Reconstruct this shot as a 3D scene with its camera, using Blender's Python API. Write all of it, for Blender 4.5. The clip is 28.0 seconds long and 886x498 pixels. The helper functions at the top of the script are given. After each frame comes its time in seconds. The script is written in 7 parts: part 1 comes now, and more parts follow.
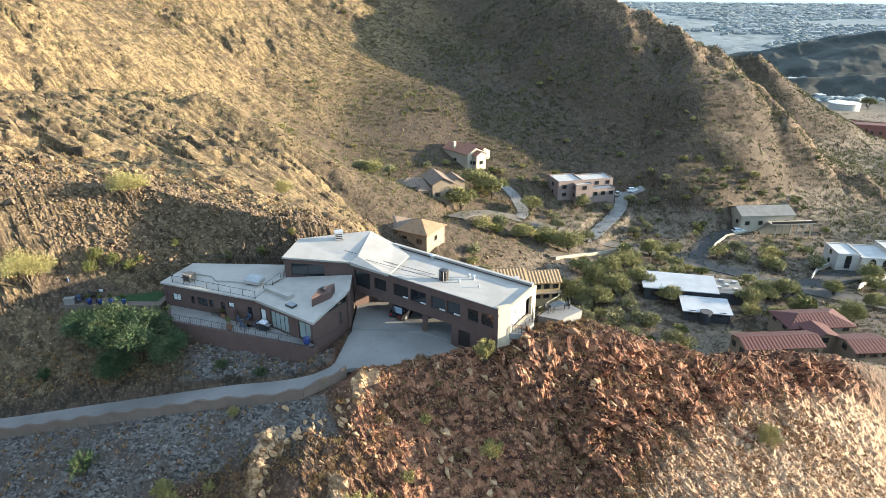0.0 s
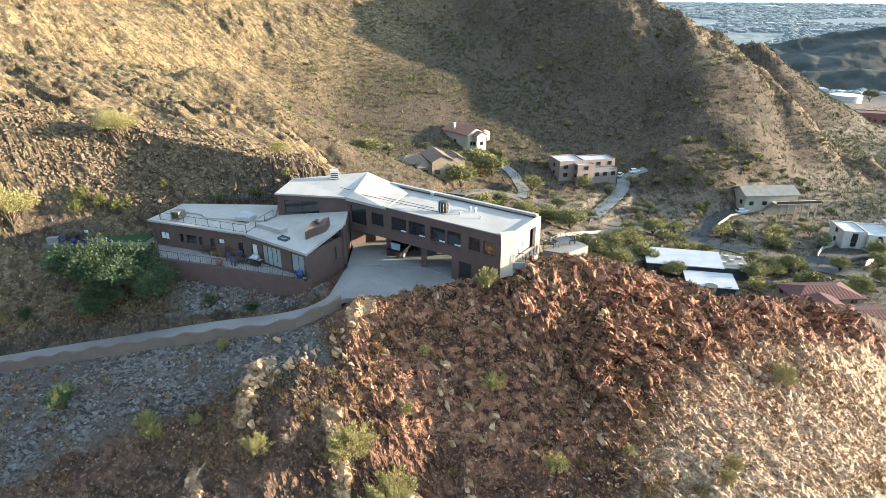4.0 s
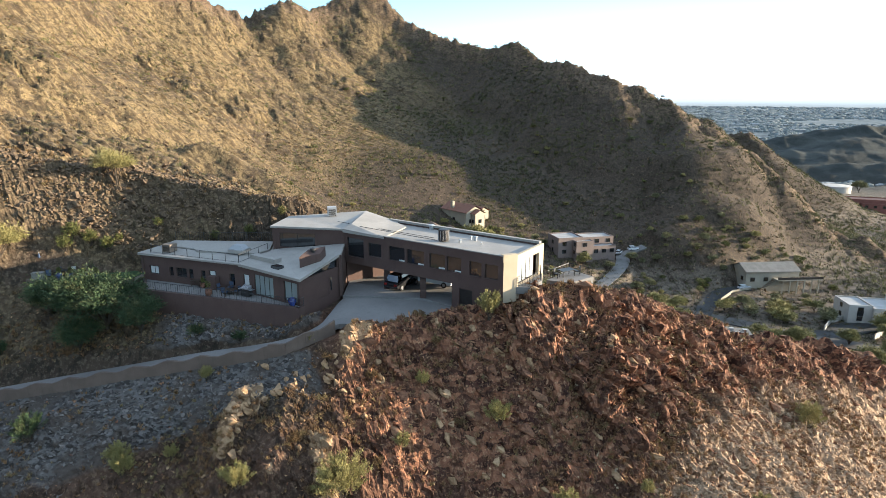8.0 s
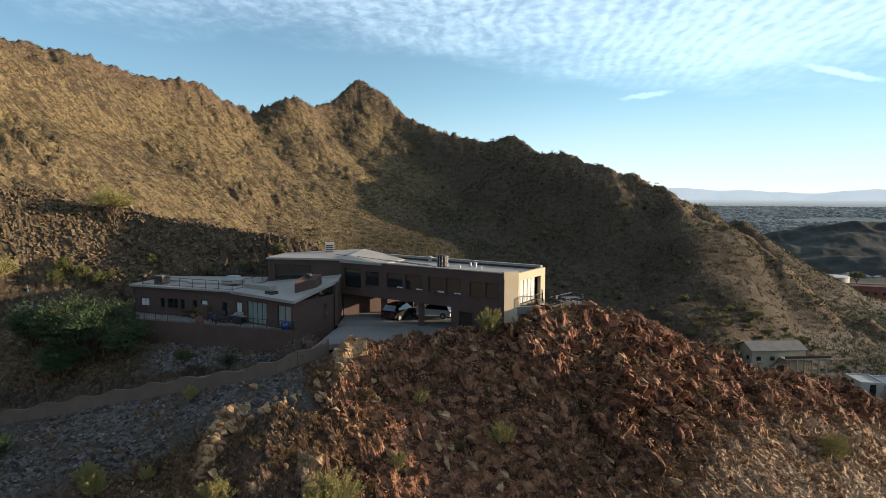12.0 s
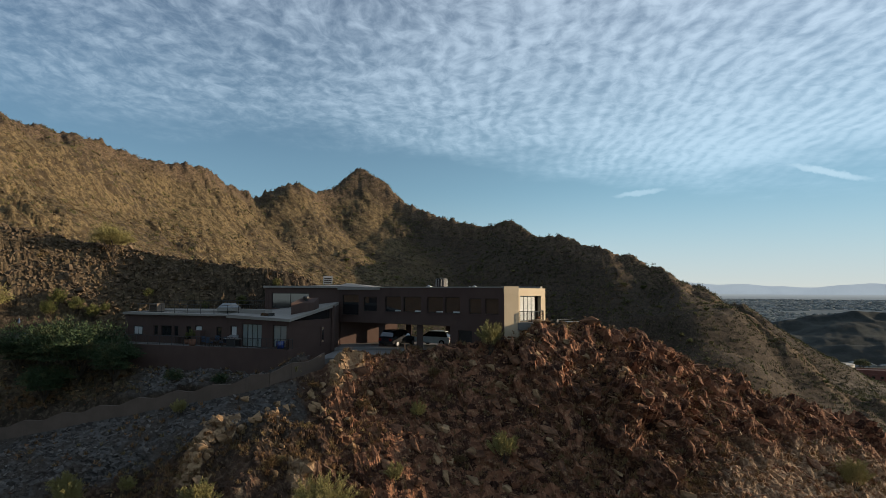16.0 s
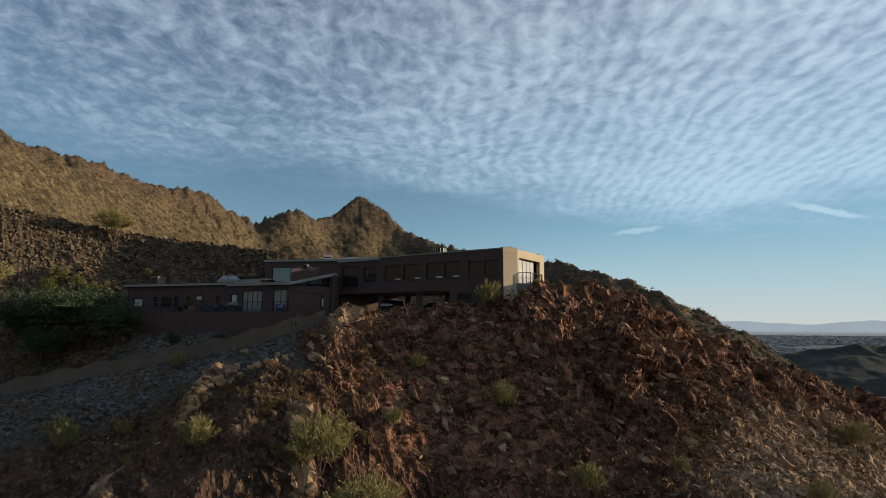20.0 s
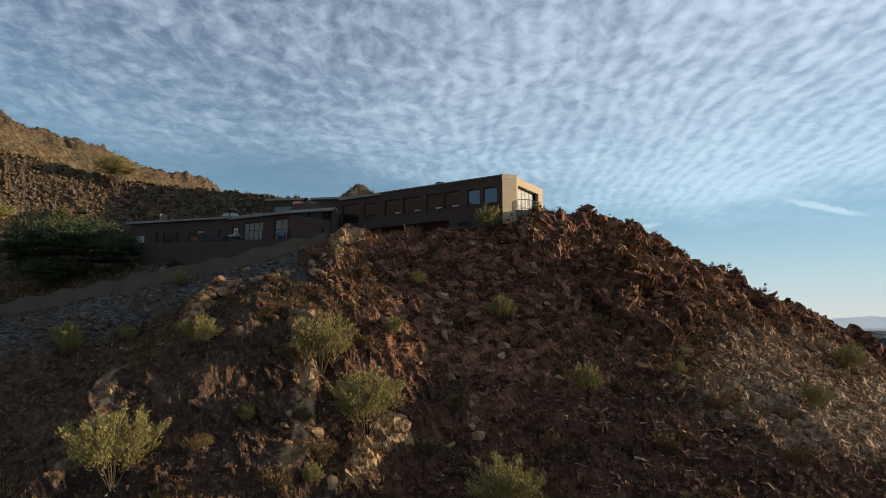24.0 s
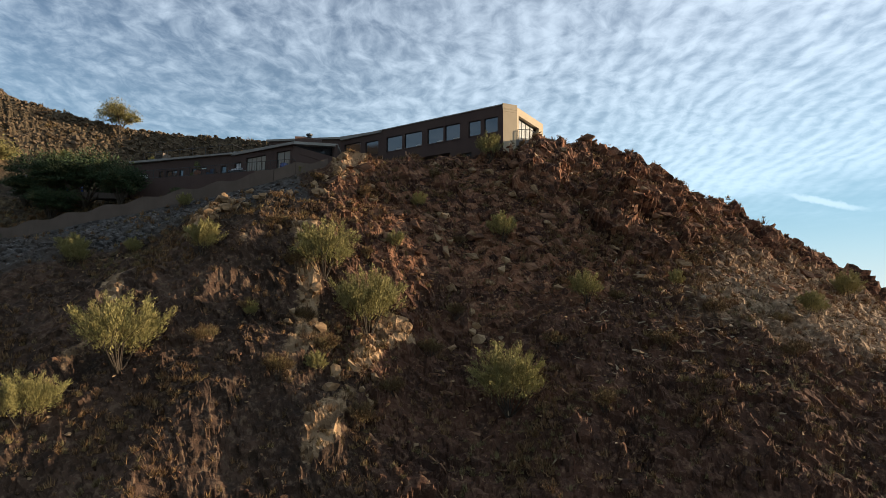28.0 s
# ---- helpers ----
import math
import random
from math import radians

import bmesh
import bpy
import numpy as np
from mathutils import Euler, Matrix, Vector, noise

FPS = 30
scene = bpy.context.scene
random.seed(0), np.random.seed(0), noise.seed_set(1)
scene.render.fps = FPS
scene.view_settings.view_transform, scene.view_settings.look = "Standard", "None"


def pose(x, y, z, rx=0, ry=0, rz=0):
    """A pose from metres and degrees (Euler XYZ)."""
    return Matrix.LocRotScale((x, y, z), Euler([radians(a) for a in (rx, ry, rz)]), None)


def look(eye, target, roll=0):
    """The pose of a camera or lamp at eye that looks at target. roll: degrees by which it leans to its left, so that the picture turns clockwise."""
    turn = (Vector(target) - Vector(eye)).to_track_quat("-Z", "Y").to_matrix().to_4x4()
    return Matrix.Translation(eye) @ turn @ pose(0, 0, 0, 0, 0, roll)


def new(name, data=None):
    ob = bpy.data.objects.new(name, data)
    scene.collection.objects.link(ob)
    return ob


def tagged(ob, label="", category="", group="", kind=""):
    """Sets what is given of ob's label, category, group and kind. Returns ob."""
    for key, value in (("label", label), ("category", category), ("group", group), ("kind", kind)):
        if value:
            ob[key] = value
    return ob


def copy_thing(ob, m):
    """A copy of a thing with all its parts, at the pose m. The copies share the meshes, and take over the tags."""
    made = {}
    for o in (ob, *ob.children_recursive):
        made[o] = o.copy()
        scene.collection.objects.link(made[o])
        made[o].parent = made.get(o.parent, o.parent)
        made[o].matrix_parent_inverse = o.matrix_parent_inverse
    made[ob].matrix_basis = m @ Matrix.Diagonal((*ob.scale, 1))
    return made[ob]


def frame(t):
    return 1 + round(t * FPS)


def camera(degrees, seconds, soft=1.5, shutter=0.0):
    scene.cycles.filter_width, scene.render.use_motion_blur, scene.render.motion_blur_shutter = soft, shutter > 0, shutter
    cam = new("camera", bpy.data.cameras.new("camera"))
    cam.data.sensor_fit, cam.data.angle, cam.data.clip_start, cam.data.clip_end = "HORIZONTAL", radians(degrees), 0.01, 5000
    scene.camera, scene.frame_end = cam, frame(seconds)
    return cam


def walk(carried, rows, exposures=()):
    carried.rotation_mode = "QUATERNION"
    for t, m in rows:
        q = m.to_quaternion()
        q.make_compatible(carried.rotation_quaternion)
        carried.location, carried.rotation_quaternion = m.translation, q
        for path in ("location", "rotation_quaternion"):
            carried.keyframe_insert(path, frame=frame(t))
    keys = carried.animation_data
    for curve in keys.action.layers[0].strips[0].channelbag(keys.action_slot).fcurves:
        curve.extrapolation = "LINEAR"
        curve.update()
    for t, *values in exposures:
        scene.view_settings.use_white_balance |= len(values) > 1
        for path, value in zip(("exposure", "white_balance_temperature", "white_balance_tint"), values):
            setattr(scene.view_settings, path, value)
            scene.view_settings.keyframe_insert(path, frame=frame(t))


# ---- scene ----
cam = camera(70.9, 28.0, soft=0.3)
METRES, EYE, TILT, LEAN, TURN = 52.0, 38.0, -22.9, 0.0, 0.0
ROWS = [
    (0.0, 0.0, 0.0, 0.0, 0.0, 0.0, -0.0),
    (0.5, 0.0004, 0.0089, -0.022, -0.01, 0.03, 0.02),
    (1.0, -0.0003, 0.0179, -0.0432, -0.01, 0.09, 0.02),
    (1.5, -0.0005, 0.0257, -0.0621, -0.01, 0.1, 0.02),
    (2.0, -0.0003, 0.0336, -0.0818, -0.01, 0.12, -0.02),
    (2.5, -0.0017, 0.0416, -0.1003, -0.01, 0.13, -0.02),
    (3.0, -0.0009, 0.049, -0.1178, 0.02, 0.16, -0.04),
    (3.5, -0.0004, 0.0568, -0.1367, -0.02, 0.18, -0.02),
    (5.5, -0.0003, 0.084, -0.1987, -0.04, 1.19, -0.03),
    (6.0, -0.0006, 0.0917, -0.2179, -0.08, 2.91, -0.06),
    (6.5, -0.0007, 0.1003, -0.238, -0.1, 4.69, -0.09),
    (7.0, -0.002, 0.1085, -0.2566, -0.15, 6.35, -0.07),
    (7.5, -0.0024, 0.1159, -0.2731, -0.16, 7.79, -0.07),
    (8.0, -0.003, 0.123, -0.2899, -0.19, 9.02, -0.1),
    (8.5, -0.0024, 0.13, -0.3081, -0.23, 10.2, -0.11),
    (9.0, -0.003, 0.1374, -0.3263, -0.26, 11.36, -0.1),
    (9.5, -0.0031, 0.1458, -0.3441, -0.21, 12.53, -0.1),
    (10.0, -0.0023, 0.1539, -0.3615, -0.2, 13.66, -0.12),
    (10.5, -0.0023, 0.1613, -0.3783, -0.21, 14.78, -0.08),
    (11.0, -0.0033, 0.1689, -0.3953, -0.22, 15.9, -0.08),
    (11.5, -0.0035, 0.1762, -0.4129, -0.26, 17.04, -0.09),
    (12.0, -0.0028, 0.1837, -0.4308, -0.29, 18.16, -0.09),
    (12.5, -0.003, 0.1912, -0.4487, -0.31, 19.24, -0.11),
    (14.5, -0.0021, 0.2201, -0.5145, -0.37, 23.61, -0.1),
    (15.0, -0.0026, 0.2278, -0.5313, -0.41, 24.72, -0.1),
    (15.5, -0.0029, 0.2352, -0.5475, -0.43, 25.82, -0.11),
    (16.0, -0.0033, 0.2424, -0.5638, -0.45, 26.86, -0.1),
    (16.5, -0.0038, 0.2495, -0.5803, -0.47, 27.92, -0.07),
    (17.0, -0.0037, 0.2571, -0.5963, -0.47, 28.94, -0.08),
    (17.5, -0.0041, 0.2641, -0.6125, -0.51, 29.94, -0.09),
    (18.0, -0.0046, 0.2712, -0.629, -0.51, 30.46, -0.06),
    (18.5, -0.0046, 0.2776, -0.6443, -0.52, 30.41, -0.06),
    (19.0, -0.0042, 0.2845, -0.6594, -0.53, 30.38, -0.07),
    (19.5, -0.0038, 0.291, -0.675, -0.54, 30.33, -0.11),
    (20.0, -0.0036, 0.2976, -0.6904, -0.58, 30.29, -0.14),
    (20.5, -0.0034, 0.3046, -0.7056, -0.59, 30.26, -0.14),
    (21.0, -0.0033, 0.3112, -0.7202, -0.62, 30.23, -0.17),
    (21.5, -0.0033, 0.3176, -0.7342, -0.63, 30.17, -0.15),
    (23.5, -0.003, 0.3441, -0.7911, -0.67, 29.96, -0.2),
    (24.0, -0.0039, 0.3509, -0.8061, -0.71, 29.95, -0.19),
    (24.5, -0.0044, 0.3576, -0.8206, -0.75, 29.9, -0.22),
    (25.0, -0.0043, 0.3634, -0.8338, -0.77, 29.84, -0.22),
    (25.5, -0.0042, 0.3692, -0.8457, -0.75, 29.74, -0.24),
    (26.0, -0.0042, 0.3752, -0.858, -0.76, 29.68, -0.25),
    (26.5, -0.0043, 0.3811, -0.8705, -0.74, 29.62, -0.24),
    (27.0, -0.0044, 0.3873, -0.8845, -0.76, 29.56, -0.25),
    (27.5, -0.0045, 0.3941, -0.9, -0.76, 29.49, -0.27),
    (28.0, -0.0039, 0.4009, -0.9156, -0.71, 29.41, -0.28),
]
EXPOSURES = [(0, 2.75, 6100, 7), (3, 2.85, 6100, 7), (5.5, 2.88, 6100, 7), (7, 2.57, 6140, 8), (8.5, 2.01, 6200, 10), (10, 1.57, 6500, 10), (12.5, 1.10, 6600, 11),
             (14.5, 0.70, 6600, 11), (17, 0.45, 6600, 11), (20, 0.40, 6600, 11), (22, 0.45, 6600, 11), (24, 0.60, 6800, 13), (26, 0.72, 6850, 13), (28, 0.90, 6900, 13)]
walk(cam, [(t, pose(0, 0, EYE, TILT, LEAN, TURN) @ pose(METRES * x, METRES * y, METRES * z, 90 + pitch, roll, yaw)) for t, x, y, z, yaw, pitch, roll in ROWS],
     EXPOSURES)

# ---- sky, sun ----
SUN_AZ, SUN_EL = radians(87.5), radians(9.3)  # azimuth from +y towards +x
sun_way = Vector((math.sin(SUN_AZ) * math.cos(SUN_EL), math.cos(SUN_AZ) * math.cos(SUN_EL), math.sin(SUN_EL)))
sun = new("sun", bpy.data.lights.new("sun", "SUN"))
sun.data.energy, sun.data.angle, sun.data.color = 5.0, radians(0.6), (1.0, 0.83, 0.60)
sun.matrix_world = look(Vector((0, 0, 300)) + sun_way * 200, (0, 0, 300))

world = bpy.data.worlds.new("desert_sky")
scene.world = world
world.use_nodes = True
wn, wl = world.node_tree.nodes, world.node_tree.links
wn.clear()


def wnode(kind, **kw):
    n = wn.new(kind)
    for k, v in kw.items():
        if k == "op":
            n.operation = v
        else:
            n.inputs[k].default_value = v
    return n


def wmath(op, a, b=None, clamp=False):
    n = wn.new("ShaderNodeMath")
    n.operation, n.use_clamp = op, clamp
    for i, v in enumerate((a, b)):
        if v is None:
            continue
        if isinstance(v, (int, float)):
            n.inputs[i].default_value = v
        else:
            wl.new(v, n.inputs[i])
    return n.outputs[0]


sky = wn.new("ShaderNodeTexSky")
sky.sky_type, sky.sun_disc = "NISHITA", False
sky.sun_elevation, sky.sun_rotation = SUN_EL, SUN_AZ
sky.altitude, sky.air_density, sky.dust_density, sky.ozone_density = 500, 1.0, 0.2, 3.0
tc = wn.new("ShaderNodeTexCoord")
sep = wn.new("ShaderNodeSeparateXYZ")
wl.new(tc.outputs["Generated"], sep.inputs[0])
up = wmath("MAXIMUM", sep.outputs["Z"], 0.0)
lift = wmath("ADD", up, 0.10)
cu, cv = wmath("DIVIDE", sep.outputs["X"], lift), wmath("DIVIDE", sep.outputs["Y"], lift)
flat = wn.new("ShaderNodeCombineXYZ")
wl.new(cu, flat.inputs[0]), wl.new(cv, flat.inputs[1])


def wnoise(scale, detail, rough, vec, distortion=0.0):
    n = wnode("ShaderNodeTexNoise", Scale=scale, Detail=detail, Roughness=rough, Distortion=distortion)
    wl.new(vec, n.inputs["Vector"])
    return n.outputs["Fac"]


def wramp(v, a, b):
    n = wn.new("ShaderNodeMapRange")
    n.interpolation_type = "SMOOTHSTEP"
    n.inputs["From Min"].default_value, n.inputs["From Max"].default_value = a, b
    wl.new(v, n.inputs["Value"])
    return n.outputs["Result"]


# rippled high cloud: cells drawn out along the wind, bent by a slow noise, running together into a veil on one side
bent = wn.new("ShaderNodeVectorMath")
bent.operation = "ADD"
slow = wnode("ShaderNodeTexNoise", Scale=1.1, Detail=3, Roughness=0.55)
wl.new(flat.outputs[0], slow.inputs["Vector"])
push = wn.new("ShaderNodeVectorMath")
push.operation = "SCALE"
push.inputs["Scale"].default_value = 0.30
wl.new(slow.outputs["Color"], push.inputs[0])
wl.new(flat.outputs[0], bent.inputs[0]), wl.new(push.outputs[0], bent.inputs[1])
band = wn.new("ShaderNodeMapping")
band.inputs["Rotation"].default_value = (0, 0, radians(6))
band.inputs["Scale"].default_value = (1.0, 0.72, 1.0)
wl.new(bent.outputs[0], band.inputs["Vector"])
puff = wnoise(17.0, 4.0, 0.60, band.outputs[0], 0.3)
ripple = wn.new("ShaderNodeTexWave")
ripple.wave_type, ripple.bands_direction = "BANDS", "X"
ripple.inputs["Scale"].default_value, ripple.inputs["Distortion"].default_value = 4.6, 3.0
ripple.inputs["Detail"].default_value, ripple.inputs["Detail Scale"].default_value = 2.5, 1.9
wl.new(band.outputs[0], ripple.inputs["Vector"])
veil = wnoise(0.8, 4, 0.6, flat.outputs[0])
side = wramp(cu, -1.0, 1.6)
cloud = wmath("ADD", wmath("MULTIPLY", puff, 1.25), wmath("MULTIPLY", wmath("SUBTRACT", ripple.outputs["Fac"], 0.2), wmath("ADD", wmath("MULTIPLY", side, 0.22), 0.04)))
cloud = wmath("ADD", cloud, wmath("MULTIPLY", wmath("SUBTRACT", veil, 0.5), 0.9))
cloud = wmath("ADD", cloud, wmath("MULTIPLY", side, 0.20))
cloud = wramp(cloud, 0.28, 1.28)
# the sheet of cloud ends above a clear band over the horizon
edge = wmath("ADD", sep.outputs["Z"], wmath("MULTIPLY", wmath("SUBTRACT", wnoise(1.3, 5, 0.62, flat.outputs[0]), 0.5), 0.12))
edge = wmath("ADD", edge, wmath("MULTIPLY", side, 0.085))
sheet = wramp(edge, 0.225, 0.29)
mask = wmath("MULTIPLY", wmath("ADD", wmath("MULTIPLY", cloud, 0.62), wmath("ADD", wmath("MULTIPLY", side, 0.24), 0.08)), sheet, True)
skycol = wn.new("ShaderNodeMixRGB")
skycol.blend_type = "MULTIPLY"
skycol.inputs[0].default_value = 1.0
skycol.inputs[2].default_value = (0.108, 0.108, 0.108, 1)
wl.new(sky.outputs[0], skycol.inputs[1])
cl = wn.new("ShaderNodeMixRGB")
cl.inputs[2].default_value = (0.69, 0.87, 1.06, 1)
wl.new(mask, cl.inputs[0]), wl.new(skycol.outputs[0], cl.inputs[1])
# two lone wisps in the clear band: bearing, height, length and thickness, lean
for bear, rise_, long_, thin_, lean_, amount in ((0.314, 0.152, 0.036, 0.0042, 0.10, 0.55), (0.566, 0.165, 0.045, 0.0050, -0.30, 0.75)):
    bearing = wmath("SUBTRACT", wmath("ARCTAN2", sep.outputs["X"], sep.outputs["Y"]), bear)
    height = wmath("SUBTRACT", wmath("SUBTRACT", sep.outputs["Z"], rise_), wmath("MULTIPLY", bearing, lean_))
    frayed = wmath("ADD", wmath("DIVIDE", height, thin_), wmath("MULTIPLY", wmath("SUBTRACT", wnoise(60.0, 3, 0.6, tc.outputs["Generated"]), 0.5), 2.2))
    far_out = wmath("ADD", wmath("POWER", wmath("ABSOLUTE", wmath("DIVIDE", bearing, long_)), 2.0), wmath("POWER", wmath("ABSOLUTE", frayed), 2.0))
    wisp = wn.new("ShaderNodeMixRGB")
    wisp.inputs[2].default_value = (0.80, 0.95, 1.08, 1)
    wl.new(wmath("MULTIPLY", wmath("SUBTRACT", 1.0, wramp(far_out, 0.1, 1.6), True), amount), wisp.inputs[0])
    wl.new(cl.outputs[0], wisp.inputs[1])
    cl = wisp
# pale dusty air low over the plain, thinning into the blue
hazed = cl.outputs[0]
for reach, power, amount, tint in ((0.46, 1.4, 0.72, (0.42, 0.77, 0.98, 1)), (0.17, 1.8, 0.85, (0.70, 0.76, 0.73, 1))):
    low = wmath("SUBTRACT", 1.0, wmath("DIVIDE", up, reach), True)
    haze = wn.new("ShaderNodeMixRGB")
    haze.inputs[2].default_value = tint
    wl.new(wmath("MULTIPLY", wmath("MULTIPLY", wmath("POWER", low, power), amount), wmath("ADD", wmath("MULTIPLY", side, 0.55), 0.72), True), haze.inputs[0])
    wl.new(hazed, haze.inputs[1])
    hazed = haze.outputs[0]
bg = wnode("ShaderNodeBackground", Strength=0.62)
wl.new(hazed, bg.inputs["Color"])
wl.new(bg.outputs[0], wn.new("ShaderNodeOutputWorld").inputs[0])

# ---- materials ----


class Graph:
    """A material's nodes, written short."""

    def __init__(self, name):
        self.m = bpy.data.materials.new(name)
        self.m.use_nodes = True
        self.n, self.l = self.m.node_tree.nodes, self.m.node_tree.links
        self.b = self.n["Principled BSDF"]

    def put(self, sock, v):
        if isinstance(v, (int, float)):
            sock.default_value = v
        elif isinstance(v, (tuple, list)):
            sock.default_value = (*v, 1) if len(v) == 3 and sock.type == "RGBA" else v
        else:
            self.l.new(v, sock)

    def coord(self, which="Object"):
        if which == "World":
            return self.n.new("ShaderNodeNewGeometry").outputs["Position"]
        return self.n.new("ShaderNodeTexCoord").outputs[which]

    def scaled(self, vec, s, rot=(0, 0, 0)):
        n = self.n.new("ShaderNodeMapping")
        self.put(n.inputs["Vector"], vec)
        n.inputs["Scale"].default_value, n.inputs["Rotation"].default_value = s, rot
        return n.outputs[0]

    def noise(self, vec, scale, detail=3, rough=0.55, distortion=0.0):
        n = self.n.new("ShaderNodeTexNoise")
        self.put(n.inputs["Vector"], vec)
        n.inputs["Scale"].default_value, n.inputs["Detail"].default_value = scale, detail
        n.inputs["Roughness"].default_value, n.inputs["Distortion"].default_value = rough, distortion
        return n.outputs["Fac"]

    def cells(self, vec, scale, out="Color", feature="F1"):
        n = self.n.new("ShaderNodeTexVoronoi")
        n.feature = feature
        self.put(n.inputs["Vector"], vec)
        n.inputs["Scale"].default_value = scale
        return n.outputs[out]

    def span(self, v, a, b, lo=0.0, hi=1.0):
        n = self.n.new("ShaderNodeMapRange")
        n.interpolation_type = "SMOOTHSTEP"
        for k, w in (("Value", v), ("From Min", a), ("From Max", b), ("To Min", lo), ("To Max", hi)):
            self.put(n.inputs[k], w)
        return n.outputs["Result"]

    def math(self, op, a, b=0.0):
        n = self.n.new("ShaderNodeMath")
        n.operation = op
        self.put(n.inputs[0], a), self.put(n.inputs[1], b)
        return n.outputs[0]

    def mix(self, f, a, b, blend="MIX"):
        n = self.n.new("ShaderNodeMixRGB")
        n.blend_type = blend
        self.put(n.inputs[0], f), self.put(n.inputs[1], a), self.put(n.inputs[2], b)
        return n.outputs[0]

    def attr(self, name):
        n = self.n.new("ShaderNodeAttribute")
        n.attribute_name = name
        return n.outputs["Fac"]

    def random(self):
        return self.n.new("ShaderNodeObjectInfo").outputs["Random"]

    def island(self):
        return self.n.new("ShaderNodeNewGeometry").outputs["Random Per Island"]

    def done(self, color, rough=0.9, bump=None, strength=0.5, distance=0.05, metal=0.0, spec=0.3):
        self.put(self.b.inputs["Base Color"], color)
        self.put(self.b.inputs["Roughness"], rough)
        self.put(self.b.inputs["Metallic"], metal)
        self.put(self.b.inputs["Specular IOR Level"], spec)
        if bump is not None:
            n = self.n.new("ShaderNodeBump")
            n.inputs["Strength"].default_value, n.inputs["Distance"].default_value = strength, distance
            self.put(n.inputs["Height"], bump)
            self.l.new(n.outputs[0], self.b.inputs["Normal"])
        return self.m


def plain(name, a, b, scale=1.5, rough=0.85, grain=18.0, strength=0.25, metal=0.0, spec=0.3, vary=0.0, stain=None, coord="Object"):
    """Two tones in broad patches, fine grain with relief, optional streaky stains, optional tone by object."""
    g = Graph(name)
    v = g.coord(coord)
    c = g.mix(g.span(g.noise(v, scale), 0.3, 0.7), a, b)
    fine = g.noise(v, grain, 4, 0.65)
    c = g.mix(g.span(fine, 0.25, 0.75, 0.0, 0.22), c, tuple(0.6 * i for i in a))
    if stain:
        streak = g.noise(g.scaled(v, (1.6, 1.6, 0.25)), 1.1, 5, 0.7)
        c = g.mix(g.span(streak, 0.52, 0.75, 0.0, 0.6), c, stain)
    if vary:
        c = g.mix(g.span(g.random(), 0.0, 1.0, 0.0, vary), c, tuple(0.5 * i for i in b))
    return g.done(c, g.span(fine, 0.2, 0.8, rough - 0.08, min(1.0, rough + 0.08)), fine, strength, 0.02, metal, spec)


def foliage(name, dark, light, dry=(0.22, 0.17, 0.07), dryness=0.15):
    g = Graph(name)
    r = g.island()
    c = g.mix(r, dark, light)
    c = g.mix(g.span(g.noise(g.coord("World"), 0.9, 2), 0.5, 0.72, 0.0, dryness * 2), c, dry)
    m = g.done(c, 0.75, spec=0.2)
    g.b.inputs["Subsurface Weight"].default_value = 0.0
    return m


def glass(name, tint=(0.012, 0.014, 0.016), rough=0.04):
    g = Graph(name)
    wob = g.noise(g.coord("Object"), 0.7, 2)
    g.b.inputs["IOR"].default_value = 1.85
    return g.done(tint, rough, wob, 0.05, 0.02, spec=0.6)


STUCCO = plain("taupe_stucco", (0.068, 0.041, 0.034), (0.079, 0.049, 0.040), 0.6, 0.92, 22, 0.35, stain=(0.051, 0.031, 0.026))
STUCCO_PALE = plain("cream_stucco_finish", (0.342, 0.275, 0.190), (0.380, 0.309, 0.218), 0.6, 0.92, 22, 0.3, stain=(0.294, 0.237, 0.162))
ROOF_WHITE = plain("white_roof_coating", (0.221, 0.202, 0.178), (0.269, 0.248, 0.221), 0.35, 0.8, 9, 0.15, stain=(0.180, 0.167, 0.149))
CONCRETE = plain("old_concrete", (0.128, 0.120, 0.112), (0.165, 0.156, 0.146), 0.5, 0.9, 14, 0.2, stain=(0.098, 0.094, 0.088))
BLOCKWALL = plain("road_wall_stucco", (0.098, 0.071, 0.055), (0.120, 0.088, 0.069), 0.7, 0.93, 20, 0.35, stain=(0.071, 0.053, 0.041))
IRON = plain("black_iron", (0.009, 0.009, 0.010), (0.015, 0.014, 0.013), 3, 0.5, 40, 0.1, spec=0.5)
GALV = plain("galvanised_sheet", (0.338, 0.345, 0.345), (0.420, 0.427, 0.427), 2, 0.45, 25, 0.1, metal=0.5)
WINDOW = glass("dark_window_glass")
FRAME_DARK = plain("bronze_frame", (0.017, 0.013, 0.011), (0.026, 0.021, 0.018), 3, 0.5, 30, 0.1)
CURTAIN = plain("pale_blind", (0.413, 0.420, 0.413), (0.495, 0.495, 0.480), 2, 0.9, 30, 0.1)
BLIND_GLASS = glass("glass_before_drawn_blinds", (0.190, 0.215, 0.205), 0.06)

# ---- the lie of the land ----
# TERRAIN


def lattice(ix, iy, seed):
    h = (ix.astype(np.int64) * 374761393 + iy.astype(np.int64) * 668265263 + seed * 974634777) & 0xFFFFFFFF
    h = ((h ^ (h >> 13)) * 1274126177) & 0xFFFFFFFF
    return ((h ^ (h >> 16)) & 0xFFFF) / 32767.5 - 1.0


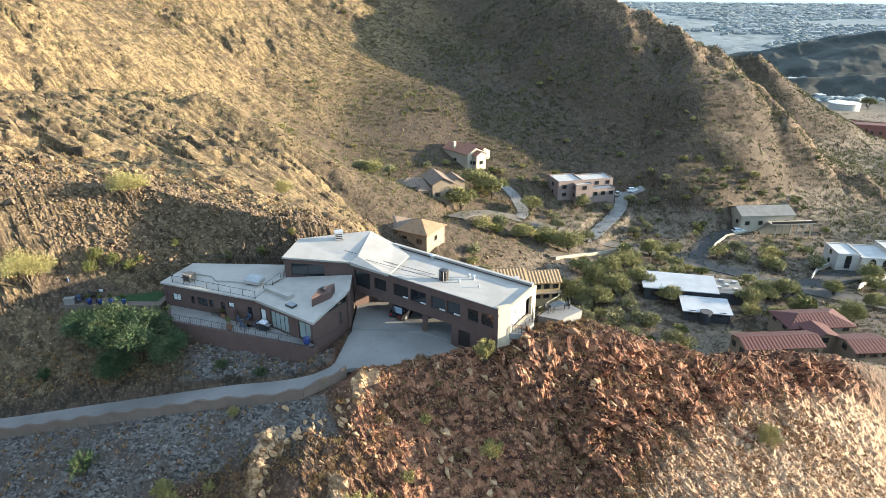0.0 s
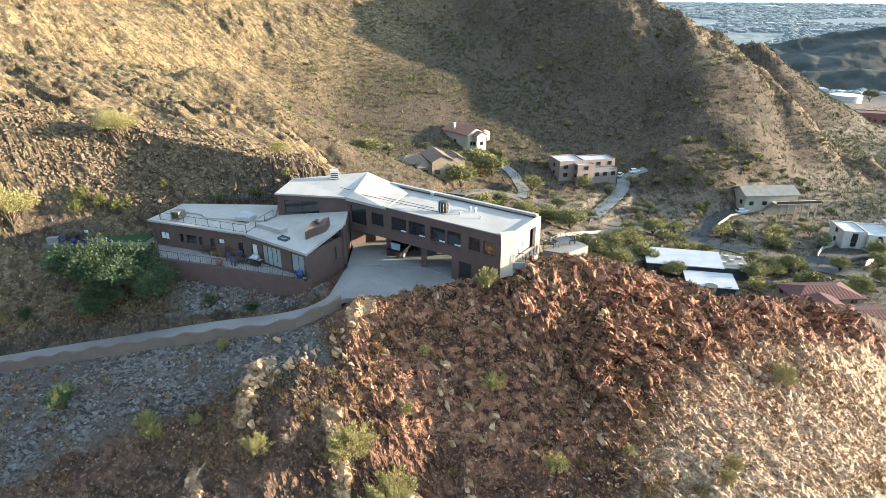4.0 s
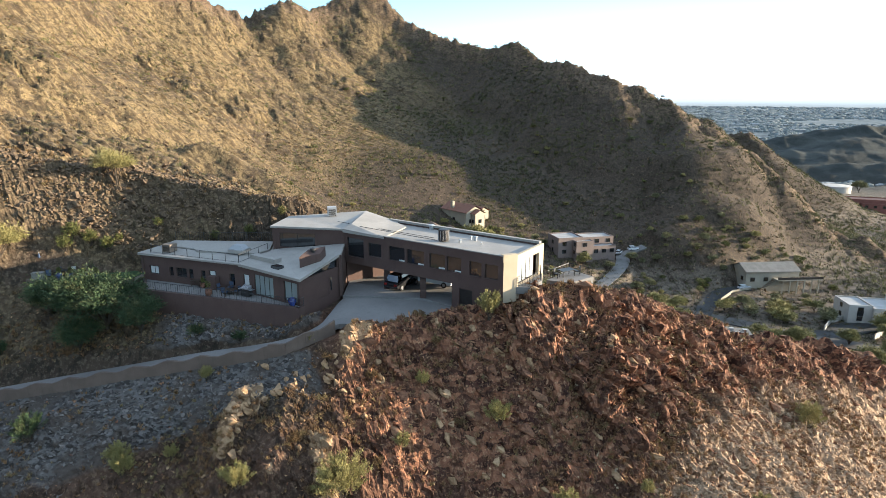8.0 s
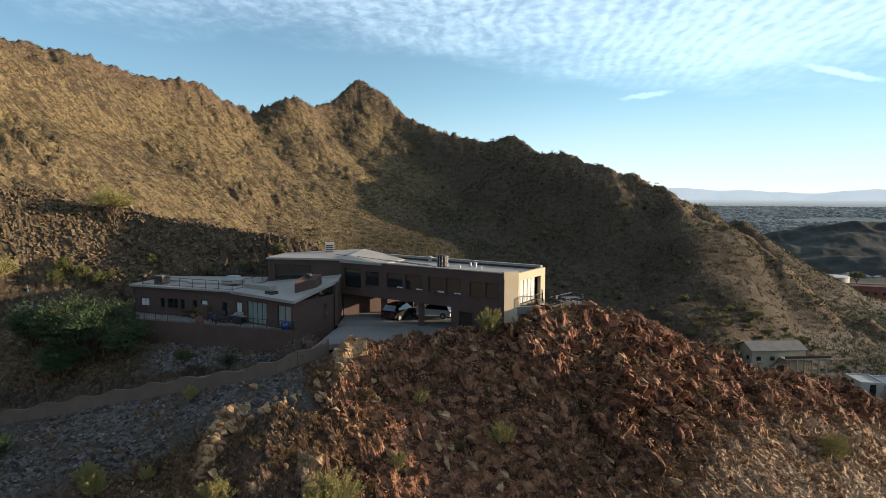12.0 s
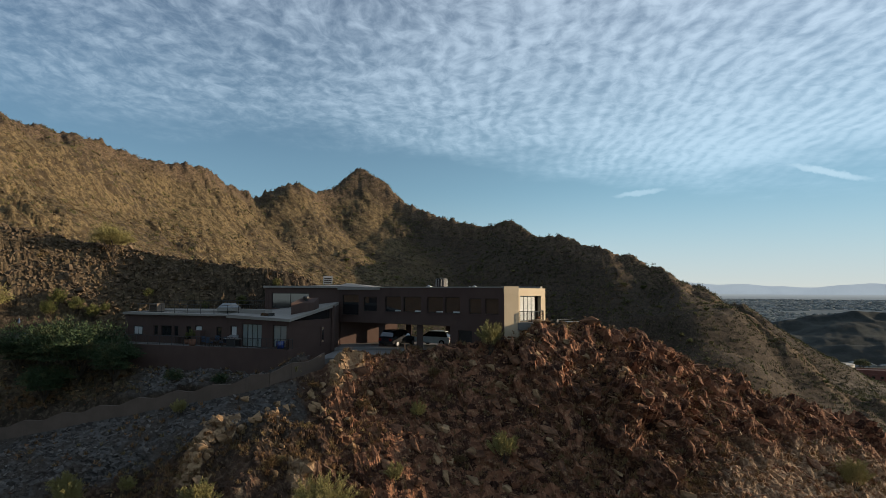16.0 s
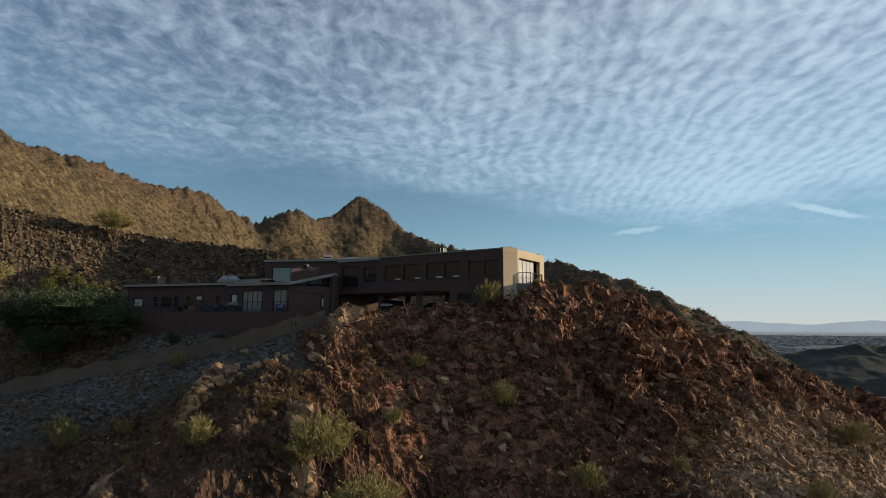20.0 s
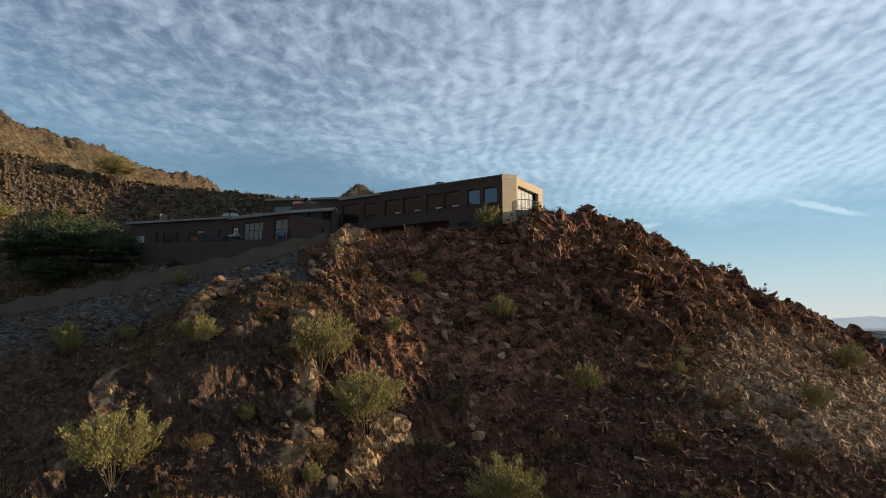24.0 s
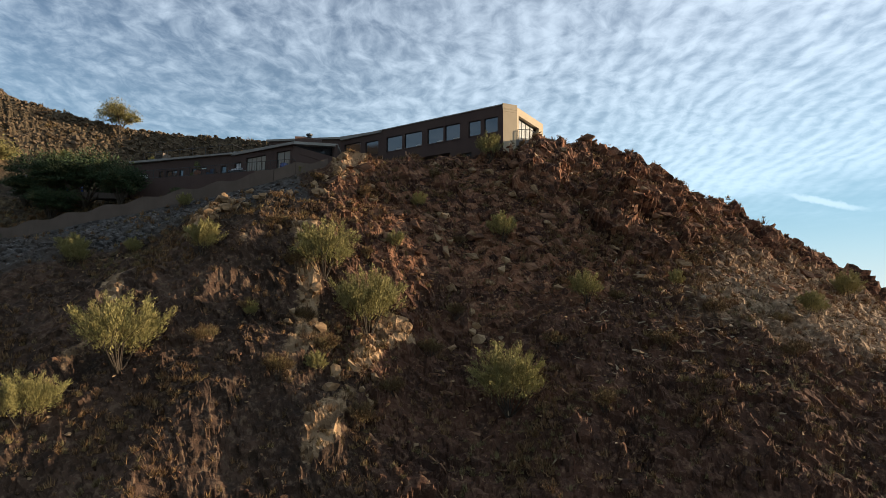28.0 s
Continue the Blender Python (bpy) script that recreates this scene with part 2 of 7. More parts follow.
def vnoise(x, y, seed=0):
    ix, iy = np.floor(x), np.floor(y)
    fx, fy = x - ix, y - iy
    u, v = fx * fx * (3 - 2 * fx), fy * fy * (3 - 2 * fy)
    a, b = lattice(ix, iy, seed), lattice(ix + 1, iy, seed)
    c, d = lattice(ix, iy + 1, seed), lattice(ix + 1, iy + 1, seed)
    return (a * (1 - u) + b * u) * (1 - v) + (c * (1 - u) + d * u) * v


def fbm(x, y, size, octaves=4, seed=0, gain=0.5, sharp=False):
    total, amp, f = 0.0, 1.0, 1.0 / size
    for i in range(octaves):
        n = vnoise(x * f + 17.3 * i, y * f - 9.1 * i, seed + i)
        total = total + amp * ((1 - 2 * np.abs(n)) if sharp else n)
        amp, f = amp * gain, f * 2.03
    return total


def smax(a, b, k):
    """The higher of two lands, with a blend k metres deep where they meet."""
    h = np.clip(0.5 + 0.5 * (a - b) / k, 0, 1)
    return b * (1 - h) + a * h + k * h * (1 - h)


def step(a, b, v):
    t = np.clip((v - a) / (b - a), 0, 1)
    return t * t * (3 - 2 * t)


def blocks(x, y, seed):
    """Broken rock: cells of unit size, each a tilted flat of its own height."""
    gx, gy = np.floor(x), np.floor(y)
    best, value = np.full(np.shape(x), 9.0), np.zeros(np.shape(x))
    for i in (-1, 0, 1):
        for j in (-1, 0, 1):
            cx, cy = gx + i, gy + j
            px = cx + 0.5 + 0.45 * lattice(cx, cy, seed)
            py = cy + 0.5 + 0.45 * lattice(cx, cy, seed + 1)
            dx, dy = x - px, y - py
            d = dx * dx + dy * dy
            h = lattice(cx, cy, seed + 2) + 0.9 * dx * lattice(cx, cy, seed + 3) + 0.9 * dy * lattice(cx, cy, seed + 4)
            near = d < best
            best, value = np.where(near, d, best), np.where(near, h, value)
    return value


def crest(x, y, line, first, run, then):
    """Distance from a ridge line, and the height of a flank that falls away from it: first, as far as run, then."""
    best, height = np.full(np.shape(x), 1e9), np.full(np.shape(x), -1e9)
    for (x0, y0, z0), (x1, y1, z1) in zip(line, line[1:]):
        dx, dy = x1 - x0, y1 - y0
        s = np.clip(((x - x0) * dx + (y - y0) * dy) / (dx * dx + dy * dy), 0, 1)
        d = np.hypot(x - x0 - s * dx, y - y0 - s * dy)
        best = np.minimum(best, d)
        height = np.maximum(height, z0 + s * (z1 - z0) - first * np.minimum(d, run) - then * np.maximum(d - run, 0))
    return best, height


WEST_RIDGE = [(-330, -60, 95), (-250, 100, 86), (-212, 200, 84), (-189, 271, 82), (-163, 330, 78), (-141, 372, 73), (-120, 408, 66),
              (-104, 416, 78), (-90, 436, 73), (-62, 477, 97), (-44, 474, 86)]
EAST_RIDGE = [(-62, 477, 97), (-34, 465, 73.5), (-8, 450, 63.5), (19, 435, 51), (44, 418, 53.5), (62, 390, 40), (77.5, 364, 35.6), (91, 341, 29.5),
              (117, 325, 16), (130, 310, 3.5), (150, 289, -10), (172, 270, -34), (205, 238, -56), (230, 205, -62)]
NOSE_RIDGE = [(117, 325, 16), (115, 304, 8), (108, 278, -10), (99, 258, -22)]
KNOB_RIDGE = [(110, 420, 8), (160, 410, -6), (192, 400, -1.6), (220, 390, -22), (237, 380, -42), (258, 368, -56)]
SIDE_RIDGE = [(-75, 202, 6), (-34, 192, -15), (-8, 187, -27), (16, 197, -41)]
FAR_RIDGE = [(400, 960, -58), (490, 900, -37), (588, 900, -19), (643, 900, -20), (760, 880, -8), (1000, 860, 10)]
LOW_RIDGE = [(330, 700, -62), (420, 690, -56), (560, 640, -48), (800, 600, -40)]

# cross-sections of the spur on which the house stands
SPUR_X = [-90, -60, -50, -41, -24.5, -18, -15, -11, -7, -2.5, 2.5, 6, 9, 13, 18, 23.5, 32, 45, 60, 90]
EDGE_Y = [60, 58, 57, 56.5, 55.5, 54.6, 54.3, 54.3, 55.4, 56.8, 58.4, 57.0, 57.4, 58.5, 60, 61, 63, 70, 80, 100]
EDGE_Z = [-16, -11.2, -9.2, -7.3, -3.9, -2.7, -1.9, -0.7, 0.4, 0.8, 1.5, 2.1, 2.7, 2.9, 1.9, 0.0, -3.8, -7.5, -14.2, -30]
INNER_Y = [63.4, 61.4, 60.4, 59.9, 58.7, 57.8, 57.6, 57.6, 56.9, 58.3, 60.4, 60, 61.5, 62, 63, 64, 65, 72, 82, 102]
INNER_Z = [-16, -11.2, -9.2, -7.3, -3.9, -2.7, -1.9, -0.6, 0.1, 0.1, 0.1, 0.9, 2.0, 2.4, 1.6, -0.1, -4.0, -7.8, -14.6, -30.4]
FOOT_Y = [66, 65, 66, 66, 63.6, 61.4, 60.4, 61.5, 64, 65, 66, 64, 64, 64, 64.5, 65, 66, 73, 83, 103]
FOOT_Z = [-8, -5, -3.2, -2.4, -1.7, -1.8, -1.8, 0.1, 0.1, 0.1, 0.1, 0.1, 1.0, 1.6, 1.0, -1.3, -5.2, -9.2, -15.8, -31]
BACK_Y = [68, 67, 71.5, 74, 76.5, 77, 80, 81, 80, 77, 74, 70, 67, 66, 66, 66, 67, 74, 84, 104]
BACK_Z = [2, 0.6, 0.4, 0.3, 0.2, 0.2, 0.1, 0.1, 0.1, 0.1, 0.1, 0.0, 0.2, 0.9, 0.7, -1.0, -4.6, -8.5, -15.6, -31.8]
LIP_Y = [76, 78, 82, 84.5, 79.6, 80, 83.5, 84.5, 83, 79, 76, 72, 69, 68, 67.5, 67.5, 68.5, 76, 86, 106]
LIP_Z = [24, 15.3, 13.0, 11.4, 9.0, 8.6, 5.5, 2.5, 0.1, 0.0, 0.0, -0.2, -0.4, 0.2, -0.2, -2.8, -6.4, -11, -17.6, -33]


def at(x, xs, values):
    """Values of the cross-sections, eased so that no crease shows between them."""
    w = 2.0
    return sum(np.interp(x + o * w, xs, values) for o in (-1, -0.5, 0, 0.5, 1)) / 5


# how far the near face has fallen at 3, 6, 9, 12, 17 and 22 m out from its edge
FACE_D = [0, 3, 6, 9, 12, 17, 22]
FACE_X = [-40, -24, -18, -9, 0, 4, 11, 19, 30, 45]
FACE_DROP = [(0, 1.8, 3.6, 5.8, 8.3, 12.8, 17), (0, 1.9, 3.9, 7.0, 10.2, 14.2, 18), (0, 2.1, 4.2, 7.2, 10.5, 15.2, 19.5),
             (0, 4.4, 7.2, 10.2, 14.6, 19.8, 23.5), (0, 4.5, 8.3, 12.2, 15.5, 19.3, 22.5), (0, 4.4, 9.0, 13.4, 16.6, 19.9, 22.8),
             (0, 4.4, 9.2, 13.0, 16.0, 19.8, 22.8), (0, 2.5, 5.1, 8.1, 12.5, 15.8, 19.2), (0, 3.2, 5.9, 8.0, 9.9, 12.8, 15.8), (0, 2.4, 4.8, 7, 9, 12.5, 15.8)]


def face_drop(x, d):
    rows = [at(x, FACE_X, [r[k] for r in FACE_DROP]) for k in range(len(FACE_D))]
    z = 0.75 * np.maximum(d - FACE_D[-1], 0)
    for k in range(len(FACE_D) - 1):
        z = z + (rows[k + 1] - rows[k]) * np.clip((d - FACE_D[k]) / (FACE_D[k + 1] - FACE_D[k]), 0, 1)
    return z


def spur(x, y):
    ey, ez = at(x, SPUR_X, EDGE_Y), at(x, SPUR_X, EDGE_Z)
    rows = [(ey, ez)] + [(at(x, SPUR_X, a), at(x, SPUR_X, b)) for a, b in
                         ((INNER_Y, INNER_Z), (FOOT_Y, FOOT_Z), (BACK_Y, BACK_Z), (LIP_Y, LIP_Z))]
    d = np.maximum(ey - y, 0)
    z = ez - face_drop(x, d)
    for (ya, za), (yb, zb) in zip(rows, rows[1:]):
        t = np.clip((y - ya) / (yb - ya), 0, 1)
        z = np.where(y > ya, za + (zb - za) * t, z)
    yl, zl = rows[-1]
    back = np.maximum(y - yl, 0)
    fall = np.interp(x, [-90, -45, -20, -8, 10, 60], [0.15, 0.22, 0.4, 0.62, 0.75, 0.75])
    return np.where(y > yl, zl - fall * back, z)


# narrow ribs of ochre rock that run down the near face: head, foot, height
RIBS = [((-17.2, 50.6), (-18.3, 48.2), 1.0), ((-8.2, 54.6), (-11.0, 50.6), 0.6), ((-9.6, 46.0), (-8.4, 40.0), 0.8), ((-3.5, 42.5), (-6.0, 36.0), 0.7),
        ((-12.8, 50.4), (-14.4, 46.6), 0.6), ((0.6, 54.0), (-1.6, 50.0), 0.5), ((-21.5, 44.0), (-22.5, 38.0), 0.5)]


def ribs(x, y):
    """How high the ribs stand: broad on the shaded side, steep towards the sun."""
    best = np.zeros(np.shape(x))
    for (x0, y0), (x1, y1), h in RIBS:
        s = np.clip(((x - x0) * (x1 - x0) + (y - y0) * (y1 - y0)) / ((x1 - x0) ** 2 + (y1 - y0) ** 2), -0.2, 1.2)
        o = x - (x0 + s * (x1 - x0)) + 0.9 * fbm(x, y, 2.2, 3, int(30 + 7 * h + 100 + abs(x0)))
        up = y - (y0 + s * (y1 - y0))
        w = np.where(o > 0, 0.9, 2.2)
        best = np.maximum(best, h * np.exp(-(o / w) ** 2) * np.exp(-(up / 1.5) ** 2) * (0.6 + 0.5 * step(-0.5, 0.6, fbm(x, y, 2.6, 2, 217))))
    return best


def level(x, y):
    """1 where the ground has been graded flat: drive, court, house."""
    ey, iy = at(x, SPUR_X, EDGE_Y), at(x, SPUR_X, INNER_Y)
    road = step(-0.1, 0.3, y - ey) * step(1.3, 0.7, y - iy) * step(-8.5, -10.5, x)
    court = step(-0.4, 0.4, y - iy) * step(78, 76, y) * step(-13, -11.5, x) * step(4.5, 3.0, x)
    house = step(0.2, 0.8, y - at(x, SPUR_X, FOOT_Y)) * step(77, 76, y) * step(-38, -36, x) * step(10.5, 9.5, x)
    terrace = step(69.5, 71, y) * step(75, 74, y) * step(-54, -51, x) * step(-34, -36, x)
    return np.maximum(np.maximum(road, court), np.maximum(house, terrace))


def wild(x, y, apart=False):
    """Height of the ungraded ground, and how rocky, how gravelly and how grassy (mostly the lit flank) it is; apart:
    the roughness near the house by itself.
    """
    x, y = np.asarray(x, float), np.asarray(y, float)
    r = np.hypot(x, y)
    wx = x + 5.0 * fbm(x, y, 45, 2, 3)
    wy = y + 5.0 * fbm(x, y, 45, 2, 7)
    dw, west = crest(wx, wy, WEST_RIDGE, 0.92, 45, 0.61)
    de, east = crest(wx, wy, EAST_RIDGE, 0.82, 55, 0.50)
    _, nose = crest(wx, wy, NOSE_RIDGE, 0.50, 26, 1.05)
    east = smax(east, nose, 3)
    dk, knob = crest(wx, wy, KNOB_RIDGE, 0.62, 20, 0.64)
    _, far = crest(wx, wy, FAR_RIDGE, 0.3, 60, 0.22)
    _, low = crest(wx, wy, LOW_RIDGE, 0.2, 900, 0.2)
    far = np.maximum(far, low) + 4.0 * fbm(x, y, 80, 4, 303, 0.5, True) * step(560, 700, r) * step(1600, 1200, r)
    _, side = crest(wx, wy, SIDE_RIDGE, 0.42, 900, 0.42)
    west = smax(west, side, 6)
    floor = -48 + 0.34 * np.maximum(0, 0.87 * y - 0.5 * x - 150) * step(620, 330, r) * step(235, 150, x) - 30 * step(420, 950, r)
    floor = floor + 1.5 * fbm(x, y, 60, 2, 31)
    hills = smax(smax(west, east, 10), smax(knob, far, 6), 8)
    # gullies and ribs running down the flanks
    rib = fbm(x, y, 38, 4, 11, 0.5, True)
    high = step(-40, 0, hills) * step(900, 500, r) * step(78, 108, y + 0.2 * np.abs(x))
    da, db = 0.89 * x - 0.45 * y, 0.45 * x + 0.89 * y  # down the sunny flank, and along it
    steep = 1.2 * fbm(0.35 * da, db, 9, 4, 13, 0.55, True) + 0.5 * fbm(x, y, 3.2, 2, 15)
    calm_face = 1 - 0.75 * step(-4, 10, east - west) * step(150, 110, x)
    # ledges of bedded rock that dip down the flanks
    ledge = np.zeros(np.shape(x))
    hm = (high > 0.02) & (r < 650)
    if np.any(hm):
        a = da[hm] + 2.5 * fbm(x[hm], y[hm], 20, 2, 151)
        b = db[hm] + 2.5 * fbm(x[hm], y[hm], 20, 2, 155)
        ledge[hm] = 1.15 * blocks(a / 13.0, b / 5.5, 161) + 0.75 * blocks(a / 5.0, b / 2.4, 167)
    hills = hills + high * calm_face * (1.3 * rib + 0.62 * steep)
    hills = hills + high * calm_face * ledge * (0.20 + 0.85 * step(0.0, 0.7, fbm(x, y, 40, 2, 171)))
    crag = np.maximum(step(26, 2, np.minimum(dw, de)), 0.6 * step(20, 3, dk))
    crag = crag * step(900, 600, r) * step(120, 200, r)
    spike = np.zeros(np.shape(x))
    cm = crag > 0.01
    if np.any(cm):
        spike[cm] = 1.9 * blocks(x[cm] / 8.0, y[cm] / 9.0, 191) + 1.1 * blocks(x[cm] / 3.6, y[cm] / 5.0, 195)
    hills = hills + crag * (1.3 * fbm(x, y, 16, 4, 19, 0.5, True) + 0.3 + 0.5 * spike)
    z = smax(hills, floor, 9)
    z = z - 6.0 * np.exp(-((x - 27) / 15) ** 2 - ((y - 160) / 13) ** 2)
    sp = spur(x, y)
    behind = step(-3, 2, sp - z) * step(1, 7, y - at(x, SPUR_X, LIP_Y)) * step(-4, -12, x) * step(320, 220, r)
    z = smax(z, sp, 3) + 0.9 * behind * (steep + ledge)
    flat = level(x, y)
    near = step(125, 95, r) * step(14, 30, r) * step(1.75, 1.05, np.abs(x) / np.maximum(y, 1.0)) * (1 - flat)
    ey = at(x, SPUR_X, EDGE_Y)
    bluff = step(0.3, 0.6, np.clip((y - at(x, SPUR_X, BACK_Y)) / 6, 0, 1)) * step(4, 0, y - at(x, SPUR_X, LIP_Y) - 2) * step(-6, -14, x)
    knoll = step(-12, -6, x + 0.35 * (y - 54)) * step(62, 58, y - np.maximum(0, 0.5 * (x - 20))) * step(22, 40, y)
    rock = np.clip(np.maximum(knoll * step(np.where(x > 2, -20, -15), -3, y - ey), bluff * 0.42), 0, 1)
    # broken rock in chunks of several sizes, each size with a grain of its own; dirt chutes lie between the outcrops
    u, v = 0.62 * x - 0.78 * y, 0.78 * x + 0.62 * y
    slab = fbm(u, v * 1.5, 6.5, 4, 23, 0.55, True)
    chip = fbm(u, v * 1.3, 1.5, 3, 29, 0.6, True)
    calm = step(-10, -17, x + 0.35 * (y - 54))
    flank = step(14, 30, x + 0.8 * (54 - y)) * step(0.5, -6, y - ey)
    lumps = step(-0.5, 0.55, fbm(x, y, 8.5, 3, 47) + 1.3 * (rock - 0.6)) * (1 - 0.8 * flank)
    ju, jv = x + 0.6 * fbm(x, y, 2.6, 3, 51), y + 0.6 * fbm(x, y, 2.6, 3, 53)
    crack, fine = np.zeros(np.shape(x)), np.zeros(np.shape(x))
    m = near > 0.01
    if np.any(m):
        a, b = ju[m], 1.7 * jv[m]  # the face is steep: lengths run along it
        cut = lambda turn, long, wide, seed: blocks((a * math.cos(turn) + b * math.sin(turn)) / long, (b * math.cos(turn) - a * math.sin(turn)) / wide, seed)
        crack[m] = 1.25 * cut(-0.9, 4.6, 2.7, 101) + 0.72 * cut(0.3, 2.1, 1.3, 107) + 0.40 * cut(-1.3, 1.05, 0.62, 113) + 0.16 * cut(-0.5, 0.5, 0.36, 131)
        fine[m] = 0.26 * cut(-0.7, 1.3, 0.8, 119) + 0.15 * cut(0.2, 0.55, 0.4, 123)
    top = np.maximum((0.25 + 0.45 * step(-7, -1, y - ey)) * (0.45 + 0.55 * step(-2, 8, x)), step(9, 15, x)) * (1 - 0.55 * step(-1.5, 0.5, y - ey) * step(8, 4, x))
    top = top * (1 - 0.38 * step(-5, -1, y - ey) * step(8, 12, x) * step(34, 26, x))
    rough = near * (crack - 0.25) * rock * (0.10 + 0.90 * lumps) * top
    rough = rough + near * fine * (1 - rock * lumps) * (1 - 0.4 * calm)
    rough = rough + near * (rock * (0.30 * slab * lumps + 0.08 * chip) + (1 - rock) * (0.30 * fbm(x, y, 6, 4, 37) + 0.10 * chip) - 0.05)
    # the shoulder below the road wall is smooth and falls away from it
    verge = step(-4.5, -0.8, y - ey) * step(1.2, 0.2, y - ey) * step(-8.5, -10.5, x)
    rough = rough * (1 - 0.8 * verge)
    z = z + near * (1 - rock) * step(64, 58, y) * (0.75 * fbm(x, y, 10, 3, 61, 0.5, True) + 0.3) * (1 - verge) - 0.45 * near * verge * step(0.2, -0.2, y - ey)
    z = z + near * ribs(x, y)
    z = z - 0.25 * flat
    if not apart:
        z = z + rough
    deep = np.interp(x, [-60, -40, -26, -16, -10], [18, 14, 8, 5, 4])
    scree = step(-9, -13, x + 3.5 * fbm(x, y, 7, 3, 181)) * step(-1.0, -0.55, (y - ey) / deep) * step(2.0, -0.5, y - ey)
    scree = np.maximum(scree, step(-8, -14, x) * step(-34, -28, x) * step(-0.5, 1.5, y - at(x, SPUR_X, INNER_Y)) * step(3, 0.5, y - at(x, SPUR_X, FOOT_Y)) * 0.8) * near
    rock = np.maximum(rock * near, 0.75 * crag)
    # straw on the lit flank only: part of the east flank's shade is colour
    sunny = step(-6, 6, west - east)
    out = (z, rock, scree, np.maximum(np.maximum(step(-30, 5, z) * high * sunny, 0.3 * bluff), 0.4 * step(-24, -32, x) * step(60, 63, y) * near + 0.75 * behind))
    return (*out, rough) if apart else out


# valley roads: line, width
ROADS = {
    "main": ([(4, 190), (8.9, 200), (16, 207.5), (26, 209.5), (38, 207), (52, 205), (68, 202), (80, 193), (94, 185), (106, 176), (116, 170), (127, 163), (150, 150)], 6.5),
    "red": ([(27, 210), (29.5, 216), (28.5, 223), (26, 230), (21, 236)], 4.2),
    "pink": ([(52.5, 206), (59, 215), (66, 224), (69.5, 230), (71, 234.5), (79, 236)], 5.0),
    "white": ([(84, 190), (88, 197), (94, 206), (101, 213), (112, 217)], 5.6),
    "mission": ([(112, 173), (121, 178), (128, 182), (136, 185)], 9.0),
    "track": ([(34, 184), (40, 187), (49, 192), (60, 199)], 2.6),
}


def smooth_line(pts, steps=6):
    out = []
    pts = [np.array(p, float) for p in pts]
    for i in range(len(pts) - 1):
        p0, p1, p2, p3 = pts[max(i - 1, 0)], pts[i], pts[i + 1], pts[min(i + 2, len(pts) - 1)]
        for k in range(steps):
            t = k / steps
            out.append(0.5 * (2 * p1 + (p2 - p0) * t + (2 * p0 - 5 * p1 + 4 * p2 - p3) * t * t + (3 * p1 - p0 - 3 * p2 + p3) * t ** 3))
    out.append(pts[-1])
    return np.array(out)


ROAD_LINES = {}
for road_key, (road_pts, road_width) in ROADS.items():
    sl = smooth_line(road_pts)
    sz = wild(sl[:, 0], sl[:, 1])[0]
    kernel = np.ones(7) / 7
    sz = np.convolve(np.pad(sz, 3, mode="edge"), kernel, "valid")
    ROAD_LINES[road_key] = (np.column_stack([sl, sz]), road_width)


def land(x, y, apart=False):
    """The same with the valley roads graded into it."""
    x, y = np.asarray(x, float), np.asarray(y, float)
    z, *rest = wild(x, y, apart)
    if x.size and y.max() > 140 and y.min() < 260:
        for line, width in ROAD_LINES.values():
            m = (x > line[:, 0].min() - 12) & (x < line[:, 0].max() + 12) & (y > line[:, 1].min() - 12) & (y < line[:, 1].max() + 12)
            if not m.any():
                continue
            xm, ym = x[m], y[m]
            d = np.hypot(xm[:, None] - line[None, :, 0], ym[:, None] - line[None, :, 1])
            w = 1.0 / (d ** 2 + 0.5) ** 2
            h = (w * line[None, :, 2]).sum(1) / w.sum(1)
            k = step(width * 1.25, width * 0.62, d.min(1))
            z[m] = z[m] * (1 - k) + (h - 0.12) * k
    return (z, *rest)


# END TERRAIN


def spaced(a, b, growth, first):
    out, s = [a], first
    while out[-1] < b:
        out.append(out[-1] + s)
        s *= growth
    return out


radii = spaced(0.02, 30, 1.0, 2.4) + spaced(30.3, 40, 1.0, 0.17) + spaced(40.2, 66, 1.0, 0.15) + spaced(66.2, 92, 1.0, 0.24) + spaced(92.4, 620, 1.0065, 0.45) + spaced(624, 1120, 1.0, 8) + spaced(1130, 4880, 1.09, 60)
turns = np.concatenate([np.linspace(-180, -44, 40, endpoint=False), np.linspace(-44, 44, 620, endpoint=False), np.linspace(44, 180, 40, endpoint=False)])
RR, TT = np.meshgrid(np.array(radii), np.radians(turns), indexing="ij")
GX, GY = RR * np.sin(TT), RR * np.cos(TT)
GZ, G_ROCK, G_SCREE, G_GRASS, G_ROUGH = land(GX, GY, True)
tilt_x, tilt_y = (land(GX + 0.6, GY, True)[0] - GZ) / 0.6, (land(GX, GY + 0.6, True)[0] - GZ) / 0.6
tilt_n = np.sqrt(tilt_x ** 2 + tilt_y ** 2 + 1)
GX, GY, GZ = GX - G_ROUGH * tilt_x / tilt_n, GY - G_ROUGH * tilt_y / tilt_n, GZ + G_ROUGH / tilt_n
n_r, n_t = GX.shape
idx = np.arange(n_r * n_t).reshape(n_r, n_t)
q = np.stack([idx[:-1], np.roll(idx[:-1], -1, 1), np.roll(idx[1:], -1, 1), idx[1:]], -1).reshape(-1, 4)[:, ::-1]


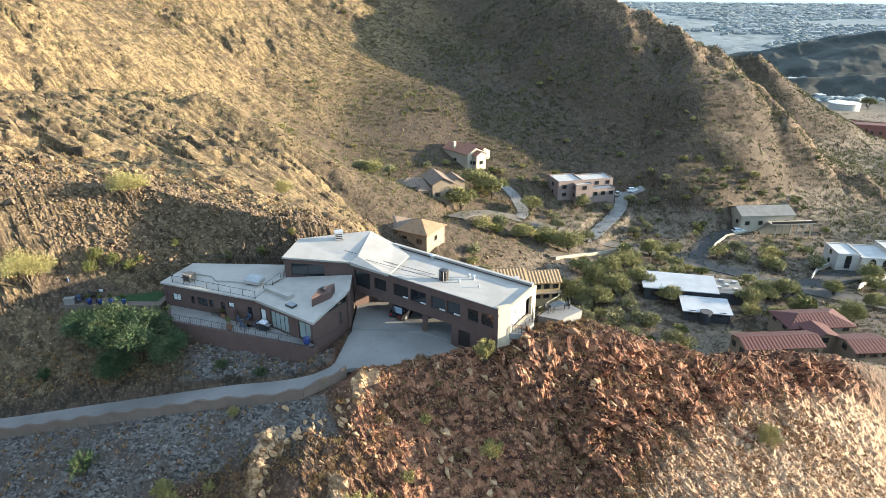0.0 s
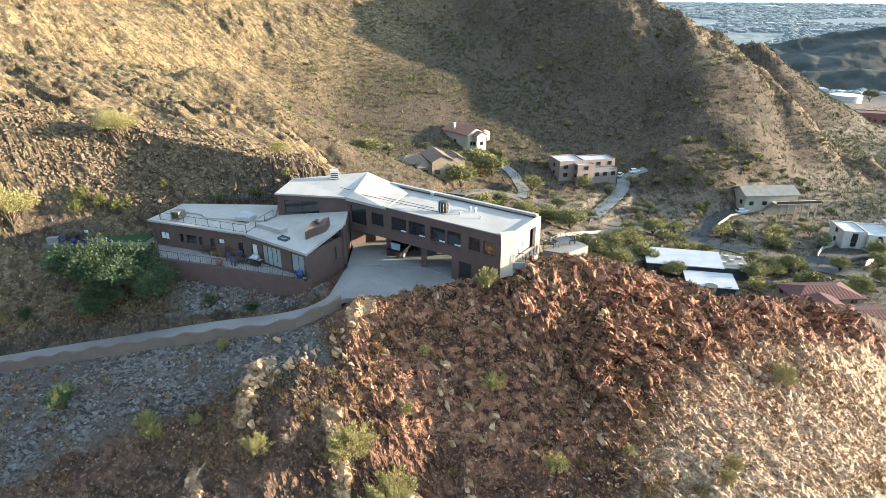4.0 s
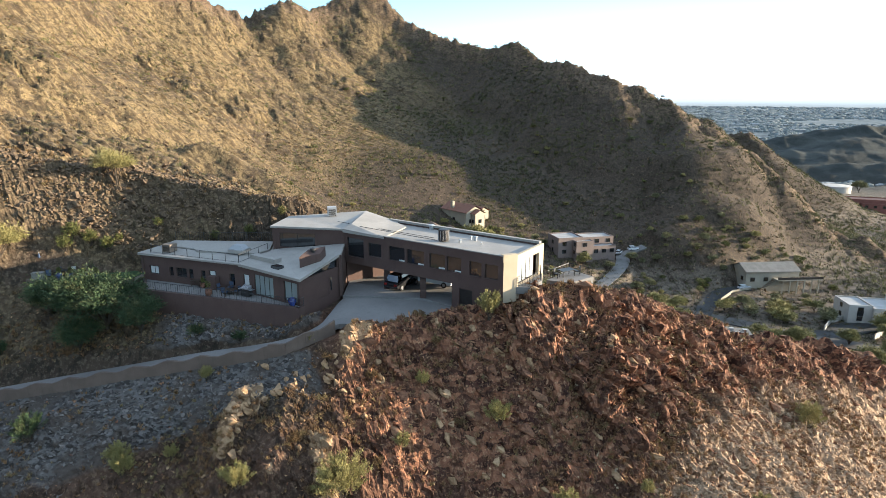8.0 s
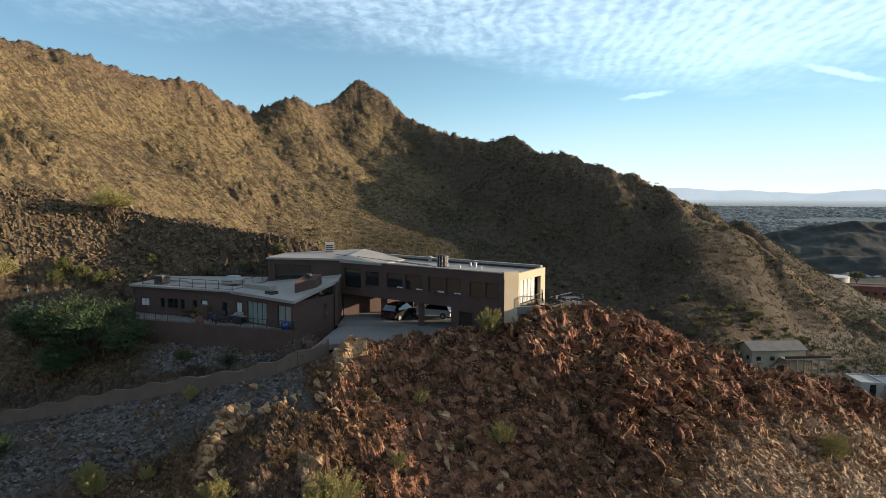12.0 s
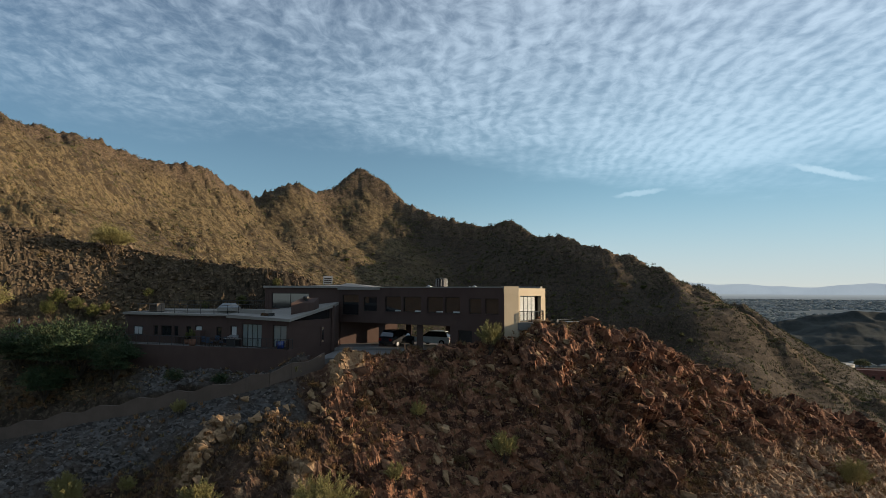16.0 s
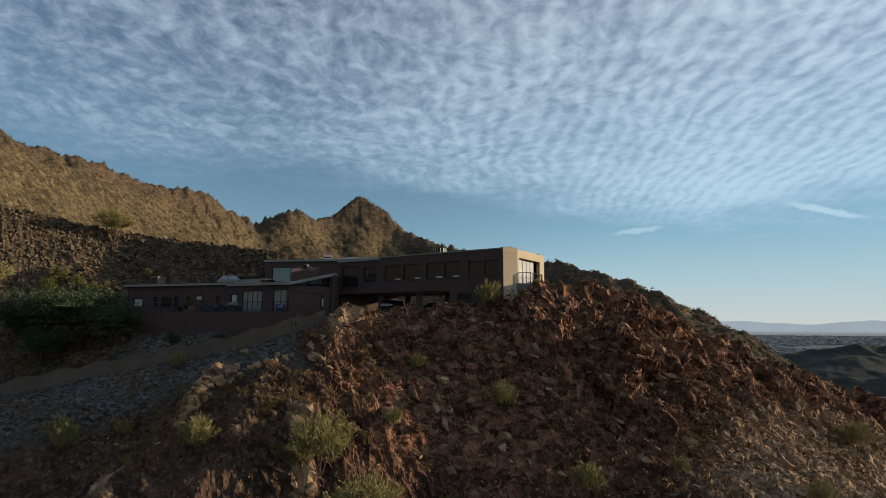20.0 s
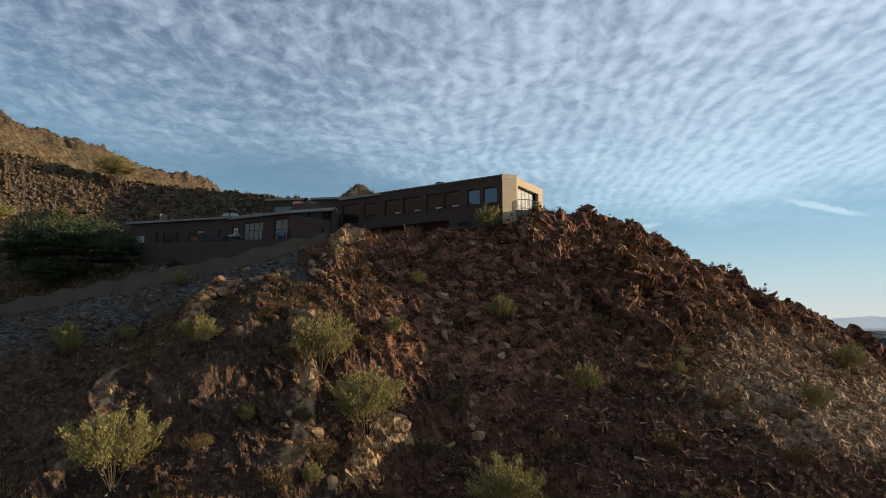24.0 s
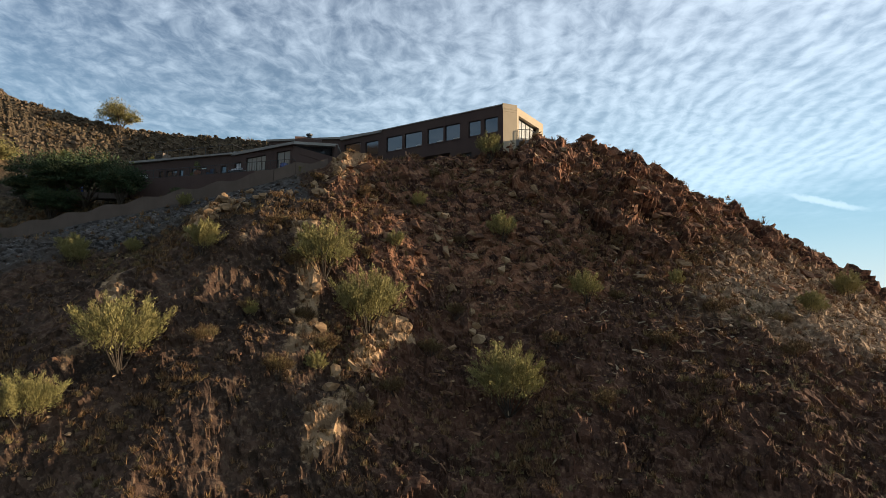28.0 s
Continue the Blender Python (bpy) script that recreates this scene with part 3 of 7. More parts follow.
def mesh_from(name, verts, faces, size=4, smooth=None):
    """A mesh from arrays of corners and of faces with the same number of sides."""
    me = bpy.data.meshes.new(name)
    verts, faces = np.asarray(verts, np.float32), np.asarray(faces, np.int32)
    me.vertices.add(len(verts))
    me.vertices.foreach_set("co", verts.ravel())
    me.loops.add(faces.size)
    me.loops.foreach_set("vertex_index", faces.ravel())
    me.polygons.add(len(faces))
    me.polygons.foreach_set("loop_start", np.arange(0, faces.size, size, dtype=np.int32))
    me.polygons.foreach_set("use_smooth", [False] * len(faces) if smooth is None else smooth)
    me.update(calc_edges=True)
    return me


ground_mesh = mesh_from("ground", np.stack([GX, GY, GZ], -1).reshape(-1, 3), q, 4, np.repeat(RR[:-1, 0] > 112, n_t))
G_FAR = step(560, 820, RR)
G_RED = step(125, 90, RR) * step(66, 60, GY - np.maximum(0, 0.5 * (GX - 20))) * step(-15, -8, GX + 0.35 * (GY - 54))
G_RED = np.maximum(G_RED, 0.45 * step(125, 90, RR) * step(-3, -8, GY - at(GX, SPUR_X, EDGE_Y)))
G_TAN = G_RED * step(16, 34, GX + 0.8 * (54 - GY)) * step(0.5, -7, GY - at(GX, SPUR_X, EDGE_Y)) * step(38, 47, GY)
G_ROCK = G_ROCK * (1 - 0.8 * G_TAN)
G_OCHRE = step(0.25, 0.65, ribs(GX, GY)) * step(125, 90, RR)
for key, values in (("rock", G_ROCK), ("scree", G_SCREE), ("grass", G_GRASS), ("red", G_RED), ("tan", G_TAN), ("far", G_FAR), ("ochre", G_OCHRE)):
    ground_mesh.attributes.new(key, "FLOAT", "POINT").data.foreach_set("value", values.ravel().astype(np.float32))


def ground_material():
    g = Graph("desert_ground")
    p = g.coord("World")
    rock, scree, grass = g.attr("rock"), g.attr("scree"), g.attr("grass")
    broad, mid, fine = g.noise(p, 0.03, 4, 0.6), g.noise(p, 0.3, 5, 0.65), g.noise(p, 2.6, 5, 0.7)
    clump = g.noise(g.scaled(p, (1.3, 0.7, 1), (0, 0, 0.5)), 0.9, 4, 0.7)
    # soil darkened to deepen the shade on flanks without straw
    dirt = g.mix(g.span(mid, 0.3, 0.7), (0.029, 0.020, 0.014), (0.062, 0.043, 0.029))
    dirt = g.mix(g.span(fine, 0.50, 0.60, 0, 0.8), dirt, (0.098, 0.074, 0.050))
    dirt = g.mix(g.span(clump, 0.51, 0.57, 0, 0.75), dirt, (0.018, 0.015, 0.010))
    ruddy = g.mix(g.span(mid, 0.3, 0.7), (0.036, 0.0175, 0.0115), (0.102, 0.049, 0.030))
    ruddy = g.mix(g.span(fine, 0.5, 0.66, 0, 0.7), ruddy, (0.195, 0.112, 0.067))
    ruddy = g.mix(g.span(clump, 0.52, 0.64, 0, 0.6), ruddy, (0.020, 0.012, 0.009))
    tan = g.mix(g.span(fine, 0.38, 0.62), (0.166, 0.108, 0.066), (0.425, 0.291, 0.179))
    ruddy = g.mix(g.span(g.math("ADD", g.attr("tan"), g.math("MULTIPLY", g.math("SUBTRACT", mid, 0.5), 0.9)), 0.2, 0.8, 0, 0.75), ruddy, tan)
    split = g.n.new("ShaderNodeSeparateXYZ")
    g.put(split.inputs[0], p)
    gravel = g.mix(g.span(fine, 0.4, 0.6), (0.105, 0.084, 0.062), (0.235, 0.194, 0.148))
    dirt = g.mix(g.math("MULTIPLY", g.span(split.outputs["Z"], -44.0, -37.0, 0.5, 0.0), g.span(mid, 0.35, 0.6)), dirt, gravel)
    dirt = g.mix(g.attr("red"), dirt, ruddy)
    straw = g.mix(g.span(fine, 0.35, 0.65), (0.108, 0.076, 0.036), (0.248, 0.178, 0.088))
    # grass also parts the lit flank from the shaded one in tone
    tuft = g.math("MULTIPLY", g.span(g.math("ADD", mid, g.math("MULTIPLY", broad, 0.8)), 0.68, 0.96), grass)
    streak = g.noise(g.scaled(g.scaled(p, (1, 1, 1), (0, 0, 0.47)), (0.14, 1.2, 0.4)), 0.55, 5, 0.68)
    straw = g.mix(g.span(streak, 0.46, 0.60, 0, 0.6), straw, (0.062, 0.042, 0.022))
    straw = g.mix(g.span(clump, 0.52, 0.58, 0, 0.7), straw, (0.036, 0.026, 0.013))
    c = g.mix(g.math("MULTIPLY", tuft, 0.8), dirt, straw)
    c = g.mix(g.math("MULTIPLY", g.span(streak, 0.50, 0.58, 0, 0.55), grass), c, (0.050, 0.033, 0.018))
    stone_tone = g.cells(g.scaled(p, (1, 1, 1.6), (0.3, 0.2, 0.6)), 1.3)
    red_stone = g.mix(g.span(stone_tone, 0.1, 0.9), (0.034, 0.0145, 0.010), (0.218, 0.098, 0.054))
    red_stone = g.mix(g.span(fine, 0.5, 0.70, 0, 0.75), red_stone, (0.36, 0.215, 0.122))
    brown_stone = g.mix(g.span(stone_tone, 0.1, 0.9), (0.037, 0.026, 0.017), (0.132, 0.090, 0.056))
    brown_stone = g.mix(g.span(fine, 0.5, 0.70, 0, 0.75), brown_stone, (0.192, 0.136, 0.084))
    stone = g.mix(g.attr("red"), brown_stone, red_stone)
    stone = g.mix(g.span(g.noise(p, 0.8, 4, 0.7), 0.52, 0.62, 0, 0.7), stone, (0.026, 0.014, 0.010))
    c = g.mix(g.span(g.math("ADD", rock, g.math("MULTIPLY", g.math("SUBTRACT", mid, 0.5), 1.1)), 0.3, 0.75), c, stone)
    shard = g.cells(g.scaled(p, (1, 1.4, 1.8), (0.5, 0.2, 0.4)), 2.6)
    grey = g.mix(g.span(shard, 0.1, 0.9), (0.026, 0.023, 0.021), (0.118, 0.109, 0.102))
    grey = g.mix(g.span(mid, 0.44, 0.58, 0, 0.85), grey, (0.058, 0.046, 0.037))
    c = g.mix(g.span(g.math("ADD", scree, g.math("MULTIPLY", g.math("SUBTRACT", mid, 0.5), 0.9)), 0.35, 0.7, 0, 0.9), c, grey)
    ochre = g.mix(g.span(stone_tone, 0.1, 0.9), (0.140, 0.084, 0.046), (0.400, 0.262, 0.148))
    c = g.mix(g.math("MULTIPLY", g.span(g.math("ADD", g.attr("ochre"), g.math("SUBTRACT", fine, 0.5)), 0.35, 0.65), 0.85), c, ochre)
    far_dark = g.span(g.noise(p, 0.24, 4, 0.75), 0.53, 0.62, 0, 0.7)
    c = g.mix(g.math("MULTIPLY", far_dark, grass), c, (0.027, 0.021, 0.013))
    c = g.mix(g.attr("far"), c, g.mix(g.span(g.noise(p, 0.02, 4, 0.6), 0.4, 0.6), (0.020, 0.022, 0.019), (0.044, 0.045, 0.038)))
    h = g.math("ADD", g.math("MULTIPLY", fine, 0.5), g.math("MULTIPLY", g.noise(p, 0.7, 5, 0.7), 1.5))
    h = g.math("ADD", h, g.math("MULTIPLY", g.math("MULTIPLY", streak, grass), 2.5))
    return g.done(c, 0.95, h, 0.7, 0.25, spec=0.15)


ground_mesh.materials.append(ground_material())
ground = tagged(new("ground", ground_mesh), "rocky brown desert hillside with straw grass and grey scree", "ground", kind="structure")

# ---- building kit ----


def bm_box(bm, x0, x1, y0, y1, z0, z1):
    v = [bm.verts.new((x, y, z)) for z in (z0, z1) for x, y in ((x0, y0), (x1, y0), (x1, y1), (x0, y1))]
    for f in ((3, 2, 1, 0), (4, 5, 6, 7), (0, 1, 5, 4), (1, 2, 6, 5), (2, 3, 7, 6), (3, 0, 4, 7)):
        bm.faces.new([v[i] for i in f])
    return v


def bm_prism(bm, poly, z0, z1):
    """A solid over a plan; z0 and z1 are numbers or one for each corner."""
    n = len(poly)
    lo = z0 if isinstance(z0, (list, tuple)) else [z0] * n
    hi = z1 if isinstance(z1, (list, tuple)) else [z1] * n
    a = [bm.verts.new((x, y, z)) for (x, y), z in zip(poly, lo)]
    b = [bm.verts.new((x, y, z)) for (x, y), z in zip(poly, hi)]
    bm.faces.new(a[::-1]), bm.faces.new(b)
    for i in range(n):
        j = (i + 1) % n
        bm.faces.new((a[i], a[j], b[j], b[i]))


def bm_along(bm, p, q, s0, s1, o0, o1, z0, z1, z2=None, z3=None):
    """A block on the line p to q, from s0 to s1 along it and from o0 to o1 to its right; z2, z3 the top at s0 and s1 if sloping."""
    p, q = Vector(p[:2]), Vector(q[:2])
    d = (q - p).normalized()
    r = Vector((d.y, -d.x))
    pts = [p + d * s + r * o for s, o in ((s0, o0), (s0, o1), (s1, o1), (s1, o0))]
    t0, t1 = (z1, z1) if z2 is None else (z2, z3)
    bm_prism(bm, [tuple(v) for v in pts], z0, [t0, t0, t1, t1])


def bm_tube(bm, path, radius, sides=6):
    """A rod through points; radius a number or one for each point."""
    rad = radius if isinstance(radius, (list, tuple)) else [radius] * len(path)
    rings, pts = [], [Vector(p) for p in path]
    for i, p in enumerate(pts):
        d = (pts[min(i + 1, len(pts) - 1)] - pts[max(i - 1, 0)]).normalized()
        u = d.cross(Vector((0.3, 0.2, 1)) if abs(d.z) < 0.9 else Vector((1, 0, 0))).normalized()
        v = d.cross(u)
        rings.append([bm.verts.new(p + (u * math.cos(a) + v * math.sin(a)) * rad[i]) for a in (math.tau * k / sides for k in range(sides))])
    for a, b in zip(rings, rings[1:]):
        for k in range(sides):
            bm.faces.new((a[k], a[(k + 1) % sides], b[(k + 1) % sides], b[k]))
    bm.faces.new(rings[0][::-1]), bm.faces.new(rings[-1])


def bm_lathe(bm, profile, sides=14, at_=(0, 0, 0)):
    rings = [[bm.verts.new((at_[0] + r * math.cos(a), at_[1] + r * math.sin(a), at_[2] + z)) for a in (math.tau * k / sides for k in range(sides))]
             for r, z in profile]
    for a, b in zip(rings, rings[1:]):
        for k in range(sides):
            bm.faces.new((a[k], a[(k + 1) % sides], b[(k + 1) % sides], b[k]))
    bm.faces.new(rings[0][::-1]), bm.faces.new(rings[-1])


def soften(bm, width, segments=1):
    bmesh.ops.bevel(bm, geom=[e for e in bm.edges if len(e.link_faces) == 2 and e.calc_face_angle(0) > 0.5], offset=width, segments=segments,
                    affect="EDGES", profile=0.5)


def thing(name, base, label, category, group="", kind="", turn=0.0):
    ob = new(name)
    ob.empty_display_size = 0.2
    ob.matrix_world = pose(*base, 0, 0, turn)
    return tagged(ob, label, category, group, kind)


def part(name, bm, material, parent, label="", away=(0, 0, 0), smooth=False):
    """One mesh under a thing or a part. away: what is taken off the corners when they are given in the world."""
    me = bpy.data.meshes.new(name)
    bmesh.ops.recalc_face_normals(bm, faces=bm.faces)
    if any(away):
        bmesh.ops.translate(bm, verts=bm.verts, vec=[-a for a in away])
    bm.to_mesh(me)
    bm.free()
    me.materials.append(material)
    if smooth:
        me.polygons.foreach_set("use_smooth", [True] * len(me.polygons))
    ob = new(name, me)
    ob.parent = parent
    return tagged(ob, label) if label else ob


def land_z(x, y):
    return float(land(np.array([float(x)]), np.array([float(y)]))[0][0])


# ---- the house on the spur ----
HB = (-10.0, 66.0, 0.0)
house = thing("hillside_house", HB, "sprawling taupe stucco hillside house with white flat roofs", "house")


def hpart(name, bm, material, parent=None, label=""):
    return part(name, bm, material, parent or house, label, HB)


def bm_panel(bm, p, q, ss, zs, solid, o0, o1, top=None):
    """One connected plate on the line p to q, cut into cells at ss along it and zs up it; cells for which solid(i, j) is false stay open."""
    p, q = Vector(p[:2]), Vector(q[:2])
    d = (q - p).normalized()
    r = Vector((d.y, -d.x))
    grid = {}

    def v(i, j, k):
        if (i, j, k) not in grid:
            w = p + d * ss[i] + r * (o0, o1)[k]
            z = zs[j] if top is None or j < len(zs) - 1 else top(ss[i])
            grid[i, j, k] = bm.verts.new((w.x, w.y, z))
        return grid[i, j, k]

    n, m = len(ss) - 1, len(zs) - 1
    full = lambda i, j: 0 <= i < n and 0 <= j < m and solid(i, j)
    for i in range(n):
        for j in range(m):
            if not full(i, j):
                continue
            bm.faces.new((v(i, j, 1), v(i + 1, j, 1), v(i + 1, j + 1, 1), v(i, j + 1, 1)))
            bm.faces.new((v(i, j + 1, 0), v(i + 1, j + 1, 0), v(i + 1, j, 0), v(i, j, 0)))
            for a, b, c, e, f in ((i - 1, j, (i, j), (i, j + 1), 0), (i + 1, j, (i + 1, j + 1), (i + 1, j), 0), (i, j - 1, (i + 1, j), (i, j), 0), (i, j + 1, (i, j + 1), (i + 1, j + 1), 0)):
                if not full(a, b):
                    bm.faces.new((v(*c, 0), v(*c, 1), v(*e, 1), v(*e, 0)))


def pierced(name, p, q, z0, z1, openings, thick=0.3, material=None, top=None, label=""):
    """A wall whose outer face runs from p to q (the outside to the right), with openings (s0, s1, low, high) right through it."""
    length = (Vector(q) - Vector(p)).length
    ss = sorted({0.0, length, *(o[0] for o in openings), *(o[1] for o in openings)})
    zs = sorted({z0, *(o[2] for o in openings if o[2] > z0), *(o[3] for o in openings)}) + [z1 if top is None else max(top)]

    def solid(i, j):
        s, z = (ss[i] + ss[i + 1]) / 2, (zs[j] + zs[j + 1]) / 2
        return not any(a < s < b and lo < z < hi for a, b, lo, hi in openings)

    bm = bmesh.new()
    bm_panel(bm, p, q, ss, zs, solid, -thick, 0, None if top is None else lambda s: top[0] + (top[1] - top[0]) * s / length)
    return hpart(name, bm, material or STUCCO, label=label)


def glazed(p, q, s0, s1, low, high, panes=1, depth=0.16, blind=0.0, name="window", sill=True, glass_mat=None, frame_mat=None):
    """A window in an opening of a wall: frame, panes, a pale blind behind part of it."""
    bm = bmesh.new()
    w = 0.06
    ss = [s0]
    for k in range(panes + 1):
        c = s0 + w / 2 + (s1 - s0 - w) * k / panes
        ss += [c - w / 2, c + w / 2] if k else [c + w / 2]
    bm_panel(bm, p, q, ss, [low, low + w, high - w, high], lambda i, j: j != 1 or i % 2 == 0, -depth - 0.05, -depth + 0.03)
    ob = hpart(name, bm, frame_mat or FRAME_DARK)
    for k in range(panes):
        a, b = s0 + w / 2 + (s1 - s0 - w) * k / panes + w / 2, s0 + w / 2 + (s1 - s0 - w) * (k + 1) / panes - w / 2
        bm = bmesh.new()
        bm_along(bm, p, q, a, b, -depth - 0.02, -depth, low + w, high - w)
        hpart("pane", bm, glass_mat or WINDOW, ob)
    if sill:
        bm = bmesh.new()
        bm_along(bm, p, q, s0 - 0.05, s1 + 0.05, -0.12, 0.05, low - 0.08, low - 0.004)
        hpart("sill", bm, STUCCO, ob)
    if blind:
        bm = bmesh.new()
        bm_along(bm, p, q, s0 + 0.1, s0 + 0.1 + (s1 - s0 - 0.2) * blind, -depth + 0.001, -depth + 0.012, low + 0.1, high - 0.1)
        hpart("blind", bm, CURTAIN, ob, "pale drawn blind")
    return ob


# plan corners
NOTCH, FRONT, TIP, END, STEP_, APEX, UPL = (-11.4, 70.2), (5.9, 58.1), (7.3, 58.7), (10.7, 63.9), (-6.4, 76.2), (-10.1, 79.9), (-20.0, 71.6)
LOWL, SEAM, LOWF, LOWR = (-35.6, 70.5), (-22.3, 65.8), (-14.5, 60.6), (-11.1, 66.2)
ROOF_Z, SOFFIT_Z = 6.25, 3.0


def lerp2(p, q, s):
    return (p[0] + (q[0] - p[0]) * s, p[1] + (q[1] - p[1]) * s)


# bridge wing: long front wall with its windows, floor slab, end with the balcony
wing = (Vector(FRONT) - Vector(NOTCH)).length
wins = [(0.5, 3.0, 3.55, 5.75, 1), (3.7, 5.6, 4.0, 5.55, 1), (6.7, 8.9, 4.0, 5.6, 1), (9.2, 11.5, 4.0, 5.6, 1), (12.2, 14.2, 4.0, 5.6, 1), (14.4, 16.2, 4.0, 5.6, 1),
        (17.2, 18.6, 4.0, 5.5, 1), (19.0, 20.5, 4.0, 5.5, 1)]
pierced("wall", NOTCH, FRONT, SOFFIT_Z - 0.25, 6.5, [w[:4] for w in wins])
for i, (a, b, lo, hi, n) in enumerate(wins):
    pane_of = glazed(NOTCH, FRONT, a, b, lo, hi, n, blind=0.0)
    if 2 <= i <= 5:
        # a small pale rectangle low at one side of the pane
        bm = bmesh.new()
        bm_along(bm, NOTCH, FRONT, b - 0.85, b - 0.08, -0.155, -0.10, lo + 0.065, lo + 0.20)
        hpart("pane_foot_strip", bm, CURTAIN, pane_of, "small pale strip at the foot of the pane")
bm = bmesh.new()
bm_prism(bm, [lerp2(NOTCH, STEP_, 0.05), lerp2(FRONT, TIP, 0.3), (10.2, 63.7), STEP_], SOFFIT_Z, SOFFIT_Z + 0.3)
hpart("floor_slab", bm, STUCCO)
bm = bmesh.new()
bm_prism(bm, [(NOTCH[0] + 0.2, NOTCH[1] + 0.2), (FRONT[0] - 0.1, FRONT[1] + 0.4), (7.0, 59.2), (10.3, 63.8), (STEP_[0] + 0.2, STEP_[1] - 0.3)], ROOF_Z - 0.25, ROOF_Z)
hpart("roof", bm, ROOF_WHITE, label="white coated flat roof with low parapets")
bm = bmesh.new()
bm_along(bm, END, STEP_, 0, (Vector(STEP_) - Vector(END)).length, -0.3, 0, SOFFIT_Z - 0.2, 6.45)
hpart("wall", bm, STUCCO)
bm = bmesh.new()
bm_along(bm, STEP_, APEX, 0, 5.2, -0.3, 0, 0.0, 6.6)
hpart("wall", bm, STUCCO)
bm = bmesh.new()
bm_along(bm, APEX, (-19.2, 77.5), 0, 9.3, -0.3, 0, 0.0, 6.6)
hpart("wall", bm, STUCCO)
bm = bmesh.new()
bm_along(bm, (-19.2, 77.5), UPL, 0, 6.0, -0.3, 0, 2.0, 6.6)
hpart("wall", bm, STUCCO)
pierced("wall", UPL, NOTCH, 2.6, 6.55, [(0.8, 5.2, 4.2, 5.9)])
glazed(UPL, NOTCH, 0.8, 5.2, 4.2, 5.9, 2)
bm = bmesh.new()
mid_a, mid_b = (-10.6, 71.0), (-9.9, 79.6)
bm_prism(bm, [(-20.2, 71.4), (-11.5, 69.95), mid_a, mid_b, (-10.1, 80.1), (-19.4, 77.7)], 6.5, [6.72, 6.72, 7.05, 7.05, 6.9, 6.7])
hpart("roof", bm, ROOF_WHITE, label="white coated roof")
bm = bmesh.new()
bm_prism(bm, [(-11.5, 69.95), (-6.5, 66.6), (-4.3, 72.6), STEP_, mid_b, mid_a], 6.3, [6.72, 6.5, 6.42, 6.6, 7.05, 7.05])
hpart("roof", bm, ROOF_WHITE, label="folded white coated roof")

# base under the far end, pillars of the carport, its back walls
pierced("wall", (1.2, 61.4), FRONT, -0.5, SOFFIT_Z, [(0.6, 2.2, 0.3, 2.4)])
bm = bmesh.new()
bm_along(bm, (1.2, 61.4), FRONT, 0.62, 2.18, -0.25, -0.18, 0.1, 2.4)
hpart("service_door", bm, FRAME_DARK)
bm = bmesh.new()
bm_along(bm, (1.2, 61.4), (4.3, 66.4), 0, 6, -0.3, 0, -0.5, SOFFIT_Z)
hpart("wall", bm, STUCCO)
for px, py in ((-2.1, 64.6), (-6.3, 67.9), (0.9, 68.8), (-3.6, 72.2)):
    bm = bmesh.new()
    bm_box(bm, px - 0.32, px + 0.32, py - 0.32, py + 0.32, -0.1, SOFFIT_Z)
    hpart("pillar", bm, STUCCO)
bm = bmesh.new()
bm_along(bm, (-11.2, 70.6), (-5.0, 74.4), 0, 7.2, -0.3, 0, -0.1, SOFFIT_Z)
hpart("wall", bm, STUCCO)
bm = bmesh.new()
bm_along(bm, (-11.1, 65.9), (-11.3, 70.5), 0, 4.6, -0.3, 0, -0.1, 4.62)
hpart("wall", bm, STUCCO)

# the end of the wing: two piers, header, recessed balcony
bm = bmesh.new()
bm_along(bm, FRONT, TIP, 0, 1.52, -0.5, 0, 1.8, 5.9)
hpart("wall", bm, STUCCO_PALE)
bm = bmesh.new()
bm_along(bm, FRONT, TIP, -0.06, 1.52, -0.5, 0.05, 6.15, 6.66)
hpart("wall", bm, STUCCO_PALE)
bm = bmesh.new()
bm_along(bm, FRONT, TIP, -0.03, 1.52, -0.5, 0.02, 5.9, 6.15)
hpart("wall", bm, STUCCO_PALE)
tip_len = (Vector(END) - Vector(TIP)).length
pierced("wall", TIP, END, 2.0, 6.5, [(0.35, tip_len - 1.1, 3.3, 5.75)], 0.35, STUCCO_PALE)
IN_A, IN_B = (6.93, 58.95), (10.33, 64.15)
balcony_door = glazed(IN_A, IN_B, 0.3, 4.7, 3.3, 5.78, 5, 0.05, 0.0, "glass_door", False, BLIND_GLASS)
for k in range(5):
    bm = bmesh.new()
    for j in range(4):
        bm_along(bm, IN_A, IN_B, 0.3 + 0.91 * k + 0.19 * j, 0.44 + 0.91 * k + 0.19 * j, -0.046, -0.040, 3.4, 5.65)
    hpart("blind", bm, CURTAIN, balcony_door, "pale upright slat blind")

# lower wing: flat roof terrace over the bedrooms, sloping roof over the living room
UP_REAR = (-33.6, 75.8)
bm = bmesh.new()
bm_prism(bm, [LOWL, SEAM, (-19.4, 71.5), (-20.8, 75.3), UP_REAR], 3.45, [3.7, 3.62, 3.7, 3.8, 3.8])
hpart("roof", bm, ROOF_WHITE, label="white coated roof terrace")
bm = bmesh.new()
bm_prism(bm, [(-22.5, 66.0), LOWF, LOWR, (-11.3, 70.0), (-19.8, 71.4)], [3.3, 3.15, 4.5, 4.7, 3.7], [3.62, 3.42, 4.82, 4.95, 3.95])
hpart("roof", bm, ROOF_WHITE, label="sloping white coated roof")
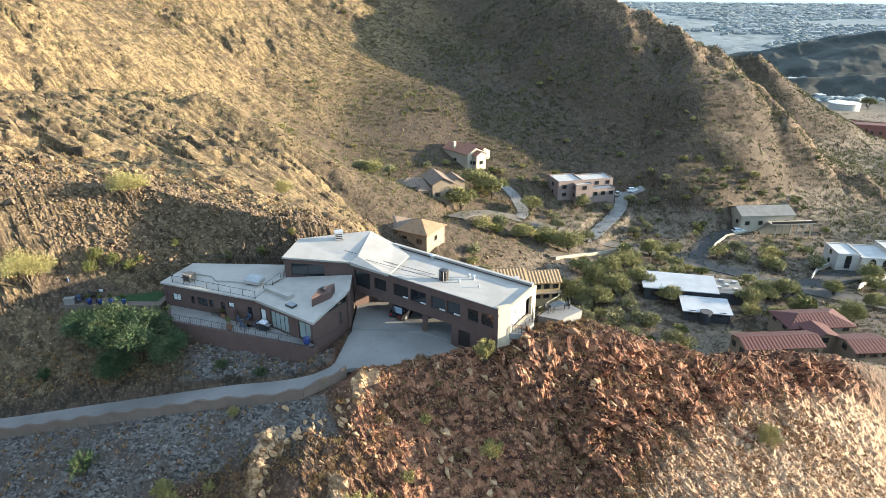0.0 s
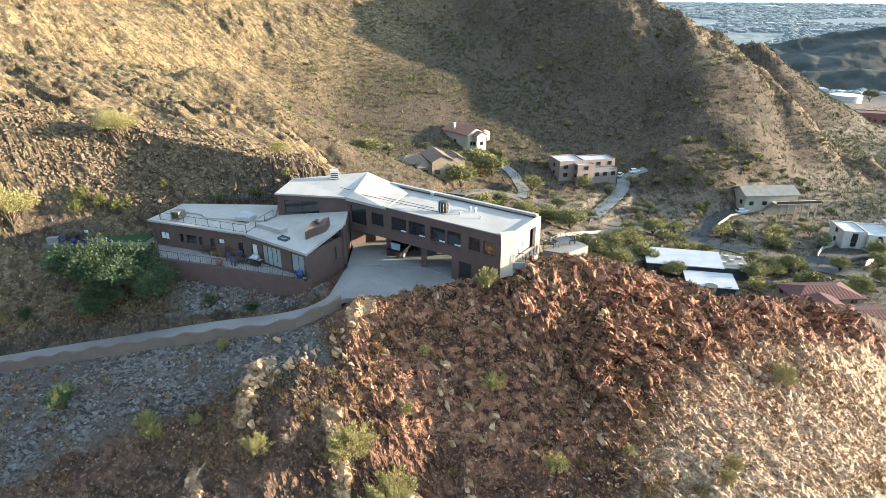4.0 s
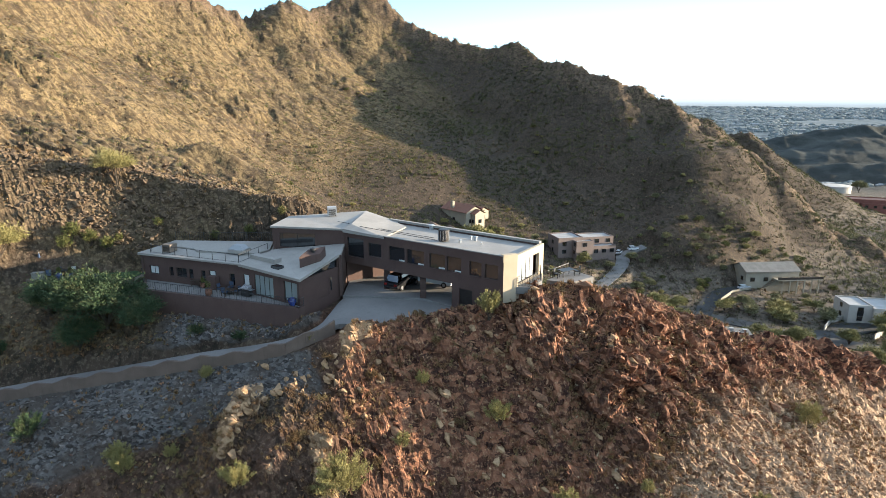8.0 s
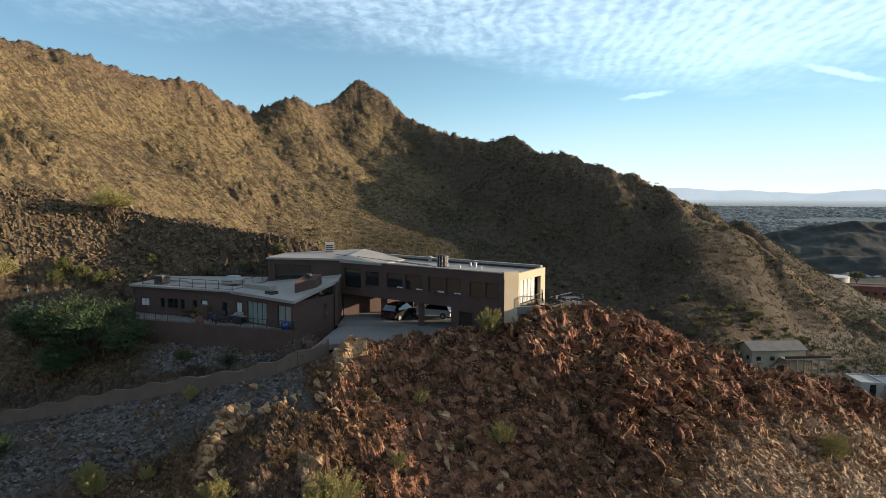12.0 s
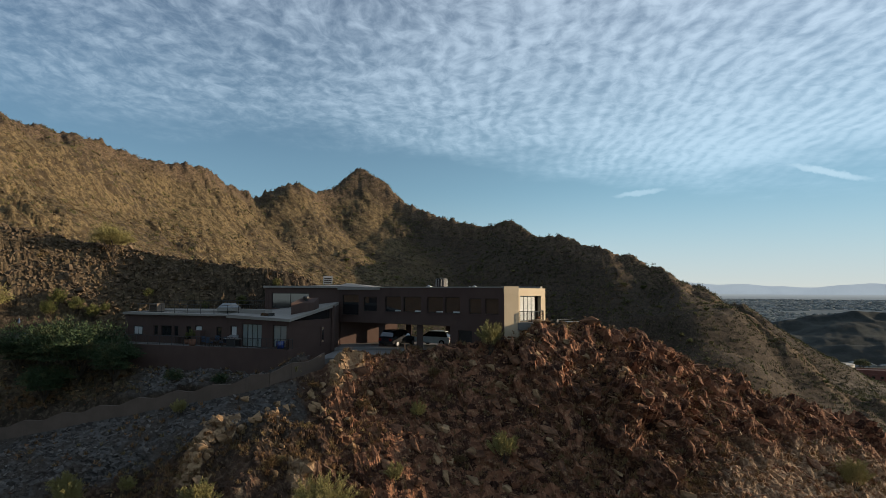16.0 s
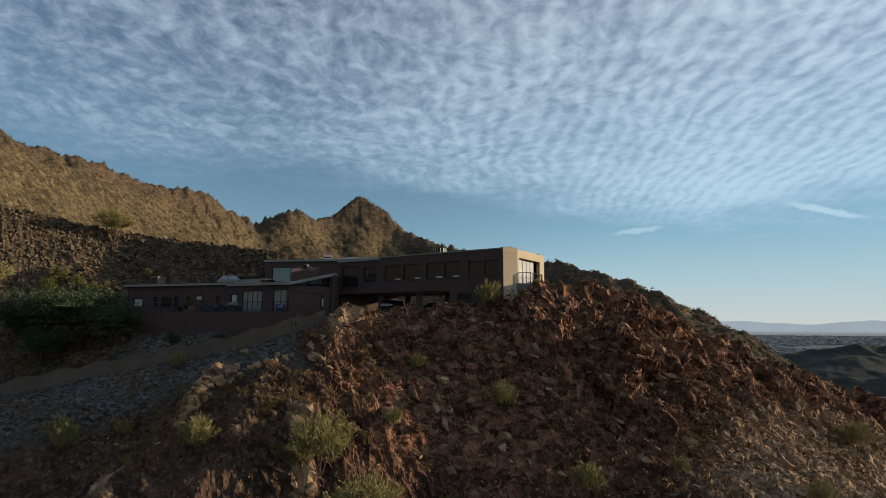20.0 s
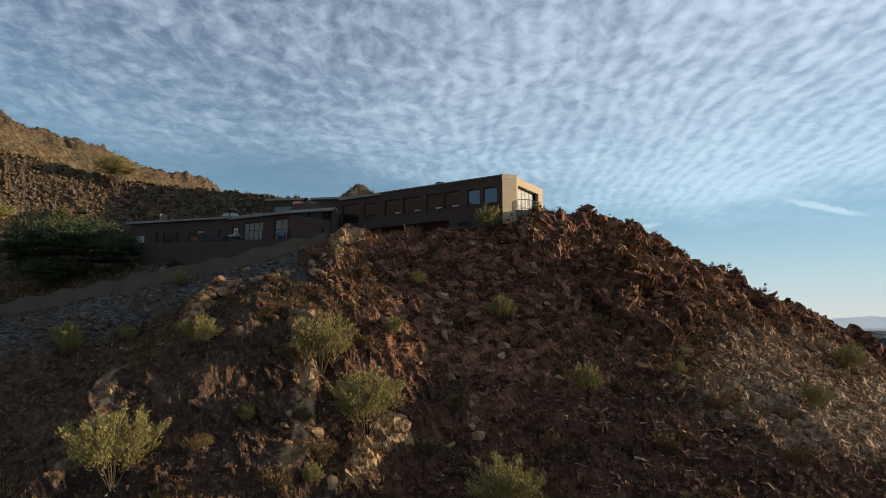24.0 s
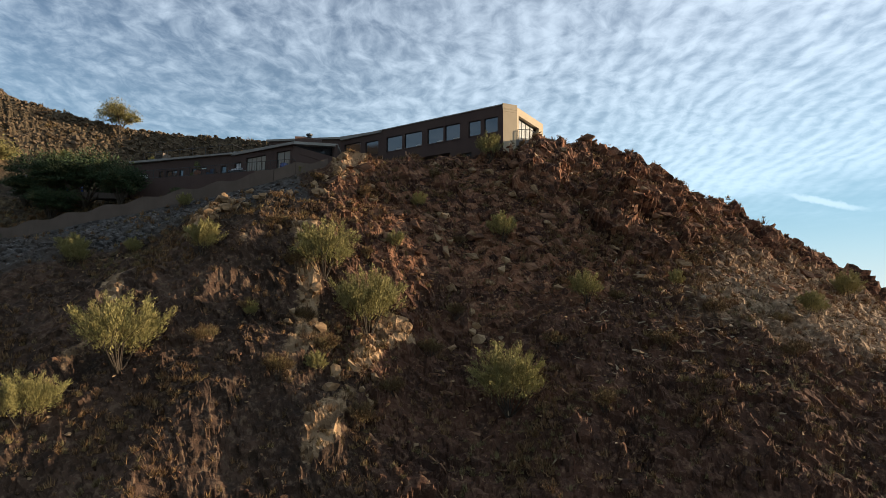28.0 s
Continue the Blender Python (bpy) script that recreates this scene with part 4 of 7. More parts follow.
WALL_A, WALL_B, WALL_C, WALL_D = (-35.2, 70.75), (-22.4, 66.15), (-14.75, 61.15), (-11.35, 66.2)
low_w = [(0.9, 2.3, 1.2, 2.2, 2, 0.9), (3.8, 4.4, 1.2, 2.3, 1, 0), (4.8, 6.3, 1.2, 2.3, 2, 0), (6.6, 7.2, 1.2, 2.3, 1, 0), (8.3, 8.9, 0.9, 2.3, 1, 0), (9.4, 10.4, 0.45, 2.4, 1, 0.85), (12.2, 12.9, 0.9, 2.3, 1, 0)]
pierced("wall", WALL_A, WALL_B, -2.5, 3.5, [w[:4] for w in low_w])
for a, b, lo, hi, n, bl in low_w:
    glazed(WALL_A, WALL_B, a, b, lo, hi, n, blind=bl, sill=lo > 0.5)
front_w = [(0.5, 1.5, 0.45, 2.5, 1, 0.9), (2.3, 5.3, 0.45, 2.75, 4, 0.0), (6.9, 8.9, 0.6, 2.75, 2, 0.0)]
pierced("wall", WALL_B, WALL_C, -2.5, 3.3, [w[:4] for w in front_w])
for a, b, lo, hi, n, bl in front_w:
    glazed(WALL_B, WALL_C, a, b, lo, hi, n, blind=bl, sill=False, glass_mat=BLIND_GLASS if a > 2 else None)
side_len = (Vector(WALL_D) - Vector(WALL_C)).length
pierced("wall", WALL_C, WALL_D, -2.5, 3.2, [(1.0, 4.4, 0.5, 2.5)], top=(3.15, 3.3))
bm = bmesh.new()
bm_along(bm, WALL_C, WALL_D, 1.0, 4.4, -0.2, -0.05, 0.5, 2.5)
hpart("wall_panel", bm, STUCCO)
bm = bmesh.new()
bm_along(bm, WALL_C, WALL_D, 4.55, 4.75, -0.02, 0.03, 0.9, 2.4)
hpart("slot_window", bm, WINDOW)
bm = bmesh.new()
bm_along(bm, WALL_C, WALL_D, side_len - 0.35, side_len, -0.3, 0, 3.3, 4.6)
hpart("wall", bm, STUCCO)
bm = bmesh.new()
bm_along(bm, WALL_C, WALL_D, 0.3, side_len - 0.35, -0.2, -0.15, 3.2, 0, 3.22, 4.5)
hpart("window", bm, WINDOW, label="triangular clerestory glass")
bm = bmesh.new()
bm_along(bm, UP_REAR, (-35.4, 70.6), 0, 5.4, -0.3, 0, -2.5, 3.5)
hpart("wall", bm, STUCCO)
bm = bmesh.new()
bm_along(bm, (-20.8, 75.3), UP_REAR, 0, 12.8, -0.3, 0, -1.0, 3.5)
hpart("wall", bm, STUCCO)

# deck on its retaining wall
DECK_A, DECK_B = (-33.3, 66.2), (-14.6, 60.0)
bm = bmesh.new()
bm_prism(bm, [(-33.2, 66.4), (-14.6, 60.3), (-14.8, 61.1), (-22.4, 66.1), (-35.1, 70.7)], -0.2, 0.42)
hpart("deck_floor", bm, CONCRETE, label="pale concrete deck")
for p0, p1 in ((DECK_A, DECK_B), ((-35.3, 70.6), DECK_A), (DECK_B, (-14.2, 61.0))):
    bm = bmesh.new()
    bm_along(bm, p0, p1, 0, (Vector(p1) - Vector(p0)).length, -0.35, 0, -3.5, 0.55)
    hpart("retaining_wall", bm, STUCCO)

# ---- far plain, town, haze-blue ranges ----


def distance_material(name, a, b, haze_glow, speck=0.0, pale=None):
    """Land in the distance, haze painted into its colour and emission; pale: its tone where the air lies thickest, at
    the far edge.
    """
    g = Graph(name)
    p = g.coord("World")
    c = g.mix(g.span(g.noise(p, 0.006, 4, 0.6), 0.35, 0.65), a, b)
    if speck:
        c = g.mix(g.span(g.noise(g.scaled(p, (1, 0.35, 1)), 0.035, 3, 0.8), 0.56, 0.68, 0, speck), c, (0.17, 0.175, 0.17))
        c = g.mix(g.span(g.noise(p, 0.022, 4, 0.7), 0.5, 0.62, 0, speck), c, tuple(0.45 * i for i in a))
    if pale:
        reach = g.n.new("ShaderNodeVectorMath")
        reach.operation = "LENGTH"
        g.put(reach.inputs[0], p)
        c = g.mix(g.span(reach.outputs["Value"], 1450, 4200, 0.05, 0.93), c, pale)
    # emission stands in for light scattered by the hazy air
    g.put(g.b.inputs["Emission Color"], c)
    g.b.inputs["Emission Strength"].default_value = haze_glow
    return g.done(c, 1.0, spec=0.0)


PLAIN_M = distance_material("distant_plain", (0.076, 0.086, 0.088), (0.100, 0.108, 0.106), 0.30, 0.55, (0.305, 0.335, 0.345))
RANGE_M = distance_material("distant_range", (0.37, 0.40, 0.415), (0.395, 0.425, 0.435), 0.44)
rr = spaced(1250, 4860, 1.12, 60)
tt = np.radians(np.linspace(-60, 60, 61))
R2, T2 = np.meshgrid(np.array(rr), tt, indexing="ij")


def plain_z(d):
    """The plain, drawn in from forty kilometres so that its far edge stands at the horizon."""
    return 12.0 - 86.5 * (1250.0 / np.maximum(d, 1250.0)) ** 1.55


n_a, n_b = R2.shape
ii = np.arange(n_a * n_b).reshape(n_a, n_b)
qq = np.stack([ii[:-1, :-1], ii[:-1, 1:], ii[1:, 1:], ii[1:, :-1]], -1).reshape(-1, 4)[:, ::-1]
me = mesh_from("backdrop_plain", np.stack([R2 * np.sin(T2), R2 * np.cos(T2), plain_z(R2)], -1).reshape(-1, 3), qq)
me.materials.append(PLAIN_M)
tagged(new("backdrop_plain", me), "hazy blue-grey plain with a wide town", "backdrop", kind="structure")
az = np.radians(np.linspace(-62, 62, 260))
prof = 52 + 30 * np.abs(fbm(az * 40, az * 0, 6.0, 5, 55, 0.5)) + 22 * fbm(az * 40, az * 0, 14.0, 3, 57)
depth = 4700 + 0 * az
ring = []
for off, lift in ((0, None), (130, 1.0), (300, 0.55)):
    d = depth + off - 130
    z = np.full(az.shape, -6.0) if lift is None else prof * lift
    ring.append(np.stack([d * np.sin(az), d * np.cos(az), z], -1))
ring[2][:, 2] = -6
nv = len(az)
fc = [(k * nv + i, k * nv + i + 1, (k + 1) * nv + i + 1, (k + 1) * nv + i) for k in range(2) for i in range(nv - 1)]
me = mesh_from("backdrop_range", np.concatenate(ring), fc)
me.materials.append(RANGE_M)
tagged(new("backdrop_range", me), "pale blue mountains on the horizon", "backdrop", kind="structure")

# the town on the plain: low roofs and trees, too many and too far to tell apart
TOWN_M = Graph("town_roofs")
TOWN_M = TOWN_M.done(TOWN_M.mix(TOWN_M.island(), (0.12, 0.125, 0.125), (0.34, 0.34, 0.33)), 0.9, spec=0.1)
# tree tones greyed and lightened with painted haze
TOWN_TREE = Graph("town_trees")
TOWN_TREE = TOWN_TREE.done(TOWN_TREE.mix(TOWN_TREE.island(), (0.105, 0.117, 0.114), (0.165, 0.176, 0.168)), 0.95, spec=0.1)
rt = np.random.default_rng(77)


def town(name, n, unit, faces, sizes, material, label, category):
    """Pieces strewn over the plain in streets and blocks."""
    d = 620 * (2500 / 620) ** rt.uniform(0, 1, n)
    a = np.radians(rt.uniform(6, 44, n))
    x, y = d * np.sin(a), d * np.cos(a)
    z = np.where(d > 1290, plain_z(d) - 0.1, land(x, y)[0])
    keep = ((z < -66) | (d > 1290)) & (fbm(x, y, 260, 3, 201) > -0.35)
    x, y, z, d = x[keep], y[keep], z[keep], d[keep]
    x, y = x + 6 * np.round(rt.normal(0, 2, len(x))), y
    s = rt.uniform(*sizes, len(x)) * np.clip(d / 1400, 0.8, 1.7)
    box = np.stack([s * rt.uniform(0.8, 2.2, len(x)), s * rt.uniform(0.7, 1.3, len(x)), np.clip(s * 0.5, 2.2, 5.0)], -1)
    v = unit[None] * box[:, None, :] + np.stack([x, y, z], -1)[:, None, :]
    f = (faces[None] + (np.arange(len(x)) * len(unit))[:, None, None]).reshape(-1, faces.shape[1])
    me = mesh_from(name, v.reshape(-1, 3), f, faces.shape[1])
    me.materials.append(material)
    return tagged(new(name, me), label, category, kind="stuff")


cube_v = np.array([(x, y, z) for z in (0, 1) for x, y in ((-0.5, -0.5), (0.5, -0.5), (0.5, 0.5), (-0.5, 0.5))], float)
cube_f = np.array([(4, 5, 6, 7), (0, 1, 5, 4), (1, 2, 6, 5), (2, 3, 7, 6), (3, 0, 4, 7)])
dome_v = np.array([(0.5 * math.cos(k * 1.0472), 0.5 * math.sin(k * 1.0472), h) for h in (0.0, 0.6) for k in range(6)] + [(0, 0, 1.15)], float)
dome_v[6:12, :2] *= 0.8
dome_f = np.array([(k, (k + 1) % 6, 6 + (k + 1) % 6) for k in range(6)] + [(k, 6 + (k + 1) % 6, 6 + k) for k in range(6)] + [(6 + k, 6 + (k + 1) % 6, 12) for k in range(6)])
town("town_houses", 4200, cube_v, cube_f, (4, 10), TOWN_M, "pale low roofs of the distant town", "town")
town("town_trees", 15000, dome_v, dome_f, (5, 11), TOWN_TREE, "grey-green trees between the distant roofs", "trees")

# ---- drive, court, road wall ----
ASPHALT = plain("worn_grey_paving", (0.056, 0.049, 0.042), (0.078, 0.069, 0.060), 0.25, 0.93, 6, 0.25, stain=(0.042, 0.037, 0.032), coord="World")
COURT = plain("stained_concrete_court", (0.124, 0.116, 0.109), (0.169, 0.159, 0.150), 0.16, 0.9, 7, 0.2, stain=(0.086, 0.083, 0.079), coord="World")
TARMAC = plain("dark_tarmac", (0.026, 0.026, 0.026), (0.041, 0.040, 0.039), 0.2, 0.95, 5, 0.3, coord="World")
TAN_ROAD = plain("dusty_road", (0.075, 0.058, 0.046), (0.101, 0.081, 0.065), 0.2, 0.95, 5, 0.3, coord="World")


def sheet(name, xs, lo, hi, height, cols, material, label, category, thick=0.5):
    """A graded surface: for each x a strip in y from lo to hi, its height given, with a skirt under its edge."""
    rows = []
    for x in xs:
        a, b = lo(x), hi(x)
        ys = [a + (b - a) * k / cols for k in range(cols + 1)]
        rows.append([(x, ys[0], height(x, ys[0]) - thick)] + [(x, y, height(x, y)) for y in ys] + [(x, ys[-1], height(x, ys[-1]) - thick)])
    w = cols + 3
    verts = np.array(rows).reshape(-1, 3)
    faces = [(i * w + k, (i + 1) * w + k, (i + 1) * w + k + 1, i * w + k + 1) for i in range(len(xs) - 1) for k in range(w - 1)]
    me = mesh_from(name, verts, faces)
    me.materials.append(material)
    return tagged(new(name, me), label, category, kind="structure")


def spur_at(x, values):
    return float(at(np.array([float(x)]), SPUR_X, values)[0])


def court_share(x):
    return float(step(-14.5, -9.5, np.array([float(x)]))[0])


def drive_hi(x):
    inner = spur_at(x, INNER_Y) + 0.1
    wide = 65.2 if x < 1.2 else 61.3 - 0.7 * (x - 1.2)
    k2 = float(step(-12.2, -10.8, np.array([float(x)]))[0])
    return inner + 0.5 + (wide - inner - 0.5) * k2


def drive_z(x, y):
    k = court_share(x)
    return spur_at(x, EDGE_Z) * (1 - k) + 0.12 * k


def wall_line(x):
    return spur_at(x, EDGE_Y) + 0.12 + 0.42 * max(0.0, x + 14.6)


sheet("driveway", [-95 + 1.2 * i for i in range(69)] + [-12.4 + 0.4 * i for i in range(42)],
      lambda x: max(spur_at(x, EDGE_Y) + 0.3 + 1.1 * court_share(x), wall_line(min(x, -10.0)) + 0.1 if x < -8.5 else -99.0), drive_hi, drive_z, 6, COURT, "worn pale concrete drive widening into a court", "driveway")

bm = bmesh.new()
bm_prism(bm, [(-10.9, 65.3), (-2.2, 64.2), (1.3, 61.7), (4.2, 66.3), (8.6, 65.4), (-5.9, 75.6), (-11.0, 71.0)], -0.3, 0.24)
carport_floor = part("carport_floor", bm, COURT, None)
tagged(carport_floor, "smooth concrete floor of the open carport", "floor", kind="structure")
bm = bmesh.new()
for p0, p1 in (((-10.9, 65.25), (-2.2, 64.15)), ((-2.2, 64.15), (1.25, 61.62))):
    bm_along(bm, p0, p1, 0, (Vector(p1) - Vector(p0)).length, 0, 0.16, -0.2, 0.30)
kerb = part("kerb", bm, CONCRETE, None)
tagged(kerb, "low pale concrete kerb before the carport", "kerb", kind="structure")

road_wall = thing("road_wall", (-36, 56, -6), "taupe stucco parapet wall with a wavy top beside the drive", "wall", kind="structure")
x = -64.0
rng = random.Random(5)
while x < -10.8:
    run = min(3.4, -10.4 - x)
    bm = bmesh.new()
    for k in range(6):
        xa, xb = x + run * k / 6 + (0.02 if k == 0 else 0), x + run * (k + 1) / 6
        pa, pb = (xa, wall_line(xa)), (xb, wall_line(xb))
        za, zb = spur_at(xa, EDGE_Z), spur_at(xb, EDGE_Z)
        wave = lambda s: 0.88 + 0.16 * math.cos(math.tau * s / run) + (0.12 if x > -18.5 else 0)
        bm_along(bm, pa, pb, 0, (Vector(pb) - Vector(pa)).length + 0.01, -0.13, 0.13, min(za, zb) - 1.3, 0, za + wave(xa - x), zb + wave(xb - x))
    part("section", bm, BLOCKWALL, road_wall, away=(-36, 56, -6))
    x += run

# ---- stones ----


def rock_material(name, dark, light, dust):
    g = Graph(name)
    p = g.coord("World")
    f, c = g.noise(p, 3.0, 5, 0.7), g.noise(g.scaled(p, (1, 1, 2.2), (0.4, 0.5, 0.3)), 1.2, 4, 0.6)
    col = g.mix(g.span(c, 0.3, 0.7), dark, light)
    col = g.mix(g.span(g.island(), 0, 1, 0, 0.45), col, dust)
    col = g.mix(g.span(f, 0.5, 0.7, 0, 0.5), col, tuple(0.45 * i for i in dark))
    return g.done(col, 0.92, g.math("ADD", f, c), 0.8, 0.12, spec=0.2)


ROCK = rock_material("red_brown_schist", (0.036, 0.016, 0.011), (0.194, 0.090, 0.050), (0.350, 0.198, 0.108))
BROWN_ROCK = rock_material("dark_brown_crag", (0.036, 0.025, 0.017), (0.120, 0.082, 0.051), (0.192, 0.134, 0.082))
TAN_ROCK = rock_material("pale_tan_shards", (0.128, 0.085, 0.054), (0.319, 0.225, 0.140), (0.468, 0.356, 0.234))
PALE_ROCK = rock_material("pale_ochre_rock", (0.130, 0.074, 0.038), (0.330, 0.205, 0.110), (0.440, 0.305, 0.178))
SHARD = rock_material("grey_shards", (0.048, 0.039, 0.034), (0.120, 0.102, 0.090), (0.230, 0.205, 0.184))


def hull(seed, points=11, flat=(1, 1, 0.7)):
    r = random.Random(seed)
    bm = bmesh.new()
    for _ in range(points):
        v = Vector((r.gauss(0, 1), r.gauss(0, 1), r.gauss(0, 1))).normalized() * r.uniform(0.75, 1.0)
        bm.verts.new((v.x * flat[0], v.y * flat[1], v.z * flat[2]))
    res = bmesh.ops.convex_hull(bm, input=bm.verts)
    bmesh.ops.delete(bm, geom=list({g for g in res["geom_interior"] + res["geom_unused"] if isinstance(g, bmesh.types.BMVert)}), context="VERTS")
    bmesh.ops.triangulate(bm, faces=bm.faces)
    bmesh.ops.recalc_face_normals(bm, faces=bm.faces)
    bm.verts.index_update()
    v, f = np.array([w.co[:] for w in bm.verts]), np.array([[w.index for w in g.verts] for g in bm.faces])
    bm.free()
    return v, f


def turned(n, r, tilt=0.5, way=None):
    """n random turns, most of them about the upright; way: the direction that most of the pieces keep to."""
    a, b, c = r.uniform(0, math.tau, n) if way is None else r.normal(way, 0.45, n), r.normal(0, tilt, n), r.normal(0, tilt, n)
    ca, sa, cb, sb, cc, sc = np.cos(a), np.sin(a), np.cos(b), np.sin(b), np.cos(c), np.sin(c)
    rz = np.zeros((n, 3, 3)); rz[:, 0, 0], rz[:, 0, 1], rz[:, 1, 0], rz[:, 1, 1], rz[:, 2, 2] = ca, -sa, sa, ca, 1
    rx = np.zeros((n, 3, 3)); rx[:, 1, 1], rx[:, 1, 2], rx[:, 2, 1], rx[:, 2, 2], rx[:, 0, 0] = cb, -sb, sb, cb, 1
    ry = np.zeros((n, 3, 3)); ry[:, 0, 0], ry[:, 0, 2], ry[:, 2, 0], ry[:, 2, 2], ry[:, 1, 1] = cc, sc, -sc, cc, 1
    return ry @ rx @ rz


def strewn(name, shapes, pos, size, r, material, label, category, tilt=0.5, way=None):
    """Many small pieces in one mesh."""
    verts, faces, base = [], [], 0
    pick = r.integers(0, len(shapes), len(pos))
    for k, (v, f) in enumerate(shapes):
        m = pick == k
        n = int(m.sum())
        if not n:
            continue
        w = np.einsum("nij,vj->nvi", turned(n, r, tilt, way), v) * size[m][:, None, None] + pos[m][:, None, :]
        verts.append(w.reshape(-1, 3))
        faces.append((f[None] + (np.arange(n) * len(v))[:, None, None]).reshape(-1, 3) + base)
        base += n * len(v)
    me = mesh_from(name, np.concatenate(verts), np.concatenate(faces), 3)
    me.materials.append(material)
    return tagged(new(name, me), label, category, kind="stuff")


def spots(n, r, x0, x1, y0, y1, chance):
    """n places on the ground in a stretch of the plan, thinned by a chance of their own."""
    out = np.zeros((0, 3))
    while len(out) < n:
        x, y = r.uniform(x0, x1, n * 3), r.uniform(y0, y1, n * 3)
        z, rock, scree, grass = land(x, y)
        keep = (r.uniform(0, 1, n * 3) < chance(x, y, z, rock, scree, grass)) & (level(x, y) < 0.05)
        out = np.concatenate([out, np.stack([x, y, z], -1)[keep]])
    return out[:n]


rg = np.random.default_rng(11)
chips = [hull(40 + k, 9, (1, 0.7, 0.55)) for k in range(6)]
flakes = [hull(60 + k, 9, (1, 0.75, 0.28)) for k in range(6)]
slabs = [hull(80 + k, 12, (1.2, 0.7, 0.5)) for k in range(8)]
p = spots(7000, rg, -52, 56, 27, 68, lambda x, y, z, k, s, g: (0.12 + k) * (1 - 0.8 * s))
strewn("loose_stones", chips, p, rg.uniform(0.06, 0.30, len(p)), rg, ROCK, "loose red-brown stones strewn over the rocky slope", "stones")
p = spots(6500, rg, -60, 60, 27, 90, lambda x, y, z, k, s, g: 0.5 * (1 - s) + 0 * x)
strewn("pale_stones", flakes, p, 0.05 + 0.24 * rg.uniform(0, 1, len(p)) ** 2, rg, PALE_ROCK, "small pale ochre stones on the slope", "stones")
p = spots(6500, rg, -62, -6, 40, 66, lambda x, y, z, k, s, g: s ** 1.5)
strewn("scree", flakes, p, 0.06 + 0.34 * rg.uniform(0, 1, len(p)) ** 2.4, rg, SHARD, "grey angular scree below and above the drive", "scree")
p = spots(5200, rg, -66, 4, 76, 92, lambda x, y, z, k, s, g: 0.2 + k)
strewn("bluff_stones", slabs, p, rg.uniform(0.1, 0.5, len(p)), rg, BROWN_ROCK, "broken brown rock on the bluff behind the house", "stones")

# long splinters of the bedded rock, all lying much the same way
splints = [hull(160 + k, 9, (1.5, 0.34, 0.22)) for k in range(8)]
p = spots(4600, rg, -12, 60, 34, 64, lambda x, y, z, k, s, g: (0.15 + k) * step(-14, -6, x + 0.35 * (y - 54)) * (1 - 0.7 * step(16, 34, x + 0.8 * (54 - y)) * step(33, 44, y)))
strewn("rock_splinters", splints, p, 0.10 + 0.40 * rg.uniform(0, 1, len(p)) ** 2.2, rg, ROCK, "long red-brown splinters of bedded rock on the knoll", "stones", 0.55, -0.9)
p = spots(7000, rg, 2, 62, 30, 64, lambda x, y, z, k, s, g: step(16, 34, x + 0.8 * (54 - y)) * step(0.5, -7, y - at(x, SPUR_X, EDGE_Y)) * step(38, 47, y) + 0.04)
strewn("tan_shards", splints + flakes, p, 0.10 + 0.35 * rg.uniform(0, 1, len(p)) ** 2, rg, TAN_ROCK, "pale tan shards on the open flank of the knoll", "stones", 0.4, -0.9)

# outcrops: tilted slabs that stand out of the knoll, each a thing
slab_mesh = []
for k in range(12):
    v, f = hull(120 + k, 11, (1.5, 0.75, 0.6))
    me = mesh_from("rock", v, f, 3)
    slab_mesh.append(me)


def outcrop(n, r, area, sizes, chance, material, label, group, meshes=slab_mesh, lift=0.0):
    own = [m.copy() for m in meshes]
    for m in own:
        m.materials.append(material)
    for (px, py, pz) in spots(n, r, *area, chance):
        s = r.uniform(*sizes)
        ob = tagged(new("rock", own[int(r.integers(0, len(own)))]), label, "rock", group)
        ob.matrix_world = pose(px, py, pz + (lift - 0.12) * s, r.uniform(-25, 25), r.uniform(-10, 30), r.uniform(-75, -25)) @ Matrix.Diagonal((s, s * r.uniform(0.7, 1), s * r.uniform(0.8, 1.3), 1))


outcrop(90, rg, (-14, 40, 42, 61), (0.35, 0.95), lambda x, y, z, k, s, g: k ** 2, ROCK, "jutting red-brown slab of schist on the knoll", "knoll outcrops")
outcrop(30, rg, (-22, 22, 46, 60), (0.35, 0.8), lambda x, y, z, k, s, g: 0.3 + 0.5 * k, PALE_ROCK, "sunlit ochre boulder on the steep slope", "pale boulders")
outcrop(70, rg, (-64, -8, 77, 90), (0.35, 1.0), lambda x, y, z, k, s, g: k, BROWN_ROCK, "dark broken crag on the bluff behind the house", "bluff crags")
outcrop(60, rg, (22, 58, 56, 82), (0.3, 0.85), lambda x, y, z, k, s, g: np.exp(-np.abs(y - at(x, SPUR_X, EDGE_Y)) / 2.0), ROCK, "jagged brown rock along the crest of the spur", "crest rocks")

